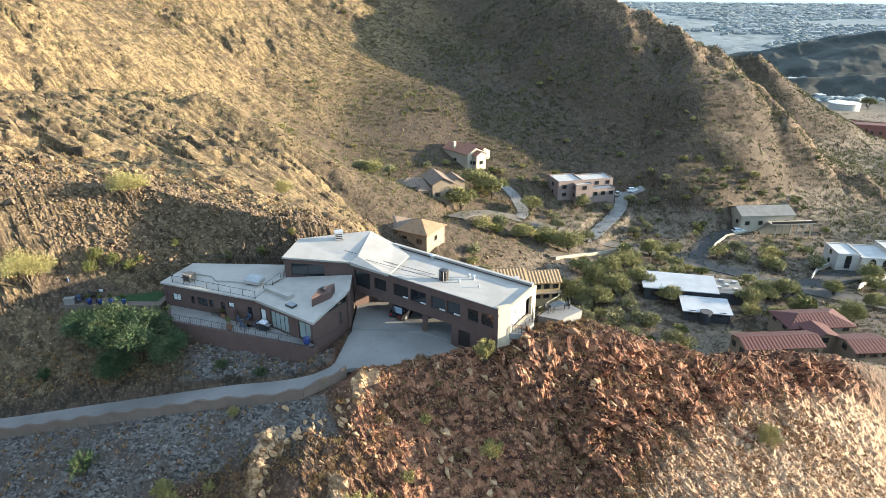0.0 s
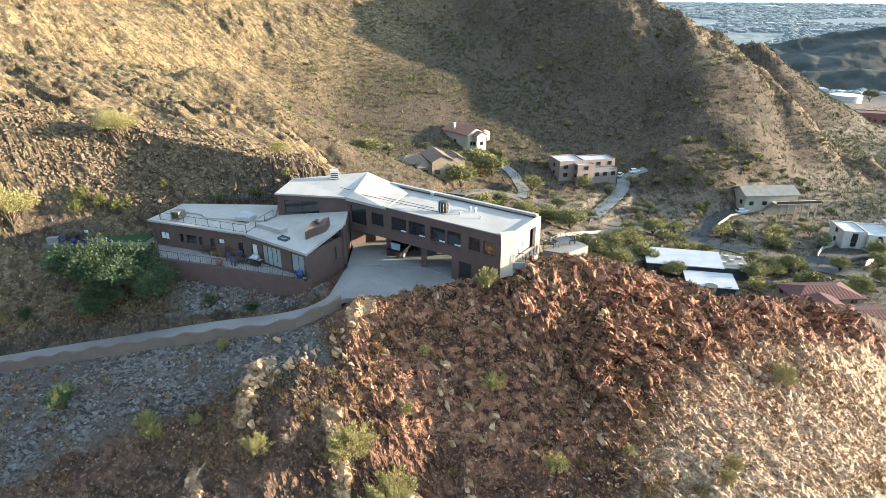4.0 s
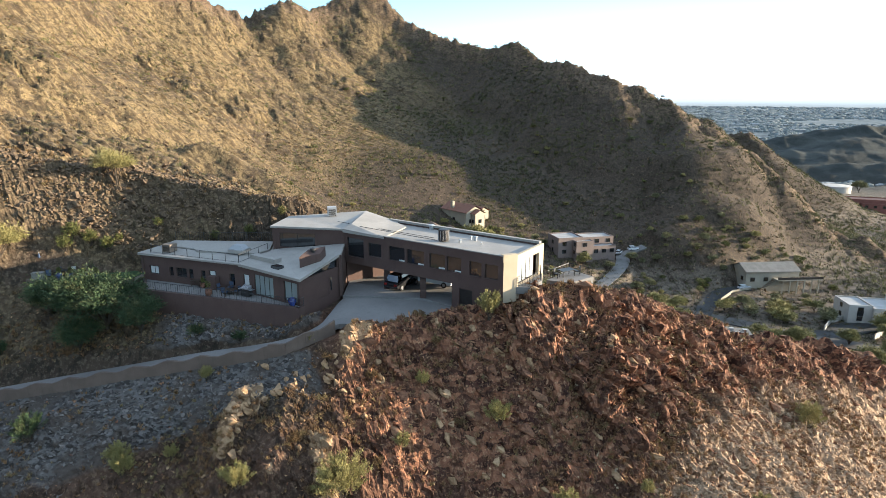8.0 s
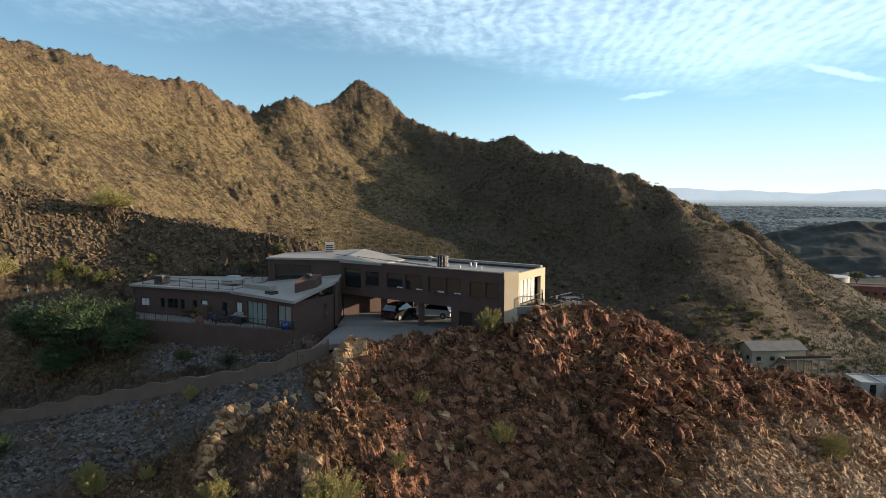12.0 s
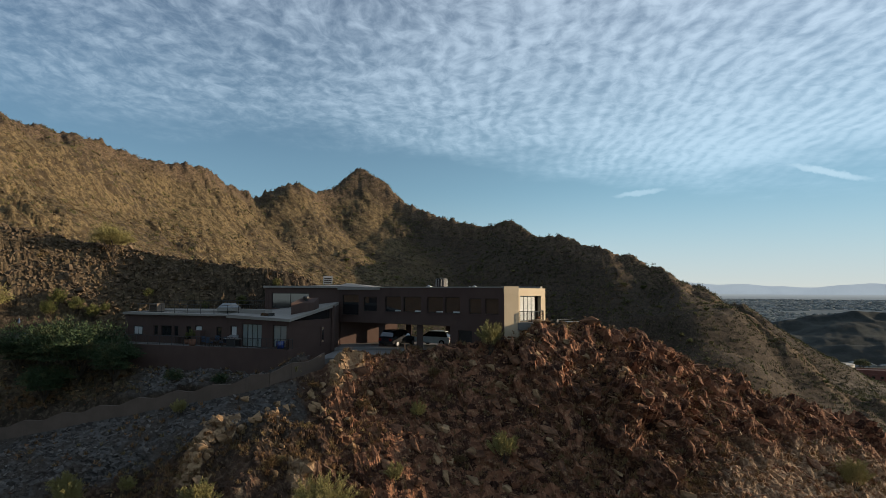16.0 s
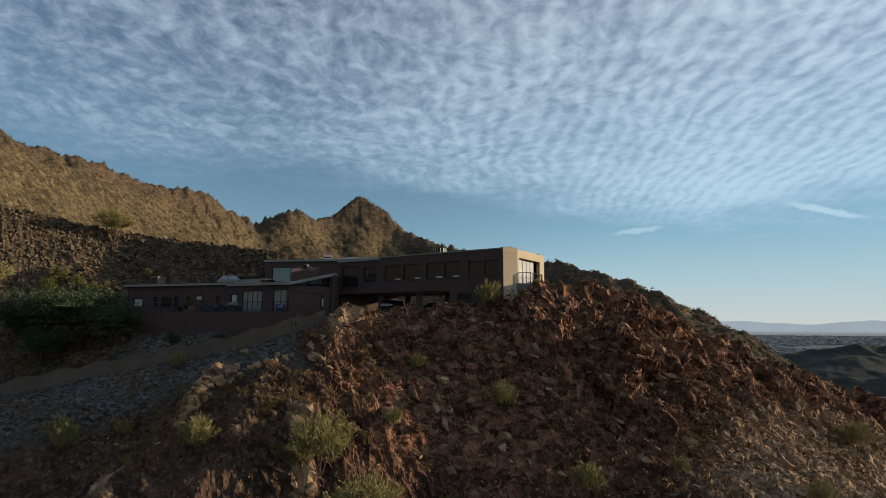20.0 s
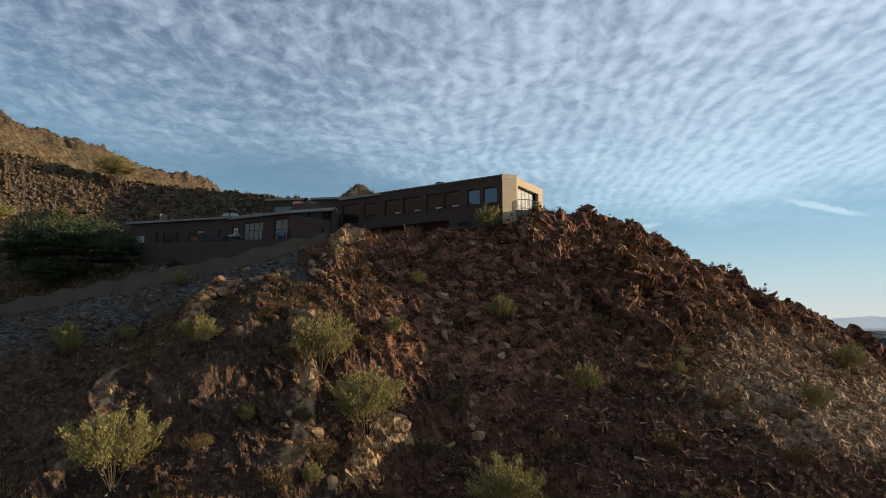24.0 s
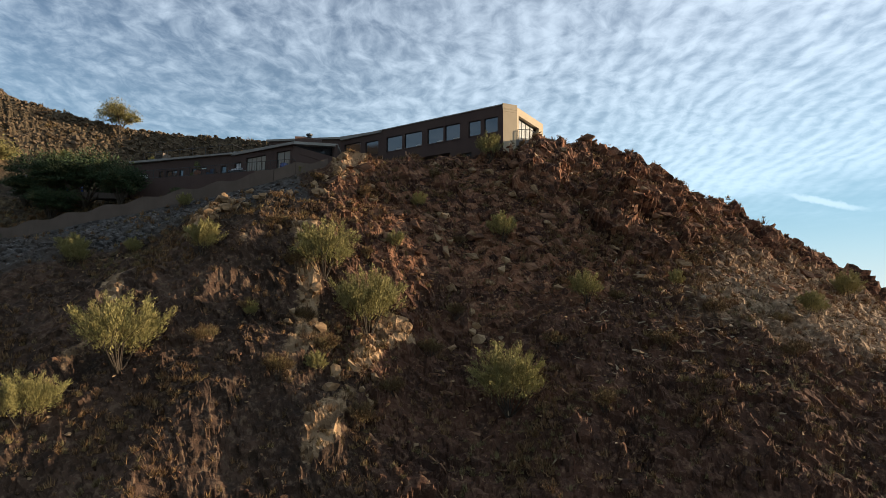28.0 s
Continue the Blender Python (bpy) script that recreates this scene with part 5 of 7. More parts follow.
block_mesh = [mesh_from("rock", *hull(220 + k, 10, (1.0, 0.85, 0.75)), 3) for k in range(10)]
for cx, cy, n, spread in ((-17.9, 49.9, 16, 1.1), (-8.9, 54.3, 8, 0.7), (-10.4, 52.6, 8, 0.9), (-12.8, 52.0, 7, 0.7), (-14.6, 51.6, 5, 0.9), (-6.0, 53.5, 4, 0.8), (-11.5, 48.0, 4, 1.2), (12.5, 57.4, 7, 1.3), (9.4, 57.0, 5, 0.9), (-17.8, 47.8, 8, 0.9), (-8.8, 42.6, 9, 1.4), (-5.2, 38.6, 8, 1.4), (-7.2, 50.8, 6, 0.9), (0.2, 52.4, 7, 1.0), (4.2, 49.0, 5, 0.9), (1.8, 46.0, 6, 1.2), (16.5, 55.5, 5, 1.4), (6.0, 55.0, 4, 1.0)):
    outcrop(n, rg, (cx - spread, cx + spread, cy - 1.3 * spread, cy + 1.3 * spread), (0.25, 0.78), lambda x, y, z, k, s, g: 1 + 0 * x, PALE_ROCK, "sunlit ochre ledge breaking out of the slope", "ochre ledges", block_mesh, 0.25)

# ---- plants ----
LEAF_OLIVE = foliage("olive_leaves", (0.044, 0.049, 0.014), (0.112, 0.112, 0.033))
LEAF_PALE = foliage("pale_creosote", (0.119, 0.102, 0.034), (0.255, 0.221, 0.083), dryness=0.3)
VALLEY_LEAF = foliage("sunlit_valley_leaves", (0.072, 0.071, 0.025), (0.208, 0.192, 0.076))
VALLEY_PALE = foliage("pale_valley_leaves", (0.072, 0.071, 0.034), (0.183, 0.174, 0.089))
LEAF_DARK = foliage("dark_leaves", (0.014, 0.027, 0.012), (0.040, 0.064, 0.025))
LEAF_DRY = foliage("dry_brush", (0.061, 0.036, 0.016), (0.156, 0.098, 0.044), dryness=0.3)
STRAW = foliage("straw_grass", (0.088, 0.063, 0.029), (0.193, 0.146, 0.071), dryness=0.3)
BARK = plain("grey_brown_bark", (0.039, 0.029, 0.020), (0.066, 0.051, 0.037), 4, 0.95, 30, 0.5)


def crown_mesh(seed, width, height, leaves, leaf, low, twiggy, lobes=7):
    """A crown of small leaves on many twigs that spring from several lobes, uneven, with gaps."""
    r = np.random.default_rng(seed)
    ang, rad = r.uniform(0, math.tau, lobes), np.sqrt(r.uniform(0.05, 1, lobes))
    cx, cy = np.cos(ang) * rad * width * 0.30, np.sin(ang) * rad * width * 0.30
    cz = low + (height - low) * r.uniform(0.35, 0.72, lobes)
    cr = width * r.uniform(0.19, 0.30, lobes)
    k = r.integers(0, lobes, leaves)
    d = r.normal(0, 1, (leaves, 3))
    d[:, 2] = np.abs(d[:, 2]) * twiggy + d[:, 2] * (1 - twiggy)
    d /= np.linalg.norm(d, axis=1)[:, None]
    spray = np.round(r.uniform(0, 46, leaves)) * 0.7
    reach = 0.35 + 0.65 * np.sqrt(r.uniform(0, 1, leaves))
    reach = reach * (0.8 + 0.35 * np.sin(d[:, 0] * 9 + spray) * np.cos(d[:, 1] * 8 + spray))
    p = np.stack([cx[k], cy[k], cz[k]], 1) + d * (cr[k] * reach)[:, None] * np.array([1, 1, (height - low) / width * 1.7])
    p[:, 2] = np.maximum(p[:, 2], low * 0.5 + 0.05)
    u = r.normal(0, 1, (leaves, 3)); u /= np.linalg.norm(u, axis=1)[:, None]
    along = d * 0.8 + r.normal(0, 0.45, (leaves, 3)); along /= np.linalg.norm(along, axis=1)[:, None]
    s = leaf * r.uniform(0.6, 1.5, leaves)[:, None]
    v = np.stack([p - u * s * 0.35, p + u * s * 0.35, p + along * s * 1.5], 1).reshape(-1, 3)
    return mesh_from("crown", v, np.arange(leaves * 3).reshape(-1, 3), 3), list(zip(cx, cy, cz))


def twig_crown(seed, width, height, leaves, leaf, twigs):
    """A crown of thin upright sprays that spring from the ground and fan out, each edged with small leaves."""
    r = np.random.default_rng(seed)
    a = r.uniform(0, math.tau, twigs)
    out = np.sqrt(r.uniform(0.02, 1, twigs))
    lobe = 0.75 + 0.25 * np.sin(a * 3 + seed) * np.cos(a * 5 + 2.0 * seed)
    end = np.stack([np.cos(a) * out * width / 2 * lobe, np.sin(a) * out * width / 2 * lobe,
                    height * (0.45 + 0.55 * np.sqrt(np.maximum(0, 1 - 0.75 * out ** 2))) * r.uniform(0.55, 1.05, twigs)], 1)
    start = end * np.array([0.25, 0.25, 0.12])
    k = r.integers(0, twigs, leaves)
    t = 0.22 + 0.78 * np.sqrt(r.uniform(0, 1, leaves))
    p = start[k] + (end - start)[k] * t[:, None]
    p[:, 2] += 0.10 * height * np.sin(t * math.pi) * r.uniform(0.4, 1, leaves)
    p += r.normal(0, 0.028 * width, (leaves, 3)) * (1.15 - 0.55 * t)[:, None]
    p[:, 2] = np.maximum(p[:, 2], 0.06)
    d = (end - start)[k]
    d /= np.linalg.norm(d, axis=1)[:, None]
    along = d * 0.9 + r.normal(0, 0.4, (leaves, 3)); along /= np.linalg.norm(along, axis=1)[:, None]
    u = r.normal(0, 1, (leaves, 3)); u /= np.linalg.norm(u, axis=1)[:, None]
    s = leaf * r.uniform(0.6, 1.5, leaves)[:, None]
    v = np.stack([p - u * s * 0.28, p + u * s * 0.28, p + along * s * 2.0], 1).reshape(-1, 3)
    return mesh_from("crown", v, np.arange(leaves * 3).reshape(-1, 3), 3), [tuple(e * 0.85) for e in end[:: max(1, twigs // 12)]]


def plant(name, label, category, seed, width, height, leaves, leaf, material, low=0.15, twiggy=0.6, trunk=0.06, stems=1, lobes=7):
    root = thing(name, (0, 0, -500), label, category)
    me, tips = twig_crown(seed, width, height, leaves, leaf, 90) if stems > 1 else crown_mesh(seed, width, height, leaves, leaf, low, twiggy, lobes)
    me.materials.append(material)
    crown = new("crown", me)
    crown.parent = root
    bm = bmesh.new()
    r = random.Random(seed)
    fork = (0, 0, low * 0.8)
    if stems == 1:
        bm_tube(bm, [(0, 0, -0.3), (0.03, 0.02, low * 0.4), fork], [trunk * 1.3, trunk, trunk * 0.9], 6)
    for n_tip, (cx, cy, cz) in enumerate(tips):
        if (stems > 1 and n_tip) or (stems == 1 and name in ("palo_verde", "mesquite_tree")):
            part("stem" if stems > 1 else "trunk" if n_tip == 0 else "limb", bm, BARK, root)
            bm = bmesh.new()
        a = fork if stems == 1 else (cx * 0.1, cy * 0.1, -0.2)
        m = (a[0] + (cx - a[0]) * 0.5 + r.uniform(-0.1, 0.1) * width, a[1] + (cy - a[1]) * 0.5, a[2] + (cz - a[2]) * 0.6)
        bm_tube(bm, [a, m, (cx, cy, cz)], [trunk * 0.8, trunk * 0.5, trunk * 0.15], 5)
    part("stem" if stems > 1 else "limb" if name in ("palo_verde", "mesquite_tree") else "trunk", bm, BARK, root)
    return root


def planted(ob, places, r, group=""):
    """Copies of a plant at (x, y, size), rooted in the ground; the pattern itself takes the first place."""
    for k, (x, y, s) in enumerate(places):
        m = pose(x, y, land_z(x, y) - 0.05, 0, 0, r.uniform(0, 360)) @ Matrix.Scale(s, 4)
        if k == 0:
            ob.matrix_world = m
        else:
            c = copy_thing(ob, pose(0, 0, 0))
            c.matrix_basis = m
            if group:
                c["group"] = group
    if group:
        ob["group"] = group


rp = random.Random(21)
big = [plant("palo_verde_bush", "broad airy yellow-green palo verde rooted in the rocky slope", "bush", 300 + k, 6.0, 4.2, 14000, 0.085, LEAF_PALE, 0.4, 0.8, 0.05, 2, 13) for k in range(2)]
planted(big[0], [(-18.8, 37.8, 1.1), (-4.8, 42.8, 1.1), (-22.2, 34.9, 0.75)], rp, "slope palo verdes")
planted(big[1], [(4.1, 38.3, 1.0), (-8.3, 45.1, 1.0), (38.0, 58.4, 0.7)], rp, "slope palo verdes")
creo = [plant("creosote_bush", "airy yellow-green creosote bush rooted in the rocky slope", "bush", 310 + k, 3.0, 2.5, 6000, 0.07, LEAF_PALE, 0.2, 0.8, 0.03, 2, 10) for k in range(2)]
planted(creo[0], [(5.1, 51.2, 1.05), (-22.3, 54.2, 0.62), (4.5, 57.0, 1.15), (-16.7, 44.4, 1.1), (-23.6, 48.4, 0.6), (-28.3, 48.3, 0.9), (-3.5, 49.0, 0.7), (26.5, 45.0, 0.8)], rp, "slope bushes")
planted(creo[1], [(10.6, 45.7, 1.0), (-27.5, 47.4, 1.0), (-1.9, 53.1, 0.62), (-12.6, 55.6, 0.5), (17.5, 46.6, 0.6), (28.0, 47.0, 0.8), (-7.5, 39.2, 0.6), (-12.2, 41.2, 0.5)], rp, "slope bushes")
dry = plant("dry_bush", "brown leafless dry bush on the slope", "bush", 340, 2.2, 1.3, 2600, 0.06, LEAF_DRY, 0.1, 0.6, 0.025, 2, 8)
planted(dry, [(-10.6, 53.4, 0.7), (-0.6, 55.4, 0.8), (-6.5, 52.6, 0.8), (1.6, 51.6, 0.7), (13.0, 46.4, 0.8), (-5.6, 47.6, 0.8), (20.5, 50.4, 0.7), (-12.5, 41.5, 0.9), (-9.0, 42.5, 0.9), (24.0, 44.5, 0.9), (-2.4, 57.6, 0.9), (-10.4, 44.6, 1.0), (-7.2, 40.6, 1.2), (-3.0, 39.4, 1.1), (-0.6, 43.4, 1.0), (-9.6, 38.2, 1.2), (-4.4, 36.6, 1.2), (1.2, 46.6, 0.9), (-12.4, 47.4, 0.9), (7.6, 42.2, 1.0), (14.4, 41.0, 1.1), (19.0, 43.6, 1.0), (-14.6, 39.6, 1.0), (9.4, 36.6, 1.1), (22.4, 40.2, 1.1)], rp, "dry bushes")
shade_bush = plant("desert_shrub", "dark dense shrub beside the drive", "bush", 350, 5.0, 3.2, 6500, 0.10, LEAF_DARK, 0.3, 0.5, 0.06, 2, 10)
planted(shade_bush, [(-37.4, 50.6, 0.8), (-25.5, 60.6, 0.45), (-20.6, 59.4, 0.4), (-48, 63, 0.5)], rp, "drive shrubs")
hedge = plant("mesquite_tree", "broad dark green mesquite beside the deck", "tree", 360, 8.0, 5.2, 16000, 0.14, LEAF_DARK, 0.6, 0.5, 0.14, 1, 12)
planted(hedge, [(-36.4, 63.8, 1.15), (-40.6, 65.2, 1.1), (-32.0, 62.2, 0.8), (-44.5, 66.8, 0.75), (-38.5, 61.8, 0.7)], rp, "mesquites beside the deck")
bluff_tree = plant("palo_verde", "bright yellow-green palo verde on the bluff", "tree", 370, 6.0, 5.0, 10000, 0.12, LEAF_PALE, 0.7, 0.6, 0.1, 1, 11)
planted(bluff_tree, [(-43.1, 82.2, 1.0), (-52.6, 71.4, 1.15), (-33.0, 122.0, 0.8)], rp, "palo verdes")
small = plant("desert_shrub", "grey-green shrub at the foot of the bluff", "bush", 380, 2.4, 1.8, 2200, 0.08, LEAF_OLIVE, 0.15, 0.6, 0.04, 2, 7)
planted(small, [(-29.0, 77.6, 0.8), (-24.6, 77.8, 0.9), (-20.6, 79.0, 0.8), (-36.5, 78.5, 0.8), (-46.5, 74.6, 1.2), (-41.0, 77.0, 0.7), (-60, 66, 0.9), (-46.0, 75.6, 1.3), (-44.0, 75.9, 1.2), (-42.0, 76.0, 1.1), (16.0, 68.0, 0.9), (21.0, 70.0, 1.0), (13.0, 70.5, 1.0)], rp, "bluff shrubs")

vt = [plant("valley_tree", "rounded green desert tree between the valley houses", "tree", 400 + k, 9.0, 6.5, 9000, 0.30, m, 1.0, 0.5, 0.16, 1, 11)
      for k, m in enumerate((VALLEY_LEAF, VALLEY_LEAF, VALLEY_LEAF, VALLEY_PALE))]
planted(vt[0], [(6.2, 202, 1.35), (18.2, 221, 1.4), (12.5, 226, 1.3), (45.1, 159, 0.9), (52, 176, 1.1), (87.9, 159.7, 0.9), (118, 168, 0.8), (108, 150, 0.8), (60, 170, 1.0)], rp, "valley trees")
planted(vt[1], [(25.7, 190, 0.8), (41.6, 190, 1.15), (32.4, 216, 0.9), (70.7, 195, 0.9), (102.6, 167, 0.85), (-25, 213, 0.9), (46, 172, 0.9), (58, 183, 0.9), (113, 152, 0.9), (135, 178, 0.9), (124, 158, 0.8)], rp, "valley trees")
planted(vt[2], [(52.0, 166, 1.0), (39.5, 163, 0.9), (53, 225, 0.7), (78, 196, 0.7), (96, 168, 0.7), (66, 162, 0.8), (92, 150, 0.8), (102, 142, 0.9), (131, 170, 0.8)], rp, "valley trees")
planted(vt[3], [(19.3, 193, 0.8), (32, 152, 0.9), (37, 147, 0.9), (59.3, 138, 0.8), (87, 234, 0.55), (101, 232, 0.6), (70, 212, 0.6), (63, 225, 0.5), (92, 264, 0.5), (-30, 215, 0.8), (75, 215, 0.6), (72, 229, 0.6), (102, 199, 0.7), (82, 228, 0.5), (-20, 221, 0.7), (374, 553, 1.6), (48, 140, 0.8), (40, 205, 0.7), (50, 200, 0.7), (26, 132, 0.9)], rp, "valley trees")

# wild bushes between the houses and on the shaded mountainside
bushes = [plant("wild_bush", "pale green desert bush on the valley slope", "bush", 430 + k, 5.0, 3.2, 1500, 0.30, m, 0.3, 0.5, 0.07, 1, 9)
          for k, m in enumerate((VALLEY_PALE, LEAF_PALE, VALLEY_LEAF, LEAF_OLIVE))]
wild_places = []
while len(wild_places) < 200:
    x, y = rp.uniform(8, 150), rp.uniform(128, 246)
    if abs(x) > 0.69 * y or min(np.hypot(l[:, 0] - x, l[:, 1] - y).min() - w * 0.75 for l, w in ROAD_LINES.values()) < 1.0:
        continue
    if any(abs(x - hx) < hw and abs(y - hy) < hd for hx, hy, hw, hd in ((11, 250, 14, 9), (-4, 207, 15, 9), (55, 234, 15, 9), (27, 178, 14, 9), (71, 163, 15, 14), (124, 220, 17, 9), (146, 190, 18, 11), (87, 136, 22, 14))):
        continue
    wild_places.append((x, y, rp.uniform(0.35, 1.15) * (1.25 if y < 200 else 0.8)))
while len(wild_places) < 298:
    y, x = rp.uniform(215, 400), rp.uniform(-60, 190)
    if abs(x) < 0.69 * y and land_z(x, y) > -36:
        wild_places.append((x, y, rp.uniform(0.3, 0.75)))
for k in range(4):
    planted(bushes[k], wild_places[k::4], rp, "wild bushes")


def tuft(seed, blades, spread, lean):
    r = np.random.default_rng(seed)
    a, t = r.uniform(0, math.tau, blades), r.uniform(0.05, 1, blades) * lean
    d = np.stack([np.cos(a) * np.sin(t), np.sin(a) * np.sin(t), np.cos(t)], 1)
    o = np.stack([r.normal(0, spread, blades), r.normal(0, spread, blades), np.zeros(blades)], 1)
    side = np.stack([-np.sin(a), np.cos(a), np.zeros(blades)], 1) * r.uniform(0.06, 0.16, blades)[:, None]
    h = r.uniform(0.5, 1.0, blades)[:, None]
    v = np.stack([o - side * 0.5, o + side * 0.5, o + d * h + side * 0.3], 1).reshape(-1, 3)
    return v, np.arange(blades * 3).reshape(-1, 3)


rs = np.random.default_rng(33)
DRY_NEAR = foliage("rust_brown_brush", (0.085, 0.045, 0.022), (0.235, 0.135, 0.064), dryness=0.3)
fine = [tuft(500 + k, 26, 0.18, 1.0) for k in range(4)]
p = spots(15000, rs, -56, 58, 24, 66, lambda x, y, z, k, s, g: (0.9 - 0.25 * k) * (1 - 0.8 * s) * (0.15 + step(-0.1, 0.6, fbm(x, y, 5, 2, 71))))
strewn("dry_scrub", fine, p, rs.uniform(0.18, 0.62, len(p)), rs, DRY_NEAR, "low brown dry scrub on the near slope", "scrub", 0.15)
p = spots(2600, rs, -56, 58, 26, 66, lambda x, y, z, k, s, g: (1 - 0.5 * k) * (1 - 0.9 * s) * step(0.0, 0.6, fbm(x, y, 7, 2, 75)))
strewn("straw_grass", fine, p, rs.uniform(0.2, 0.5, len(p)), rs, STRAW, "tufts of straw-coloured grass on the near slope", "grass", 0.15)
p = spots(2200, rs, -70, 60, 60, 110, lambda x, y, z, k, s, g: 0.5 + 0 * x)
strewn("bluff_scrub", fine, p, rs.uniform(0.25, 0.8, len(p)), rs, LEAF_DRY, "brown scrub round the house and on the bluff", "scrub", 0.15)


def far_spots(n, r, r0, r1, chance):
    out = np.zeros((0, 3))
    while len(out) < n:
        d, a = np.sqrt(r.uniform(r0 ** 2, r1 ** 2, n * 2)), np.radians(r.uniform(-42, 42, n * 2))
        x, y = d * np.sin(a), d * np.cos(a)
        z, rock, scree, grass = land(x, y)
        keep = r.uniform(0, 1, n * 2) < chance(x, y, z, grass)
        out = np.concatenate([out, np.stack([x, y, z], -1)[keep]])
    return out[:n]


coarse = [tuft(520 + k, 13, 0.30, 1.25) for k in range(5)]
p = far_spots(16000, rs, 96, 620, lambda x, y, z, g: (0.25 + 0.75 * step(-0.5, 0.7, fbm(x, y, 30, 3, 81))) * (0.35 + 0.65 * g))
strewn("hillside_scrub", coarse, p, rs.uniform(0.5, 1.25, len(p)) * np.clip(np.hypot(p[:, 0], p[:, 1]) / 260, 0.35, 1.15), rs, LEAF_DRY, "brown desert scrub dotted over the mountainsides", "scrub", 0.15)
p = far_spots(20000, rs, 96, 520, lambda x, y, z, g: (0.2 + 0.8 * step(-0.3, 0.6, fbm(x, y, 24, 3, 85))) * (1 - 0.72 * g))
strewn("hillside_brush", coarse, p, rs.uniform(0.5, 1.7, len(p)) * np.clip(np.hypot(p[:, 0], p[:, 1]) / 260, 0.35, 1.15), rs, LEAF_OLIVE, "olive brush dotted over the mountainsides", "scrub", 0.15)
SHRUB_DARK = foliage("dark_olive_shrub", (0.022, 0.024, 0.010), (0.062, 0.062, 0.026), dryness=0.1)
# thicker on the shaded flank, to darken it further
p = far_spots(30000, rs, 96, 540, lambda x, y, z, g: (0.25 + 0.75 * step(-0.4, 0.5, fbm(x, y, 18, 3, 87))) * (1 - 0.82 * g))
strewn("hillside_shrubs", coarse, p, rs.uniform(0.6, 1.6, len(p)) * np.clip(np.hypot(p[:, 0], p[:, 1]) / 260, 0.35, 1.15), rs, SHRUB_DARK, "dark olive shrubs dotted over the mountainsides", "scrub", 0.15)
p = far_spots(15000, rs, 96, 520, lambda x, y, z, g: g + 0.05)
strewn("hillside_grass", coarse, p, rs.uniform(0.4, 0.9, len(p)) * np.clip(np.hypot(p[:, 0], p[:, 1]) / 260, 0.35, 1.15), rs, STRAW, "straw grass on the sunny mountainside", "grass", 0.15)
p = far_spots(15000, rs, 96, 560, lambda x, y, z, g: 0.2 + 0.8 * step(-0.2, 0.6, fbm(x, y, 22, 3, 91)))
strewn("hillside_rocks", chips, p, rs.uniform(0.3, 1.1, len(p)), rs, BROWN_ROCK, "brown rocks cropping out of the mountainsides", "stones")

# ---- neighbouring houses ----
CREAM = plain("cream_stucco", (0.247, 0.217, 0.165), (0.292, 0.255, 0.195), 0.4, 0.92, 10, 0.2)
OCHRE_W = plain("ochre_stucco", (0.270, 0.200, 0.105), (0.320, 0.240, 0.130), 0.4, 0.92, 10, 0.2)
WHITE_W = plain("white_stucco", (0.330, 0.307, 0.270), (0.390, 0.360, 0.315), 0.4, 0.92, 10, 0.2)
TAN_W = plain("tan_stucco", (0.150, 0.116, 0.083), (0.180, 0.143, 0.105), 0.4, 0.92, 10, 0.2)
PINK_W = plain("dusty_pink_stucco", (0.150, 0.115, 0.100), (0.178, 0.136, 0.118), 0.4, 0.92, 10, 0.2)
DARK_W = plain("dark_grey_siding", (0.030, 0.032, 0.034), (0.045, 0.046, 0.050), 0.4, 0.85, 10, 0.2)
RED_W = plain("brick_red_stucco", (0.150, 0.056, 0.041), (0.188, 0.075, 0.056), 0.4, 0.92, 10, 0.2)
PALE_ROOF = plain("pale_flat_roof", (0.255, 0.248, 0.235), (0.319, 0.312, 0.299), 0.3, 0.8, 6, 0.15, stain=(0.191, 0.184, 0.178))
GREY_ROOF = plain("grey_shingle", (0.112, 0.105, 0.094), (0.150, 0.141, 0.128), 0.5, 0.95, 4, 0.5)
METAL_ROOF = plain("white_metal_roof", (0.230, 0.238, 0.246), (0.281, 0.289, 0.297), 0.3, 0.8, 6, 0.1, stain=(0.187, 0.191, 0.196))


def tile_material(name, a, b):
    g = Graph(name)
    c = g.mix(g.island(), a, b)
    c = g.mix(g.span(g.noise(g.coord("Object"), 0.6, 4, 0.7), 0.5, 0.7, 0, 0.5), c, tuple(0.55 * i for i in a))
    return g.done(c, 0.9, spec=0.2)


TILE_RED = tile_material("red_clay_tile", (0.150, 0.070, 0.048), (0.215, 0.110, 0.076))
TILE_TAN = tile_material("tan_clay_tile", (0.100, 0.075, 0.058), (0.150, 0.112, 0.086))
TILE_ORANGE = tile_material("orange_clay_tile", (0.165, 0.103, 0.060), (0.220, 0.143, 0.086))
TILE_RUST = tile_material("rust_roofing", (0.062, 0.026, 0.023), (0.092, 0.041, 0.036))
TILE_STRIPE = tile_material("ochre_clay_tile", (0.180, 0.116, 0.064), (0.255, 0.176, 0.101))


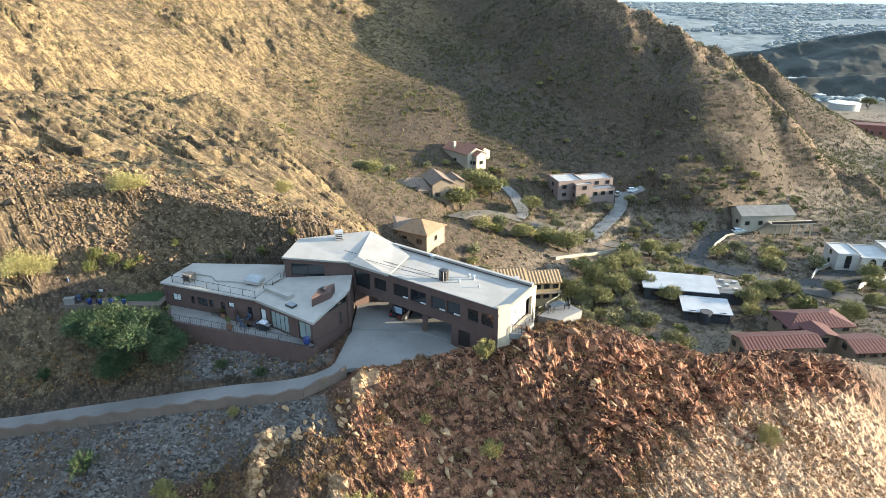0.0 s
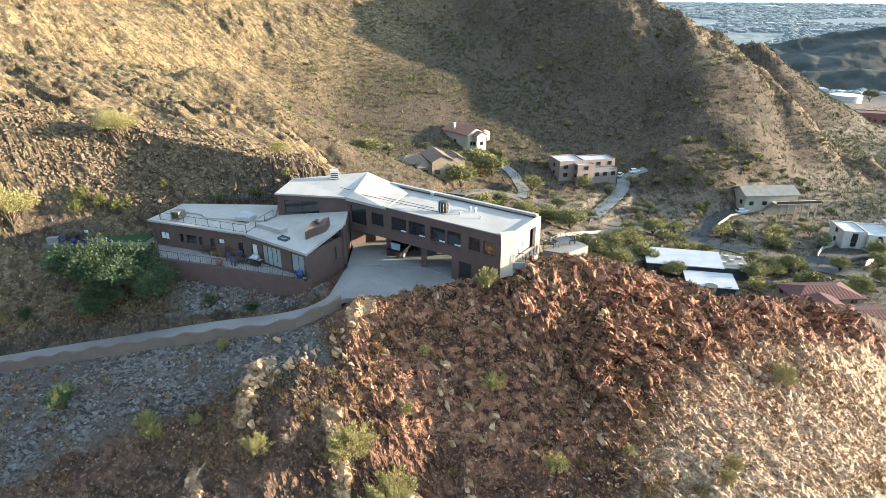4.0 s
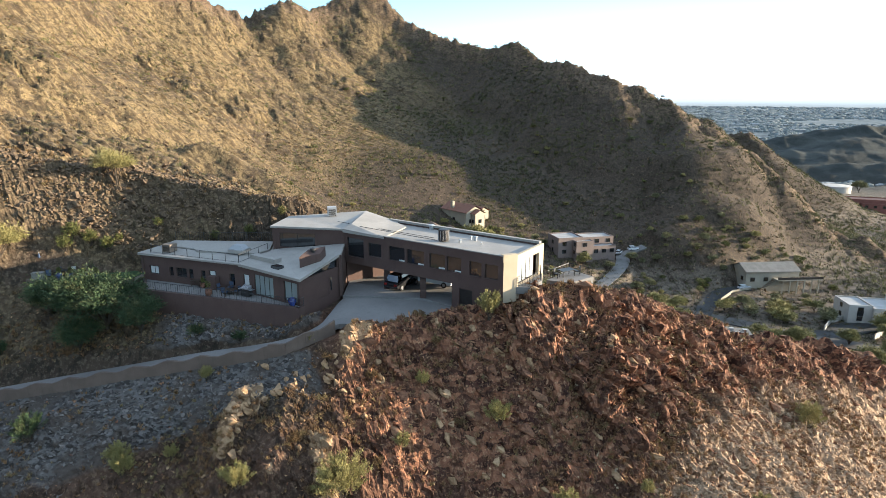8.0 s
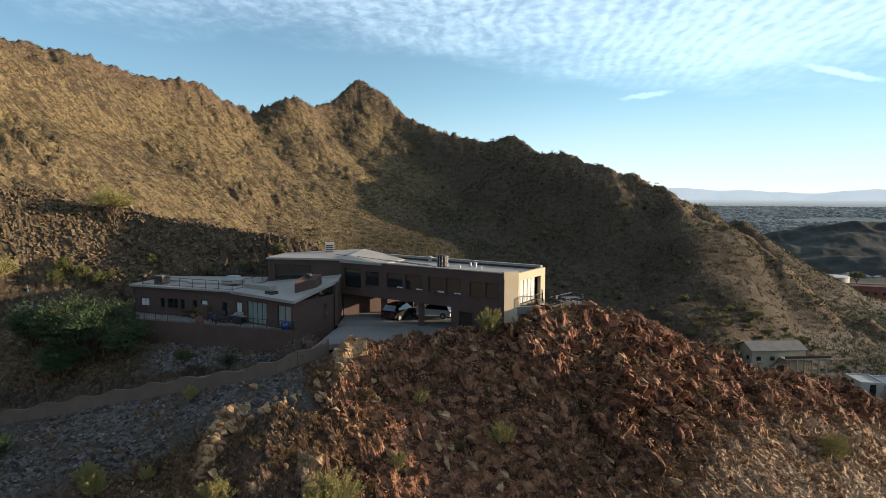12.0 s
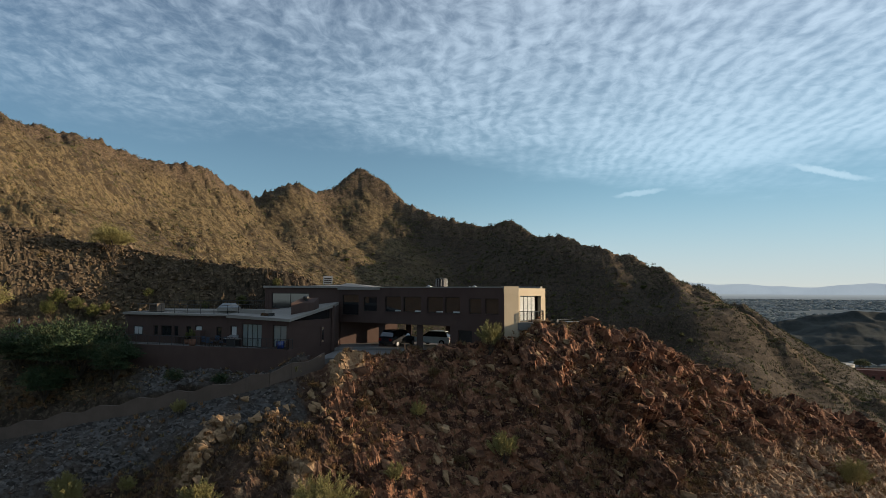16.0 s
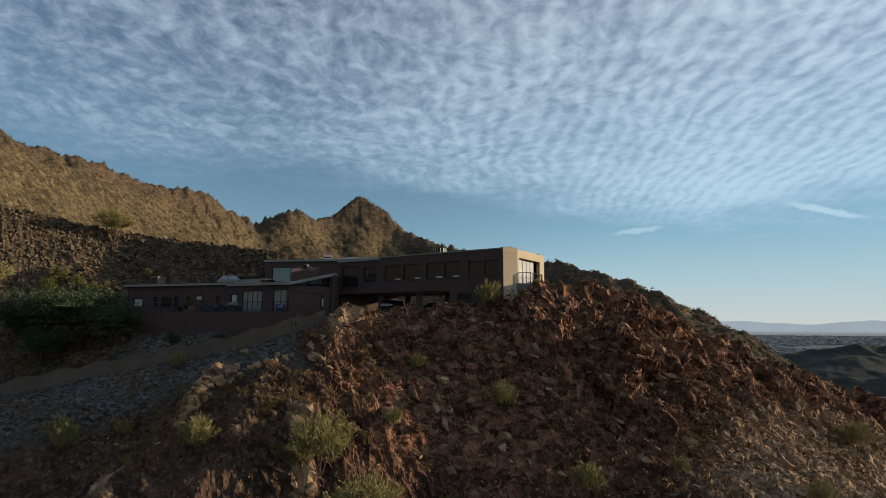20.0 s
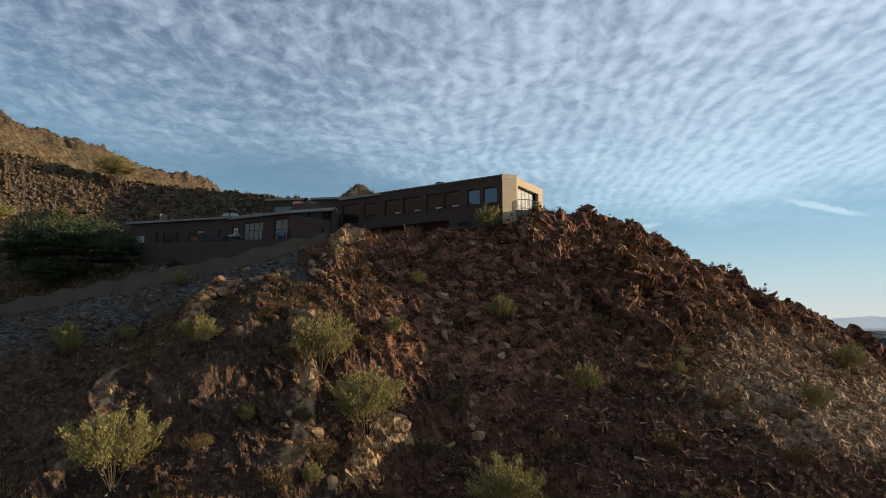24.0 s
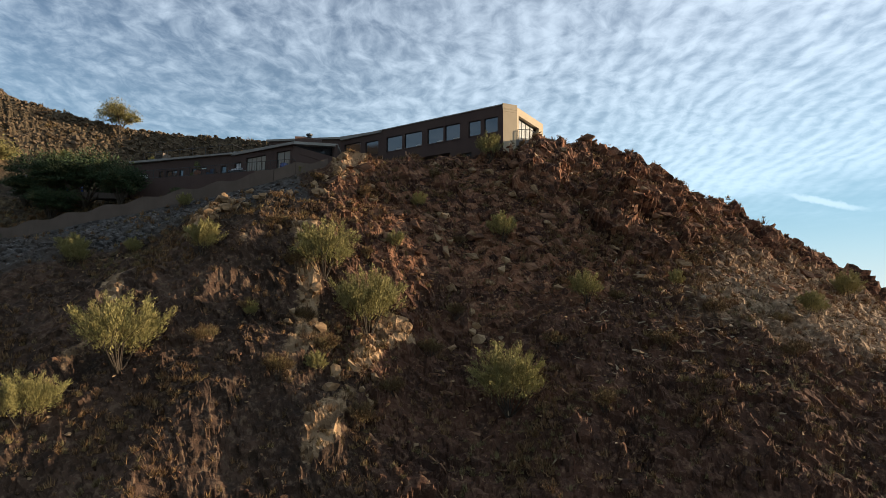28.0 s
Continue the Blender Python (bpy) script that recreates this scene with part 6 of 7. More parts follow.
def pitched(root, x0, x1, y0, y1, z, rise, axis, mat, hip=False, over=0.5, rib=0.9):
    """A pitched roof: two or four slabs, each carrying raised tile courses down the slope."""
    x0, x1, y0, y1 = x0 - over, x1 + over, y0 - over, y1 + over
    if axis == "y":
        turn = lambda p: Vector((p[1], p[0], p[2]))
        a0, a1, b0, b1 = y0, y1, x0, x1
    else:
        turn = lambda p: Vector(p)
        a0, a1, b0, b1 = x0, x1, y0, y1
    mid, inset = (b0 + b1) / 2, (b1 - b0) / 2 if hip else 0.0
    inset = min(inset, (a1 - a0) / 2 - 0.2)
    quads = [[(a0, b0, z), (a1, b0, z), (a1 - inset, mid, z + rise), (a0 + inset, mid, z + rise)],
             [(a1, b1, z), (a0, b1, z), (a0 + inset, mid, z + rise), (a1 - inset, mid, z + rise)]]
    if hip:
        quads += [[(a1, b0, z), (a1, b1, z), (a1 - inset, mid, z + rise)], [(a0, b1, z), (a0, b0, z), (a0 + inset, mid, z + rise)]]
    slopes = []
    for qd in quads:
        bm = bmesh.new()
        pts = [turn(p) for p in qd]
        e0, e1 = pts[0], pts[1]
        L = (e1 - e0).length
        n = 2 * max(2, int(L / rib))
        rise_to = ((pts[3] + pts[2]) / 2 if len(pts) == 4 else pts[2]) - (e0 + e1) / 2
        lows, highs, under = [], [], []
        for k in range(n + 1):
            s = k / n
            if len(pts) == 4:
                f = 1.0 if inset < 0.01 else min(1.0, s * L / inset, (1 - s) * L / inset)
            else:
                f = 1.0 - abs(2 * s - 1)
            lo = e0.lerp(e1, s)
            crown_up = Vector((0, 0, (0.25 if mat is TILE_STRIPE else 0.19) if k % 2 else 0.14))
            lows.append(bm.verts.new(lo + crown_up))
            highs.append(bm.verts.new(lo + rise_to * max(f, 0.004) + crown_up))
            under.append(bm.verts.new(lo))
        for k in range(n):
            bm.faces.new((lows[k], lows[k + 1], highs[k + 1], highs[k]))
            bm.faces.new((under[k], under[k + 1], lows[k + 1], lows[k]))
        slopes.append(part("roof_slope", bm, mat, root))
    return slopes


def flat_roof(root, x0, x1, y0, y1, z, mat, wall, lip=0.45):
    bm = bmesh.new()
    bm_box(bm, x0 + 0.25, x1 - 0.25, y0 + 0.25, y1 - 0.25, z - 0.1, z + 0.05)
    part("roof", bm, mat, root)
    for a in ((x0, x1, y0, y0 + 0.25), (x0, x1, y1 - 0.25, y1), (x0, x0 + 0.25, y0 + 0.25, y1 - 0.25), (x1 - 0.25, x1, y0 + 0.25, y1 - 0.25)):
        bm = bmesh.new()
        bm_box(bm, *a, z, z + lip)
        part("parapet", bm, wall, root)


def pane_on(root, face, u, z, w, h, block, arch=False):
    """A window set in a face of a block: frame standing a little proud, pane in it."""
    x0, x1, y0, y1 = block
    def put(bm, a, b, lo, hi, out):
        if face == "-y":
            bm_box(bm, a, b, y0 - out, y0 + 0.03, lo, hi)
        elif face == "+x":
            bm_box(bm, x1 - 0.03, x1 + out, a, b, lo, hi)
        else:
            bm_box(bm, x0 - out, x0 + 0.03, a, b, lo, hi)
    bm = bmesh.new()
    for a, b, lo, hi in ((u - w / 2 - 0.1, u - w / 2, z - 0.1, z + h + 0.1), (u + w / 2, u + w / 2 + 0.1, z - 0.1, z + h + 0.1),
                         (u - w / 2, u + w / 2, z - 0.1, z), (u - w / 2, u + w / 2, z + h, z + h + 0.1)):
        put(bm, a, b, lo, hi, 0.09)
    ob = part("window", bm, FRAME_DARK, root)
    bm = bmesh.new()
    put(bm, u - w / 2, u + w / 2, z, z + h, 0.03)
    if arch and face == "-y":
        c = [bm.verts.new((u + math.cos(t) * w / 2, y0 - 0.035, z + h + 0.1 + math.sin(t) * w / 2)) for t in (math.pi * k / 10 for k in range(11))]
        bm.faces.new(c)
    part("pane", bm, WINDOW, ob)


def neighbour(name, label, at_xyz, turn, blocks, wall, group="valley houses"):
    """blocks: (x0, x1, y0, y1, z0, z1, roof, roof material, rise); windows are set along the faces that are seen."""
    root = thing(name, at_xyz, label, "house", group, turn=turn)
    for x0, x1, y0, y1, z0, z1, roof, rmat, rise, nwin in blocks:
        bm = bmesh.new()
        bm_box(bm, x0, x1, y0, y1, z0, z1)
        part("wall", bm, wall, root)
        if roof == "flat":
            flat_roof(root, x0, x1, y0, y1, z1, rmat, wall)
        elif roof == "shed":
            bm = bmesh.new()
            bm_prism(bm, [(x0 - 0.6, y0 - 0.6), (x1 + 0.6, y0 - 0.6), (x1 + 0.6, y1 + 0.6), (x0 - 0.6, y1 + 0.6)], [z1 + 0.01, z1 + 0.01, z1 + rise, z1 + rise],
                     [z1 + 0.25, z1 + 0.25, z1 + rise + 0.25, z1 + rise + 0.25])
            part("roof", bm, rmat, root)
        elif roof:
            pitched(root, x0, x1, y0, y1, z1, rise, roof[-1], rmat, roof.startswith("hip"))
            if roof.startswith("gable"):
                bm = bmesh.new()
                if roof[-1] == "x":
                    for xx in (x0, x1 - 0.2):
                        v = [bm.verts.new((xx + o, y, z)) for o in (0, 0.2) for y, z in ((y0, z1), (y1, z1), ((y0 + y1) / 2, z1 + rise * (y1 - y0) / (y1 - y0 + 1)))]
                        for f in ((0, 1, 2), (5, 4, 3), (0, 3, 4, 1), (1, 4, 5, 2), (2, 5, 3, 0)):
                            bm.faces.new([v[i] for i in f])
                        part("gable", bm, wall, root)
                        bm = bmesh.new()
                else:
                    for yy in (y0, y1 - 0.2):
                        v = [bm.verts.new((x, yy + o, z)) for o in (0, 0.2) for x, z in ((x0, z1), (x1, z1), ((x0 + x1) / 2, z1 + rise * (x1 - x0) / (x1 - x0 + 1)))]
                        for f in ((0, 1, 2), (5, 4, 3), (0, 3, 4, 1), (1, 4, 5, 2), (2, 5, 3, 0)):
                            bm.faces.new([v[i] for i in f])
                        part("gable", bm, wall, root)
                        bm = bmesh.new()
                bm.free()
        storeys = max(1, int((z1 - max(z0, 0)) / 2.8))
        for fl in range(storeys):
            for k in range(nwin):
                pane_on(root, "-y", x0 + (x1 - x0) * (k + 0.5) / nwin, max(z0, 0) + fl * 3.0 + 1.0, 1.5, 1.3, (x0, x1, y0, y1))
            for face in ("+x", "-x"):
                m = max(1, nwin // 2)
                for k in range(m):
                    pane_on(root, face, y0 + (y1 - y0) * (k + 0.5) / m, max(z0, 0) + fl * 3.0 + 1.0, 1.3, 1.3, (x0, x1, y0, y1))
    return root


def on_land(x, y, up=0.0):
    return (x, y, land_z(x, y) + up)


red_house = neighbour("valley_house", "cream two-storey house with red clay tile roofs", (10.5, 249.0, -28.4), 40,
          [(-6, 3, -6, 9, -4, 5.0, "gable_y", TILE_RED, 2.4, 2), (3, 8.5, -3.5, 7, -4, 4.2, "gable_y", TILE_RED, 1.6, 1), (-3.5, 1.5, -8.5, -5.9, -4, 4.6, "gable_y", TILE_RED, 1.5, 1)], CREAM)
bm = bmesh.new()
bm_box(bm, -5.4, -4.2, 3.0, 4.2, 5, 8.6)
part("chimney", bm, CREAM, red_house)
tan_house = neighbour("valley_house", "tan stucco house with brown tile hip roofs", (-2.0, 206.0, -28.2), 18,
          [(-14, -3, -2, 6, -4, 3.8, "hip_x", TILE_TAN, 2.2, 3), (-3.5, 4, -6, 6, -4, 5.0, "gable_y", TILE_TAN, 2.2, 2), (-8, -3, -5, -1.9, -4, 3.2, "hip_x", TILE_TAN, 1.4, 1), (4, 9, -3, 4, -4, 4.2, "gable_y", TILE_TAN, 1.8, 1)], TAN_W)
pink_house = neighbour("valley_house", "dusty pink flat-roofed desert house with parapets", (55.0, 234.0, -37.5), 14,
           [(-12, -2, -3, 7, -4, 6.5, "flat", PALE_ROOF, 0, 2), (-6, 1, -6, -2.9, -4, 5.6, "flat", PALE_ROOF, 0, 1), (-1.9, 12, -1, 7, -4, 5.8, "flat", PALE_ROOF, 0, 3), (1.1, 11, -5, -0.9, -4, 3.2, "flat", PALE_ROOF, 0, 3)], PINK_W)
orange_house = neighbour("valley_house", "small house with orange tile roofs behind the main house", (-9.0, 170.0, -30.2), -30,
            [(-12, -2, -4, 5, -6, 3.4, "hip_x", TILE_TAN, 2.0, 2), (-2, 8, -5, 5, -6, 3.8, "hip_x", TILE_ORANGE, 2.6, 2)], TAN_W)
stripe_house = neighbour("valley_house", "ochre two-storey house with ribbed tile roofs", (23.5, 163.0, -46.3), 8,
          [(-10, -0.5, -5, 6, -2, 6.6, "gable_x", TILE_STRIPE, 2.6, 3), (-0.5, 10, -3, 5, -2, 5.8, "gable_x", TILE_STRIPE, 2.0, 4)], OCHRE_W)
bm = bmesh.new()
bm_box(bm, -0.4, 10.3, -4.0, -3.03, 2.7, 3.0)
part("string_course", bm, TAN_W, stripe_house)
bm = bmesh.new()
bm_prism(bm, [(-6.2, -4.6), (-2.4, -4.6), (-2.4, -2.4), (-6.2, -2.4)], [7.05, 7.05, 8.15, 8.15], [7.2, 7.2, 8.3, 8.3])
part("solar_panel", bm, METAL_ROOF, stripe_house, "pale grey solar panel on the tiles")
flat_house = neighbour("valley_house", "dark modern house with a white folded metal roof", (71.0, 166.0, -47.0), -12,
             [(-11, 9, -4, 5, -1, 3.4, "shed", METAL_ROOF, 0.9, 4), (-1, 11, -14, -6, -2, 2.0, "shed", METAL_ROOF, 0.4, 3)], DARK_W)
white_house = neighbour("valley_house", "white house with a low grey gable roof and a deck", (124.0, 221.0, -44.6), 4,
            [(-14, 6, -4, 6, -3, 4.4, "gable_x", GREY_ROOF, 2.3, 4)], CREAM)
for k in range(6):
    bm = bmesh.new()
    bm_box(bm, -2 + 2.7 * k, -1.6 + 2.7 * k, -7.2, -6.8, -3, 2.0)
    part("deck_post", bm, CREAM, white_house)
bm = bmesh.new()
bm_box(bm, -4, 13, -7.4, -4.0, 1.9, 2.25)
part("deck", bm, CREAM, white_house)
bm = bmesh.new()
bm_box(bm, -4, 13, -7.4, -7.3, 2.3, 3.2)
part("deck_rail", bm, FRAME_DARK, white_house)
for k in range(9):
    bm = bmesh.new()
    bm_box(bm, -9.5 + 0.62 * k, -8.88 + 0.62 * k, -5.6, -4.05, -2.9 + 0.52 * k, -2.6 + 0.52 * k)
    part("step", bm, TAN_W, white_house)
bm = bmesh.new()
bm_box(bm, 9.1, 17, -2, 8, -1.5, 2.6)
part("side_wing", bm, DARK_W, flat_house)
bm = bmesh.new()
bm_box(bm, 9.0, 17.1, -2.1, 8.1, 2.604, 2.85)
part("roof_deck", bm, GREY_ROOF, flat_house)
for xx, yy in ((10.5, 1), (13, 3), (15, 0.5), (12, 6), (15.5, 5.5)):
    bm = bmesh.new()
    bm_box(bm, xx - 0.6, xx + 0.6, yy - 0.5, yy + 0.5, 2.854, 3.5)
    soften(bm, 0.1)
    part("roof_unit", bm, PALE_ROOF, flat_house)
span_house = neighbour("valley_house", "white mission-style house with flat roofs and arched windows", (144.0, 190.0, -48.6), -8,
           [(-14, -7, -5, 5, -2, 5.6, "flat", PALE_ROOF, 0, 1), (-7, 3, -6, 6, -2, 5.0, "flat", PALE_ROOF, 0, 2), (3, 14, -3, 8, -2, 6.0, "flat", PALE_ROOF, 0, 2), (3, 9, -6, -3, -2, 3.4, "shed", TILE_RED, 1.2, 2)], WHITE_W)
for k, u in enumerate((-10.5, -3.5, 0.5)):
    pane_on(span_house, "-y", u, 2.6, 1.7, 1.5, (-14 if k == 0 else -7, -7, -5 if k == 0 else -6, 5), True)
bm = bmesh.new()
bm_lathe(bm, [(1.5, -2), (1.5, 2.2), (1.7, 2.25), (1.7, 2.45)], 14, (4.6, -14.2, 0))
part("round_bay", bm, DARK_W, flat_house)
rust_house = neighbour("valley_house", "long low house with rust-red roofs round a court", (87.0, 134.0, -44.0), 4,
           [(-16, 3, -7, 0, -3, 3.0, "gable_x", TILE_RUST, 1.3, 5), (1, 18, 3, 12, -3, 2.2, "hip_x", TILE_RUST, 1.7, 4), (4, 10, -2, 4, -3, 2.6, "gable_y", TILE_RUST, 0.9, 1), (10, 19, -9, -1, -3, 2.2, "gable_x", TILE_RUST, 1.2, 3)], TAN_W)
far_red = neighbour("valley_house", "far brick-red flat-roofed house", (266.0, 382.0, land_z(266, 382) + 1.0), -20,
          [(-12, 12, -6, 6, -4, 5, "flat", TILE_RUST, 0, 4), (-6, 8, -10, -6, -4, 3, "flat", TILE_RUST, 0, 3)], RED_W)

bm = bmesh.new()
bm_lathe(bm, [(12.0, -3), (12.0, 4.6), (12.3, 4.6), (12.3, 5.0), (6, 5.5), (0.1, 5.7)], 36)
tank = part("water_tank", bm, WHITE_W, None)
tank.location = (343.0, 538.0, -58.5)
tagged(tank, "round pale water tank on the far slope", "tank")

POOL = plain("pool_water", (0.045, 0.203, 0.225), (0.060, 0.240, 0.262), 0.4, 0.08, 3, 0.1, spec=0.6)
pool = thing("swimming_pool", (104.0, 131.0, -45.0), "small turquoise swimming pool beside the rust-roofed house", "pool")
pool.location.z = land_z(104, 131) + 0.5
bm = bmesh.new()
bm_lathe(bm, [(4.6, -1.5), (4.6, 0.12), (3.7, 0.12), (3.7, 0.0)], 24)
part("coping", bm, CONCRETE, pool)
bm = bmesh.new()
bm_lathe(bm, [(3.7, -0.3), (3.7, 0.03)], 24)
part("water", bm, POOL, pool)


def ribbon(name, key, material, label, category):
    """A road laid along one of the graded lines."""
    line, width = ROAD_LINES[key]
    verts, faces = [], []
    for i, (x, y, z) in enumerate(line):
        a, b = line[max(i - 1, 0)], line[min(i + 1, len(line) - 1)]
        d = Vector((b[0] - a[0], b[1] - a[1])).normalized()
        sx, sy = d.y * width / 2, -d.x * width / 2
        verts += [(x + sx, y + sy, z - 0.5), (x + sx, y + sy, z + 0.14), (x, y, z + 0.18), (x - sx, y - sy, z + 0.14), (x - sx, y - sy, z - 0.5)]
        if i:
            o = (i - 1) * 5
            faces += [(o + k, o + 5 + k, o + 6 + k, o + 1 + k) for k in range(4)]
    me = mesh_from(name, verts, faces)
    me.materials.append(material)
    return tagged(new(name, me), label, category, kind="structure")


ribbon("road", "main", ASPHALT, "worn grey valley road between the houses", "road")
ribbon("road_2", "red", CONCRETE, "pale curved concrete drive to the red-roofed house", "driveway")
ribbon("road_3", "pink", CONCRETE, "pale concrete drive to the pink house", "driveway")
ribbon("road_4", "white", TARMAC, "dark tarmac drive to the white house", "driveway")
ribbon("road_5", "mission", TARMAC, "dark tarmac court of the mission-style house", "driveway")
ribbon("path", "track", TAN_ROAD, "tan track above the road", "path")


def low_wall(name, pts, height, material, label):
    root = thing(name, (*pts[0], land_z(*pts[0])), label, "wall", kind="structure")
    b = root.matrix_world.translation
    for p, q in zip(pts, pts[1:]):
        bm = bmesh.new()
        za, zb = land_z(*p), land_z(*q)
        bm_along(bm, p, q, 0, (Vector(q) - Vector(p)).length, -0.15, 0.15, min(za, zb) - 1.0, 0, za + height, zb + height)
        part("section", bm, material, root, away=tuple(b))


low_wall("garden_wall", [(36, 182), (42, 186), (50, 191), (61, 198)], 1.0, CREAM, "low pale garden wall along the track")
low_wall("court_wall", [(118, 180), (124, 187), (130, 190)], 1.6, WHITE_W, "white court wall of the mission-style house")
low_wall("court_wall", [(128, 172), (134, 177), (142, 180)], 2.0, WHITE_W, "white curving court wall beside the road")
low_wall("drive_wall", [(92.5, 198), (97.5, 206), (104, 212), (112, 215)], 1.0, CREAM, "pale retaining wall beside the tarmac drive")


# ---- cars ----
TYRE = plain("tyre_rubber", (0.009, 0.009, 0.009), (0.015, 0.015, 0.015), 3, 0.9, 30, 0.2)
RIM = plain("alloy_rim", (0.262, 0.262, 0.270), (0.315, 0.315, 0.323), 3, 0.35, 30, 0.05, metal=0.8)
PAINT_W = plain("white_car_paint", (0.465, 0.473, 0.480), (0.495, 0.503, 0.510), 2, 0.25, 40, 0.02, spec=0.6)
PAINT_B = plain("black_car_paint", (0.009, 0.009, 0.011), (0.013, 0.013, 0.015), 2, 0.2, 40, 0.02, spec=0.6)
LAMP_RED = plain("red_lamp_glass", (0.150, 0.007, 0.006), (0.188, 0.011, 0.007), 3, 0.2, 30, 0.02, spec=0.6)
LAMP_CLEAR = plain("clear_lamp_glass", (0.413, 0.420, 0.420), (0.450, 0.450, 0.450), 3, 0.15, 30, 0.02, spec=0.7)


def car(label, where, turn, paint, tall=1.0, group=""):
    root = thing("car", where, label, "car", group, turn=turn)
    bm = bmesh.new()
    prof = [(-2.25, 0.35), (2.25, 0.35), (2.32, 0.62), (2.2, 0.86), (1.15, 0.98 * tall), (-1.9, 1.02 * tall), (-2.28, 0.95), (-2.33, 0.6)]
    rings = [[bm.verts.new((x, y, z)) for x, z in prof] for y in (-0.9, 0.9)]
    bm.faces.new(rings[0]), bm.faces.new(rings[1][::-1])
    for i in range(len(prof)):
        j = (i + 1) % len(prof)
        bm.faces.new((rings[0][i], rings[1][i], rings[1][j], rings[0][j]))
    soften(bm, 0.07, 2)
    part("body", bm, paint, root, smooth=False)
    bm = bmesh.new()
    lo = [(1.2, 0.97 * tall), (-2.1, 1.0 * tall)]
    hi = [(0.35, 1.55 * tall), (-1.75, 1.55 * tall)]
    v = [bm.verts.new((x, y, z)) for y, s in ((-0.86, 1), (0.86, 1)) for x, z in (lo[0], lo[1])] + [bm.verts.new((x, y, z)) for y in (-0.68, 0.68) for x, z in (hi[0], hi[1])]
    for f in ((0, 1, 3, 2), (4, 6, 7, 5), (0, 4, 5, 1), (2, 3, 7, 6), (0, 2, 6, 4), (1, 5, 7, 3)):
        bm.faces.new([v[i] for i in f])
    soften(bm, 0.05, 2)
    part("cabin_glass", bm, WINDOW, root)
    bm = bmesh.new()
    bm_box(bm, -1.7, 0.3, -0.67, 0.67, 1.53 * tall, 1.60 * tall)
    soften(bm, 0.03)
    part("roof_panel", bm, paint, root)
    for x, y in ((1.4, -0.86), (1.4, 0.86), (-1.4, -0.86), (-1.4, 0.86)):
        for nm, rad, wd, mt in (("wheel", 0.34, 0.11, TYRE),):
            bm = bmesh.new()
            bm_tube(bm, [(x, y - wd, 0.34), (x, y + wd, 0.34)], rad, 16)
            wheel = part(nm, bm, mt, root)
        bm = bmesh.new()
        bm_tube(bm, [(x, y - 0.125, 0.34), (x, y + 0.125, 0.34)], 0.2, 10)
        part("rim", bm, RIM, wheel)
    for y in (-0.68, 0.68):
        bm = bmesh.new()
        bm_box(bm, -2.345, -2.26, y - 0.16, y + 0.16, 0.68, 0.92)
        part("tail_lamp", bm, LAMP_RED, root)
        bm = bmesh.new()
        bm_box(bm, 2.2, 2.33, y - 0.18, y + 0.18, 0.62, 0.78)
        part("headlight", bm, LAMP_CLEAR, root)
    return root


car("black car parked in the carport", (-4.6, 68.6, 0.24), 58, PAINT_B, 1.12)
car("white car parked in the carport", (-0.6, 69.4, 0.24), 150, PAINT_W)
car("white car parked beside the pink house", (75.0, 235.6, land_z(75, 235.6) + 0.1), 8, PAINT_W, 1.1)
car("silver car parked beside the pink house", (69.5, 236.4, land_z(69.5, 236.4) + 0.1), 60, PAINT_W)
car("white car parked on the tarmac drive", (110.0, 216.0, land_z(110, 216.0) + 0.1), 5, PAINT_W)

# ---- railings ----


def railing(name, label, line, height, gap, bars, material=IRON, post=0.05):
    """A railing along (x, y, z) points: posts, top and bottom rail for each run, thin upright bars."""
    root = thing(name, line[0], label, "railing")
    b = tuple(line[0])
    for p, q in zip(line, line[1:]):
        p, q = Vector(p), Vector(q)
        n = max(1, round((q - p).length / gap))
        for k in range(n + 1):
            c = p.lerp(q, k / n)
            bm = bmesh.new()
            bm_box(bm, c.x - post / 2, c.x + post / 2, c.y - post / 2, c.y + post / 2, c.z, c.z + height)
            part("post", bm, material, root, away=b)
        for z, r in ((height, 0.028), (0.1, 0.02)):
            bm = bmesh.new()
            bm_tube(bm, [p + Vector((0, 0, z)), q + Vector((0, 0, z))], r, 6)
            part("rail", bm, material, root, away=b)
        if bars:
            m = int((q - p).length / bars)
            for k in range(1, m):
                c = p.lerp(q, k / m)
                bm = bmesh.new()
                bm_box(bm, c.x - 0.009, c.x + 0.009, c.y - 0.009, c.y + 0.009, c.z + 0.1, c.z + height)
                part("bar", bm, material, root, away=b)
    return root


railing("deck_railing", "black iron railing along the deck wall", [(-35.1, 70.4, 0.55), (-33.2, 66.35, 0.55), (-14.5, 60.15, 0.55), (-14.3, 60.9, 0.55)], 0.95, 1.55, 0.3)
railing("roof_railing", "thin black railing round the roof terrace", [(-34.3, 71.4, 3.7), (-34.0, 70.45, 3.7), (-22.4, 66.15, 3.64), (-20.6, 71.3, 3.7)], 0.95, 1.9, 0)
railing("rear_fence", "black iron fence behind the roof terrace", [(-33.4, 76.1, 3.6), (-20.8, 75.7, 3.6), (-19.6, 73.5, 3.6)], 1.35, 1.8, 0.25)
railing("balcony_railing", "black iron balcony railing at the end of the wing", [(6.9, 58.9, 3.3), (8.5, 58.6, 3.3), (10.0, 61.0, 3.3), (10.3, 63.2, 3.3)], 1.0, 1.1, 0.16)
bm = bmesh.new()
bm_prism(bm, [(6.4, 59.3), (7.3, 58.6), (8.6, 58.5), (10.2, 61.0), (10.6, 63.6), (9.4, 64.4)], 2.6, 3.28)
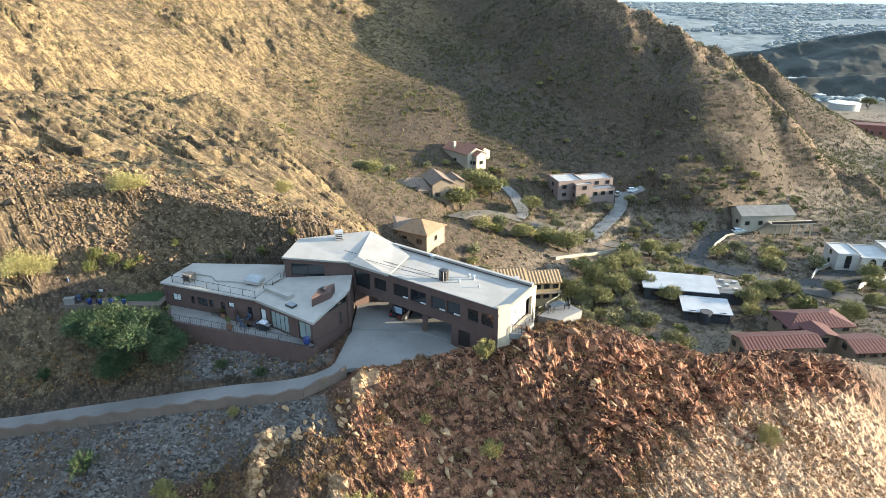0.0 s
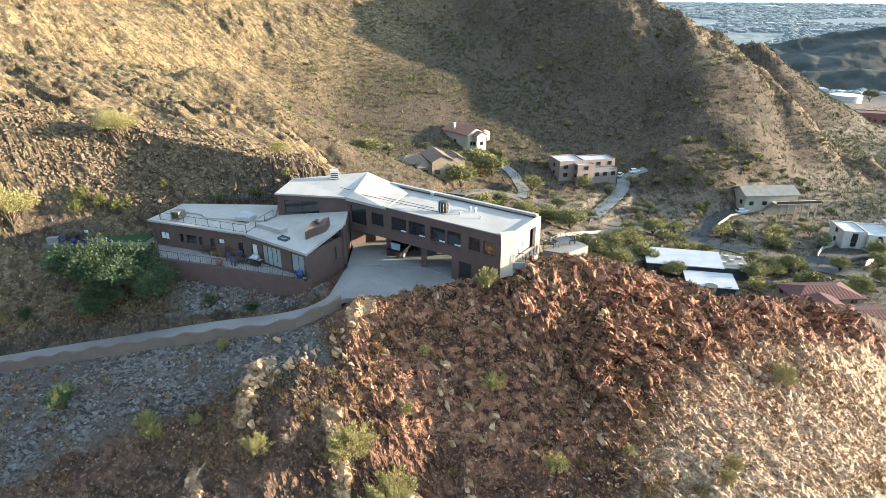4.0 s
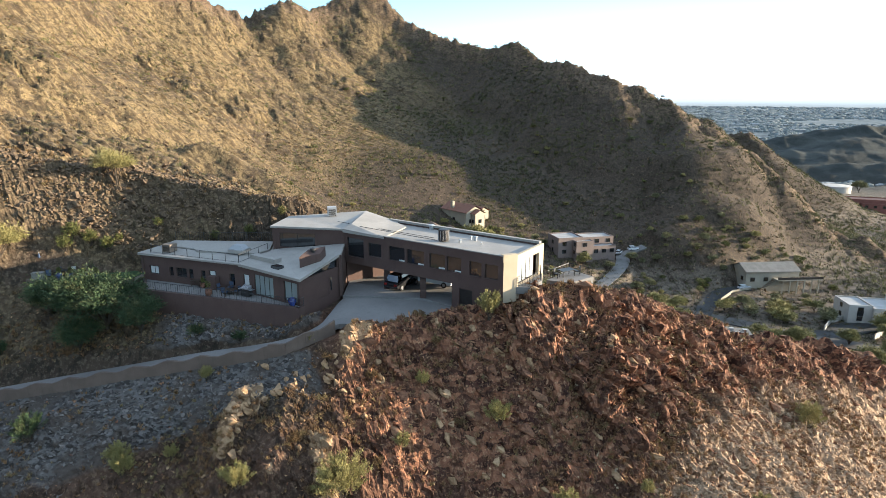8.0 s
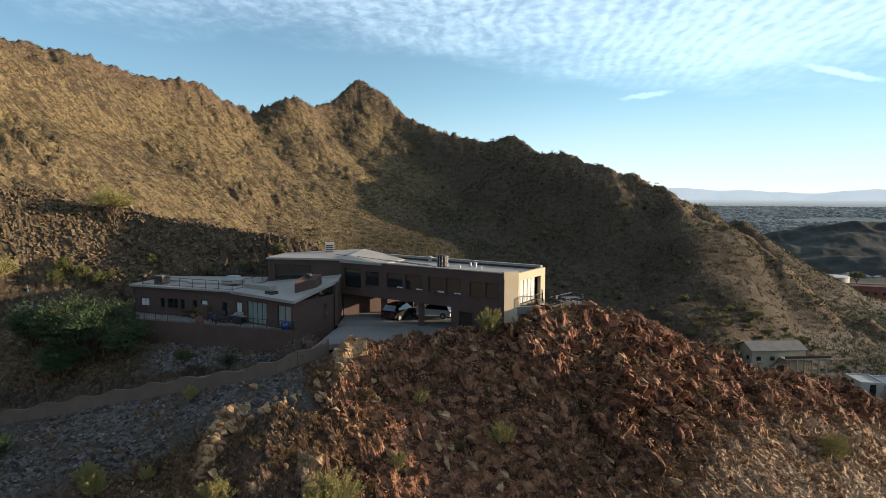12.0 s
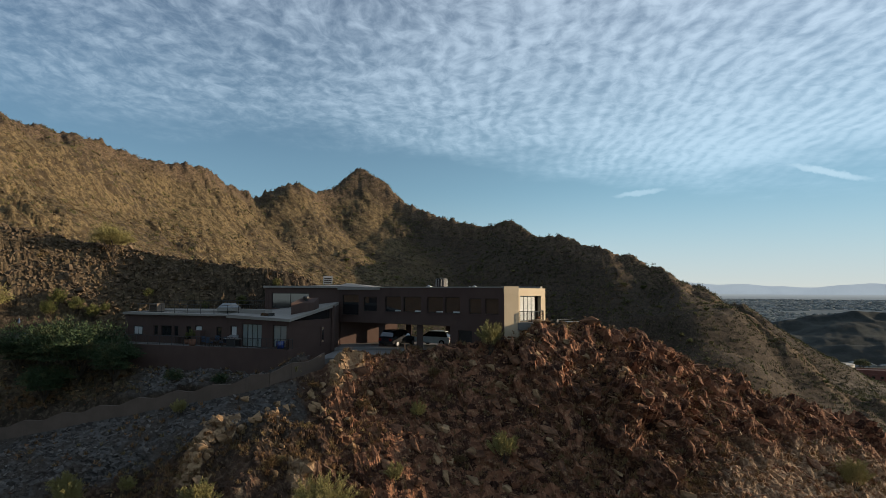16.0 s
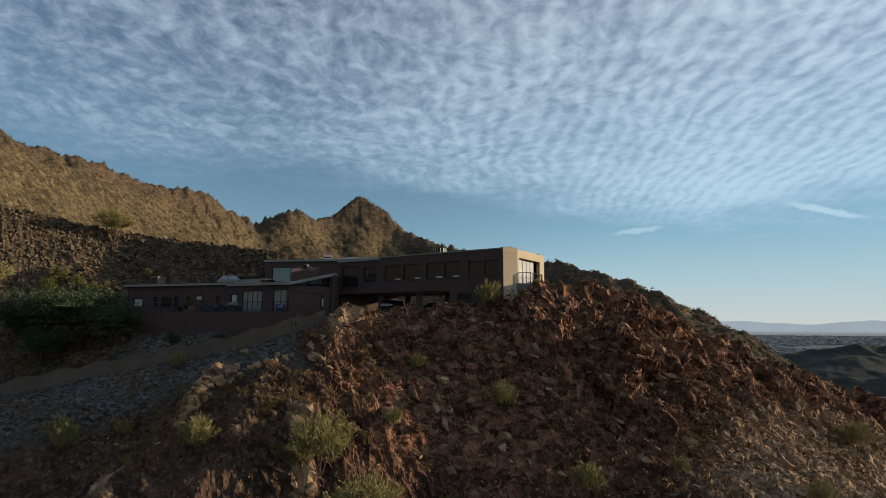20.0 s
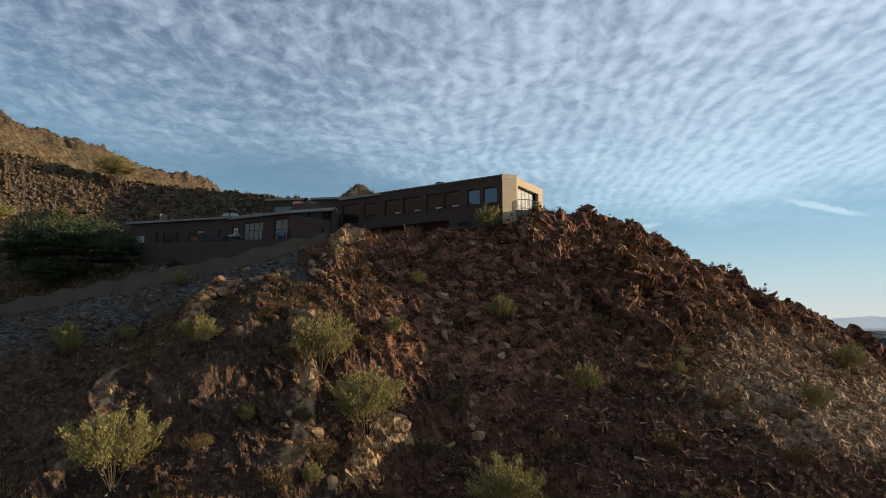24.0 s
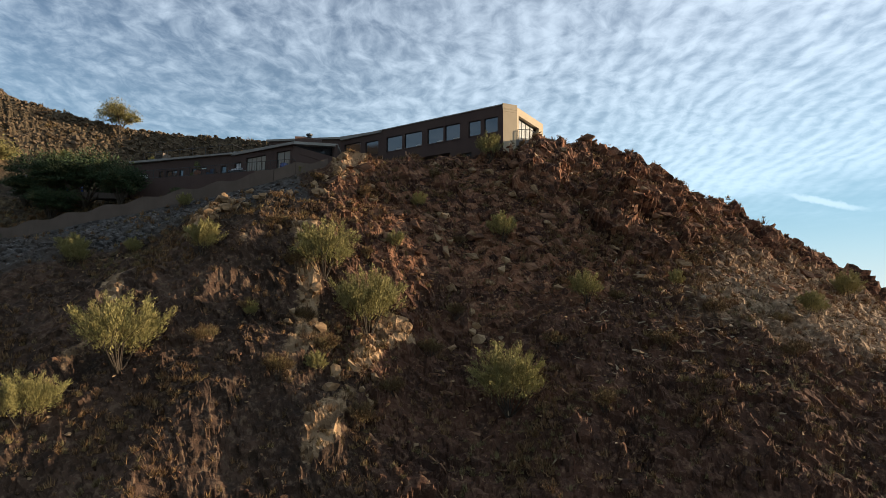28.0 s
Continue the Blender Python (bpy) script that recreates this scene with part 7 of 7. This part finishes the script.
hpart("balcony_floor", bm, CONCRETE)

# low parapets on the roofs
for nm, (p0, p1), z0, z1 in (("parapet", (END, STEP_), 6.45, 6.7), ("parapet", (NOTCH, FRONT), 6.5, 6.6)):
    bm = bmesh.new()
    bm_along(bm, p0, p1, 0.35, (Vector(p1) - Vector(p0)).length, -0.38, 0.06, z0 + 0.003, z1)
    hpart(nm, bm, ROOF_WHITE)
bm = bmesh.new()
bm_prism(bm, [(-33.9, 73.2), (-29.6, 71.9), (-28.6, 70.6), (-21.4, 69.6), (-20.4, 71.4), (-20.9, 75.2), (-33.4, 75.7)], 3.5, [3.93, 3.91, 3.91, 3.9, 3.92, 3.97, 3.97])
hpart("roof", bm, ROOF_WHITE, label="raised rear part of the roof terrace")
bm = bmesh.new()
bm_along(bm, (-21.4, 68.3), (-18.1, 66.1), 0, 4.0, -0.5, 0.5, 3.5, 4.15)
soften(bm, 0.05)
hpart("roof_hatch", bm, ROOF_WHITE, label="long white raised roof hatch")
bm = bmesh.new()
bm_along(bm, (-18.2, 64.7), (-17.2, 64.0), 0, 1.2, -0.4, 0.4, 3.4, 3.86)
hpart("skylight", bm, WINDOW, label="small dark flat skylight")
bm = bmesh.new()
bm_prism(bm, [(-15.2, 63.9), (-14.6, 65.4), (-12.9, 66.6), (-13.2, 65.2)], 3.6, [4.9, 5.35, 5.45, 4.95])
hpart("roof_monitor", bm, STUCCO, label="sloping taupe roof monitor with a vent")
bm = bmesh.new()
bm_lathe(bm, [(0.22, 0), (0.22, 0.3), (0.34, 0.34), (0.34, 0.5), (0.05, 0.6)], 12, (-14.0, 65.3, 5.05))
hpart("vent", bm, IRON)


def cooler(name, label, x, y, z, w, h, mat, turn=0.0, slats=6):
    root = thing(name, (x, y, z), label, "cooler", turn=turn)
    bm = bmesh.new()
    bm_box(bm, -w / 2, w / 2, -w / 2, w / 2, 0.08, h)
    soften(bm, 0.03)
    part("casing", bm, mat, root)
    for k in range(slats):
        bm = bmesh.new()
        zz = 0.2 + (h - 0.35) * k / slats
        bm_box(bm, -w * 0.4, w * 0.4, -w / 2 - 0.04, -w / 2 - 0.003, zz, zz + (h - 0.35) / slats * 0.55)
        part("slat", bm, FRAME_DARK, root)
    for sx in (-1, 1):
        bm = bmesh.new()
        bm_box(bm, sx * w * 0.35 - 0.06, sx * w * 0.35 + 0.06, -w / 2, w / 2, 0, 0.08)
        part("skid", bm, IRON, root)
    return root


CLAY_BOX = plain("weathered_tan_sheet", (0.120, 0.092, 0.070), (0.165, 0.128, 0.098), 2, 0.8, 25, 0.1)
cooler("evaporative_cooler", "boxy brown evaporative cooler on the roof terrace", -32.0, 71.0, 3.72, 1.15, 0.95, CLAY_BOX, -20)
cooler("evaporative_cooler", "white evaporative cooler on the upper roof", -13.9, 77.2, 6.9, 1.1, 1.1, METAL_ROOF, 12, 3)
cond = thing("condenser", (0.1, 65.9, 6.26), "grey round-cornered condenser unit with a fan on the flat roof", "condenser", turn=-35)
bm = bmesh.new()
bm_lathe(bm, [(0.55, 0.06), (0.58, 0.1), (0.58, 1.22), (0.52, 1.28)], 16)
part("casing", bm, FRAME_DARK, cond)
for k in range(12):
    a = math.tau * k / 12
    bm = bmesh.new()
    bm_tube(bm, [(0.6 * math.cos(a), 0.6 * math.sin(a), 0.12), (0.6 * math.cos(a), 0.6 * math.sin(a), 1.2)], 0.02, 5)
    part("guard_bar", bm, GALV, cond)
bm = bmesh.new()
bm_lathe(bm, [(0.4, 1.281), (0.4, 1.3), (0.08, 1.34)], 16)
part("fan_grille", bm, IRON, cond)
dome = thing("skylight_dome", (-23.6, 70.2, 3.9), "white domed skylight on the roof terrace", "skylight", turn=-18)
bm = bmesh.new()
bm_box(bm, -1.0, 1.0, -0.8, 0.8, 0, 0.35)
part("curb", bm, ROOF_WHITE, dome)
bm = bmesh.new()
bm_prism(bm, [(-0.95, -0.75), (0.95, -0.75), (0.95, 0.75), (-0.95, 0.75)], 0.351, [0.45, 0.45, 0.45, 0.45])
bm_top = [bm.verts.new(v) for v in ((-0.55, -0.4, 0.85), (0.55, -0.4, 0.85), (0.55, 0.4, 0.85), (-0.55, 0.4, 0.85))]
bm_low = [bm.verts.new(v) for v in ((-0.9, -0.7, 0.44), (0.9, -0.7, 0.44), (0.9, 0.7, 0.44), (-0.9, 0.7, 0.44))]
bm.faces.new(bm_top)
for i in range(4):
    bm.faces.new((bm_low[i], bm_low[(i + 1) % 4], bm_top[(i + 1) % 4], bm_top[i]))
part("dome", bm, METAL_ROOF, dome)
for x, y, h, r in ((3.1, 66.6, 0.45, 0.12), (3.6, 66.0, 0.55, 0.16), (1.9, 65.2, 0.35, 0.1), (4.1, 63.9, 0.35, 0.07), (-1.3, 72.0, 0.6, 0.25)):
    root = thing("roof_vent", (x, y, 6.25), "short galvanised vent pipe on the flat roof", "vent", "roof vents")
    bm = bmesh.new()
    bm_lathe(bm, [(r, 0), (r, h * 0.75)], 10)
    part("pipe", bm, GALV, root)
    bm = bmesh.new()
    bm_lathe(bm, [(r * 1.5, h * 0.76), (r * 1.5, h * 0.85), (r * 0.3, h)], 10)
    part("cap", bm, GALV, root)
for p0, p1 in (((-9.5, 70.2), (-0.6, 66.0)), ((-12.5, 73.0), (-1.0, 67.2))):
    bm = bmesh.new()
    bm_tube(bm, [(p0[0], p0[1], 6.95), ((p0[0] + p1[0]) / 2, (p0[1] + p1[1]) / 2, 6.60), (p1[0], p1[1], 6.30)], 0.03, 5)
    cable = part("cable", bm, IRON, None)
    tagged(cable, "dark cable lying across the white roof", "cable")

# ---- deck furniture ----
BLUE_GLAZE = plain("blue_glaze", (0.012, 0.025, 0.11), (0.02, 0.04, 0.16), 3, 0.2, 20, 0.05, spec=0.7)
DARK_WOOD = plain("dark_wood", (0.035, 0.022, 0.015), (0.055, 0.036, 0.024), 3, 0.6, 25, 0.2)
CLAY = plain("clay_pot", (0.14, 0.065, 0.04), (0.18, 0.085, 0.055), 3, 0.85, 20, 0.2)
STEEL = plain("stainless_steel", (0.42, 0.42, 0.43), (0.5, 0.5, 0.51), 3, 0.3, 30, 0.05, metal=0.8)
CUSHION = plain("blue_cloth", (0.03, 0.045, 0.075), (0.05, 0.07, 0.11), 4, 0.95, 40, 0.2)
PALE_CLOTH = plain("pale_cloth", (0.28, 0.29, 0.29), (0.36, 0.37, 0.37), 4, 0.95, 40, 0.2)
LAWN = plain("green_turf", (0.012, 0.03, 0.008), (0.02, 0.045, 0.012), 2, 0.95, 40, 0.5)
DECK_Z = 0.42


def pot(label, x, y, z, r, h, mat, leafy=0):
    root = thing("plant_pot", (x, y, z), label, "pot")
    bm = bmesh.new()
    bm_lathe(bm, [(r * 0.6, 0), (r * 0.95, h * 0.45), (r, h * 0.8), (r * 0.85, h * 0.92), (r * 0.95, h), (r * 0.78, h), (r * 0.7, h * 0.85)], 16)
    part("pot", bm, mat, root, smooth=True)
    if leafy:
        me, _ = twig_crown(700 + int(10 * x), leafy, leafy * 1.1, 900, 0.06, 40)
        me.transform(Matrix.Translation((0, 0, h * 0.8)))
        me.materials.append(LEAF_OLIVE)
        new("leaves", me).parent = root
    return root


pot("glazed cobalt blue pot at the corner of the deck", -15.5, 61.05, DECK_Z, 0.42, 0.85, BLUE_GLAZE)
pot("dark pot with a leafy plant beside the deck railing", -25.3, 64.3, DECK_Z, 0.38, 0.75, CLAY, 1.1)
pot("dark pot with a small plant against the wall", -27.0, 67.2, DECK_Z, 0.3, 0.5, CLAY, 0.8)


def deck_chair(label, x, y, z, turn, mat, frame_mat=DARK_WOOD, group="deck chairs"):
    root = thing("garden_chair", (x, y, z), label, "chair", group, turn=turn)
    for sx in (-0.28, 0.28):
        for sy, h in ((-0.28, 0.62), (0.28, 0.95)):
            bm = bmesh.new()
            bm_box(bm, sx - 0.03, sx + 0.03, sy - 0.03, sy + 0.03, 0, h)
            part("leg", bm, frame_mat, root)
        bm = bmesh.new()
        bm_box(bm, sx - 0.04, sx + 0.04, -0.31, 0.25, 0.62, 0.66)
        part("armrest", bm, frame_mat, root)
    bm = bmesh.new()
    bm_box(bm, -0.25, 0.25, -0.3, 0.24, 0.36, 0.48)
    soften(bm, 0.03)
    part("seat", bm, mat, root)
    bm = bmesh.new()
    bm_prism(bm, [(-0.25, 0.2), (0.25, 0.2), (0.25, 0.3), (-0.25, 0.3)], 0.49, 0.98)
    soften(bm, 0.03)
    part("backrest", bm, mat, root)
    return root


def table(label, x, y, z, w, d, h, mat, turn=0.0):
    root = thing("patio_table", (x, y, z), label, "table", turn=turn)
    bm = bmesh.new()
    bm_box(bm, -w / 2, w / 2, -d / 2, d / 2, h - 0.05, h)
    soften(bm, 0.015)
    part("tabletop", bm, mat, root)
    for sx in (-1, 1):
        for sy in (-1, 1):
            bm = bmesh.new()
            bm_box(bm, sx * (w / 2 - 0.08) - 0.03, sx * (w / 2 - 0.08) + 0.03, sy * (d / 2 - 0.08) - 0.03, sy * (d / 2 - 0.08) + 0.03, 0, h - 0.051)
            part("leg", bm, mat, root)
    return root


table("low dark wooden table on the deck", -23.4, 65.3, DECK_Z, 1.3, 0.8, 0.5, DARK_WOOD, -20)
for k, (x, y, t) in enumerate(((-24.5, 65.7, 70), (-23.6, 66.3, -20), (-22.4, 64.9, -110), (-23.6, 64.5, 160))):
    deck_chair("dark wooden deck chair with dark cushions", x, y, DECK_Z, t, CUSHION)
table("dark side table on the deck", -27.9, 67.8, DECK_Z, 1.2, 0.7, 0.75, DARK_WOOD, -20)
bm = bmesh.new()
bm_along(bm, (-26.2, 67.1), (-25.1, 66.7), 0, 1.1, -0.35, 0.35, DECK_Z, DECK_Z + 1.5)
soften(bm, 0.03)
cab = part("storage_cabinet", bm, STUCCO, None)
tagged(cab, "taupe storage cabinet on the deck", "cabinet")
grill = thing("barbecue_grill", (-21.2, 64.3, DECK_Z), "stainless barbecue grill on the deck", "grill", turn=-25)
bm = bmesh.new()
bm_box(bm, -0.55, 0.55, -0.3, 0.3, 0.1, 0.85)
part("cart", bm, IRON, grill)
bm = bmesh.new()
bm_prism(bm, [(-0.5, -0.3), (0.5, -0.3), (0.5, 0.3), (-0.5, 0.3)], 0.851, [1.0, 1.0, 1.2, 1.2])
soften(bm, 0.05, 2)
part("lid", bm, STEEL, grill)
for sx in (-0.75, 0.75):
    bm = bmesh.new()
    bm_box(bm, sx - 0.19, sx + 0.19, -0.28, 0.28, 0.8, 0.85)
    part("side_shelf", bm, STEEL, grill)

# ---- garden terrace beyond the house ----
TZ = land_z(-46, 72.5)
bm = bmesh.new()
bm_prism(bm, [(-49.5, 71.0), (-36.4, 70.9), (-36.0, 75.3), (-49.5, 75.0)], TZ - 0.6, TZ + 0.12)
terrace = part("terrace", bm, TAN_ROAD, None)
tagged(terrace, "dusty paved garden terrace beside the house", "terrace", kind="structure")
bm = bmesh.new()
bm_prism(bm, [(-43.2, 72.2), (-37.2, 72.0), (-36.8, 75.0), (-43.0, 74.8)], TZ + 0.05, TZ + 0.17)
lawn = part("lawn", bm, LAWN, None)
tagged(lawn, "strip of dark green turf on the terrace", "lawn", kind="structure")
TZ += 0.12
for k, (x, y, t, m) in enumerate(((-47.2, 71.8, 30, CUSHION), (-46.0, 71.7, -20, CUSHION), (-44.8, 72.0, -60, CUSHION), (-46.6, 73.6, 150, CUSHION), (-45.2, 73.8, 190, PALE_CLOTH), (-47.9, 73.0, 80, CUSHION))):
    deck_chair("garden chair with a blue or pale cushion on the terrace", x, y, TZ, t, m, IRON, "terrace chairs")
table("glass-topped patio table on the terrace", -46.2, 72.7, TZ, 1.6, 1.0, 0.74, IRON, 15)
table("low table with dark blue cloth on the terrace", -44.4, 74.3, TZ, 1.4, 0.8, 0.5, CUSHION, -10)
umb = thing("folded_umbrella", (-49.2, 73.6, TZ), "folded grey-blue parasol on a pole at the terrace edge", "umbrella")
bm = bmesh.new()
bm_tube(bm, [(0, 0, 0.08), (0, 0, 2.7)], 0.03, 8)
part("pole", bm, GALV, umb)
bm = bmesh.new()
bm_lathe(bm, [(0.05, 2.65), (0.17, 2.2), (0.22, 1.4), (0.18, 1.2), (0.04, 1.22)], 10)
part("canopy", bm, CUSHION, umb)
bm = bmesh.new()
bm_lathe(bm, [(0.35, 0), (0.35, 0.1), (0.08, 0.14)], 14)
part("base", bm, IRON, umb)
box = thing("storage_box", (-48.2, 71.4, TZ), "grey plastic storage box on the terrace", "box", turn=10)
bm = bmesh.new()
bm_box(bm, -0.6, 0.6, -0.35, 0.35, 0, 0.75)
soften(bm, 0.04)
part("bin", bm, CONCRETE, box)
bm = bmesh.new()
bm_box(bm, -0.64, 0.64, -0.38, 0.38, 0.752, 0.84)
soften(bm, 0.03)
part("lid", bm, CONCRETE, box)
for x, y, r in ((-45.6, 71.3, 0.34), (-44.2, 71.2, 0.28), (-42.8, 71.4, 0.36), (-41.2, 71.3, 0.26), (-47.0, 74.5, 0.3), (-43.6, 74.6, 0.3)):
    pot("glazed blue pot with a leafy plant on the terrace", x, y, TZ, r, 0.7, BLUE_GLAZE, 0.9)
shed = cooler("equipment_box", "dark pool equipment box at the corner of the house", -36.6, 74.6, TZ, 1.2, 0.7, IRON, 10)

# patio beyond the end of the wing
bm = bmesh.new()
bm_prism(bm, [(11.2, 64.2), (13.6, 63.2), (16.6, 65.6), (14.6, 68.2)], -1.0, 2.35)
patio = part("patio", bm, COURT, None)
tagged(patio, "pale concrete patio slab on the knoll", "patio", kind="structure")
railing("patio_railing", "low black railing round the patio", [(11.3, 64.6, 2.35), (14.4, 68.0, 2.35), (16.4, 65.7, 2.35)], 0.9, 1.3, 0.3)
table("dark iron patio table", 13.6, 65.8, 2.35, 1.8, 1.1, 0.74, IRON, 30)
for x, y, t in ((12.4, 65.2, 60), (14.9, 66.3, -110)):
    deck_chair("dark garden chair on the patio", x, y, 2.35, t, IRON, IRON, "patio chairs")
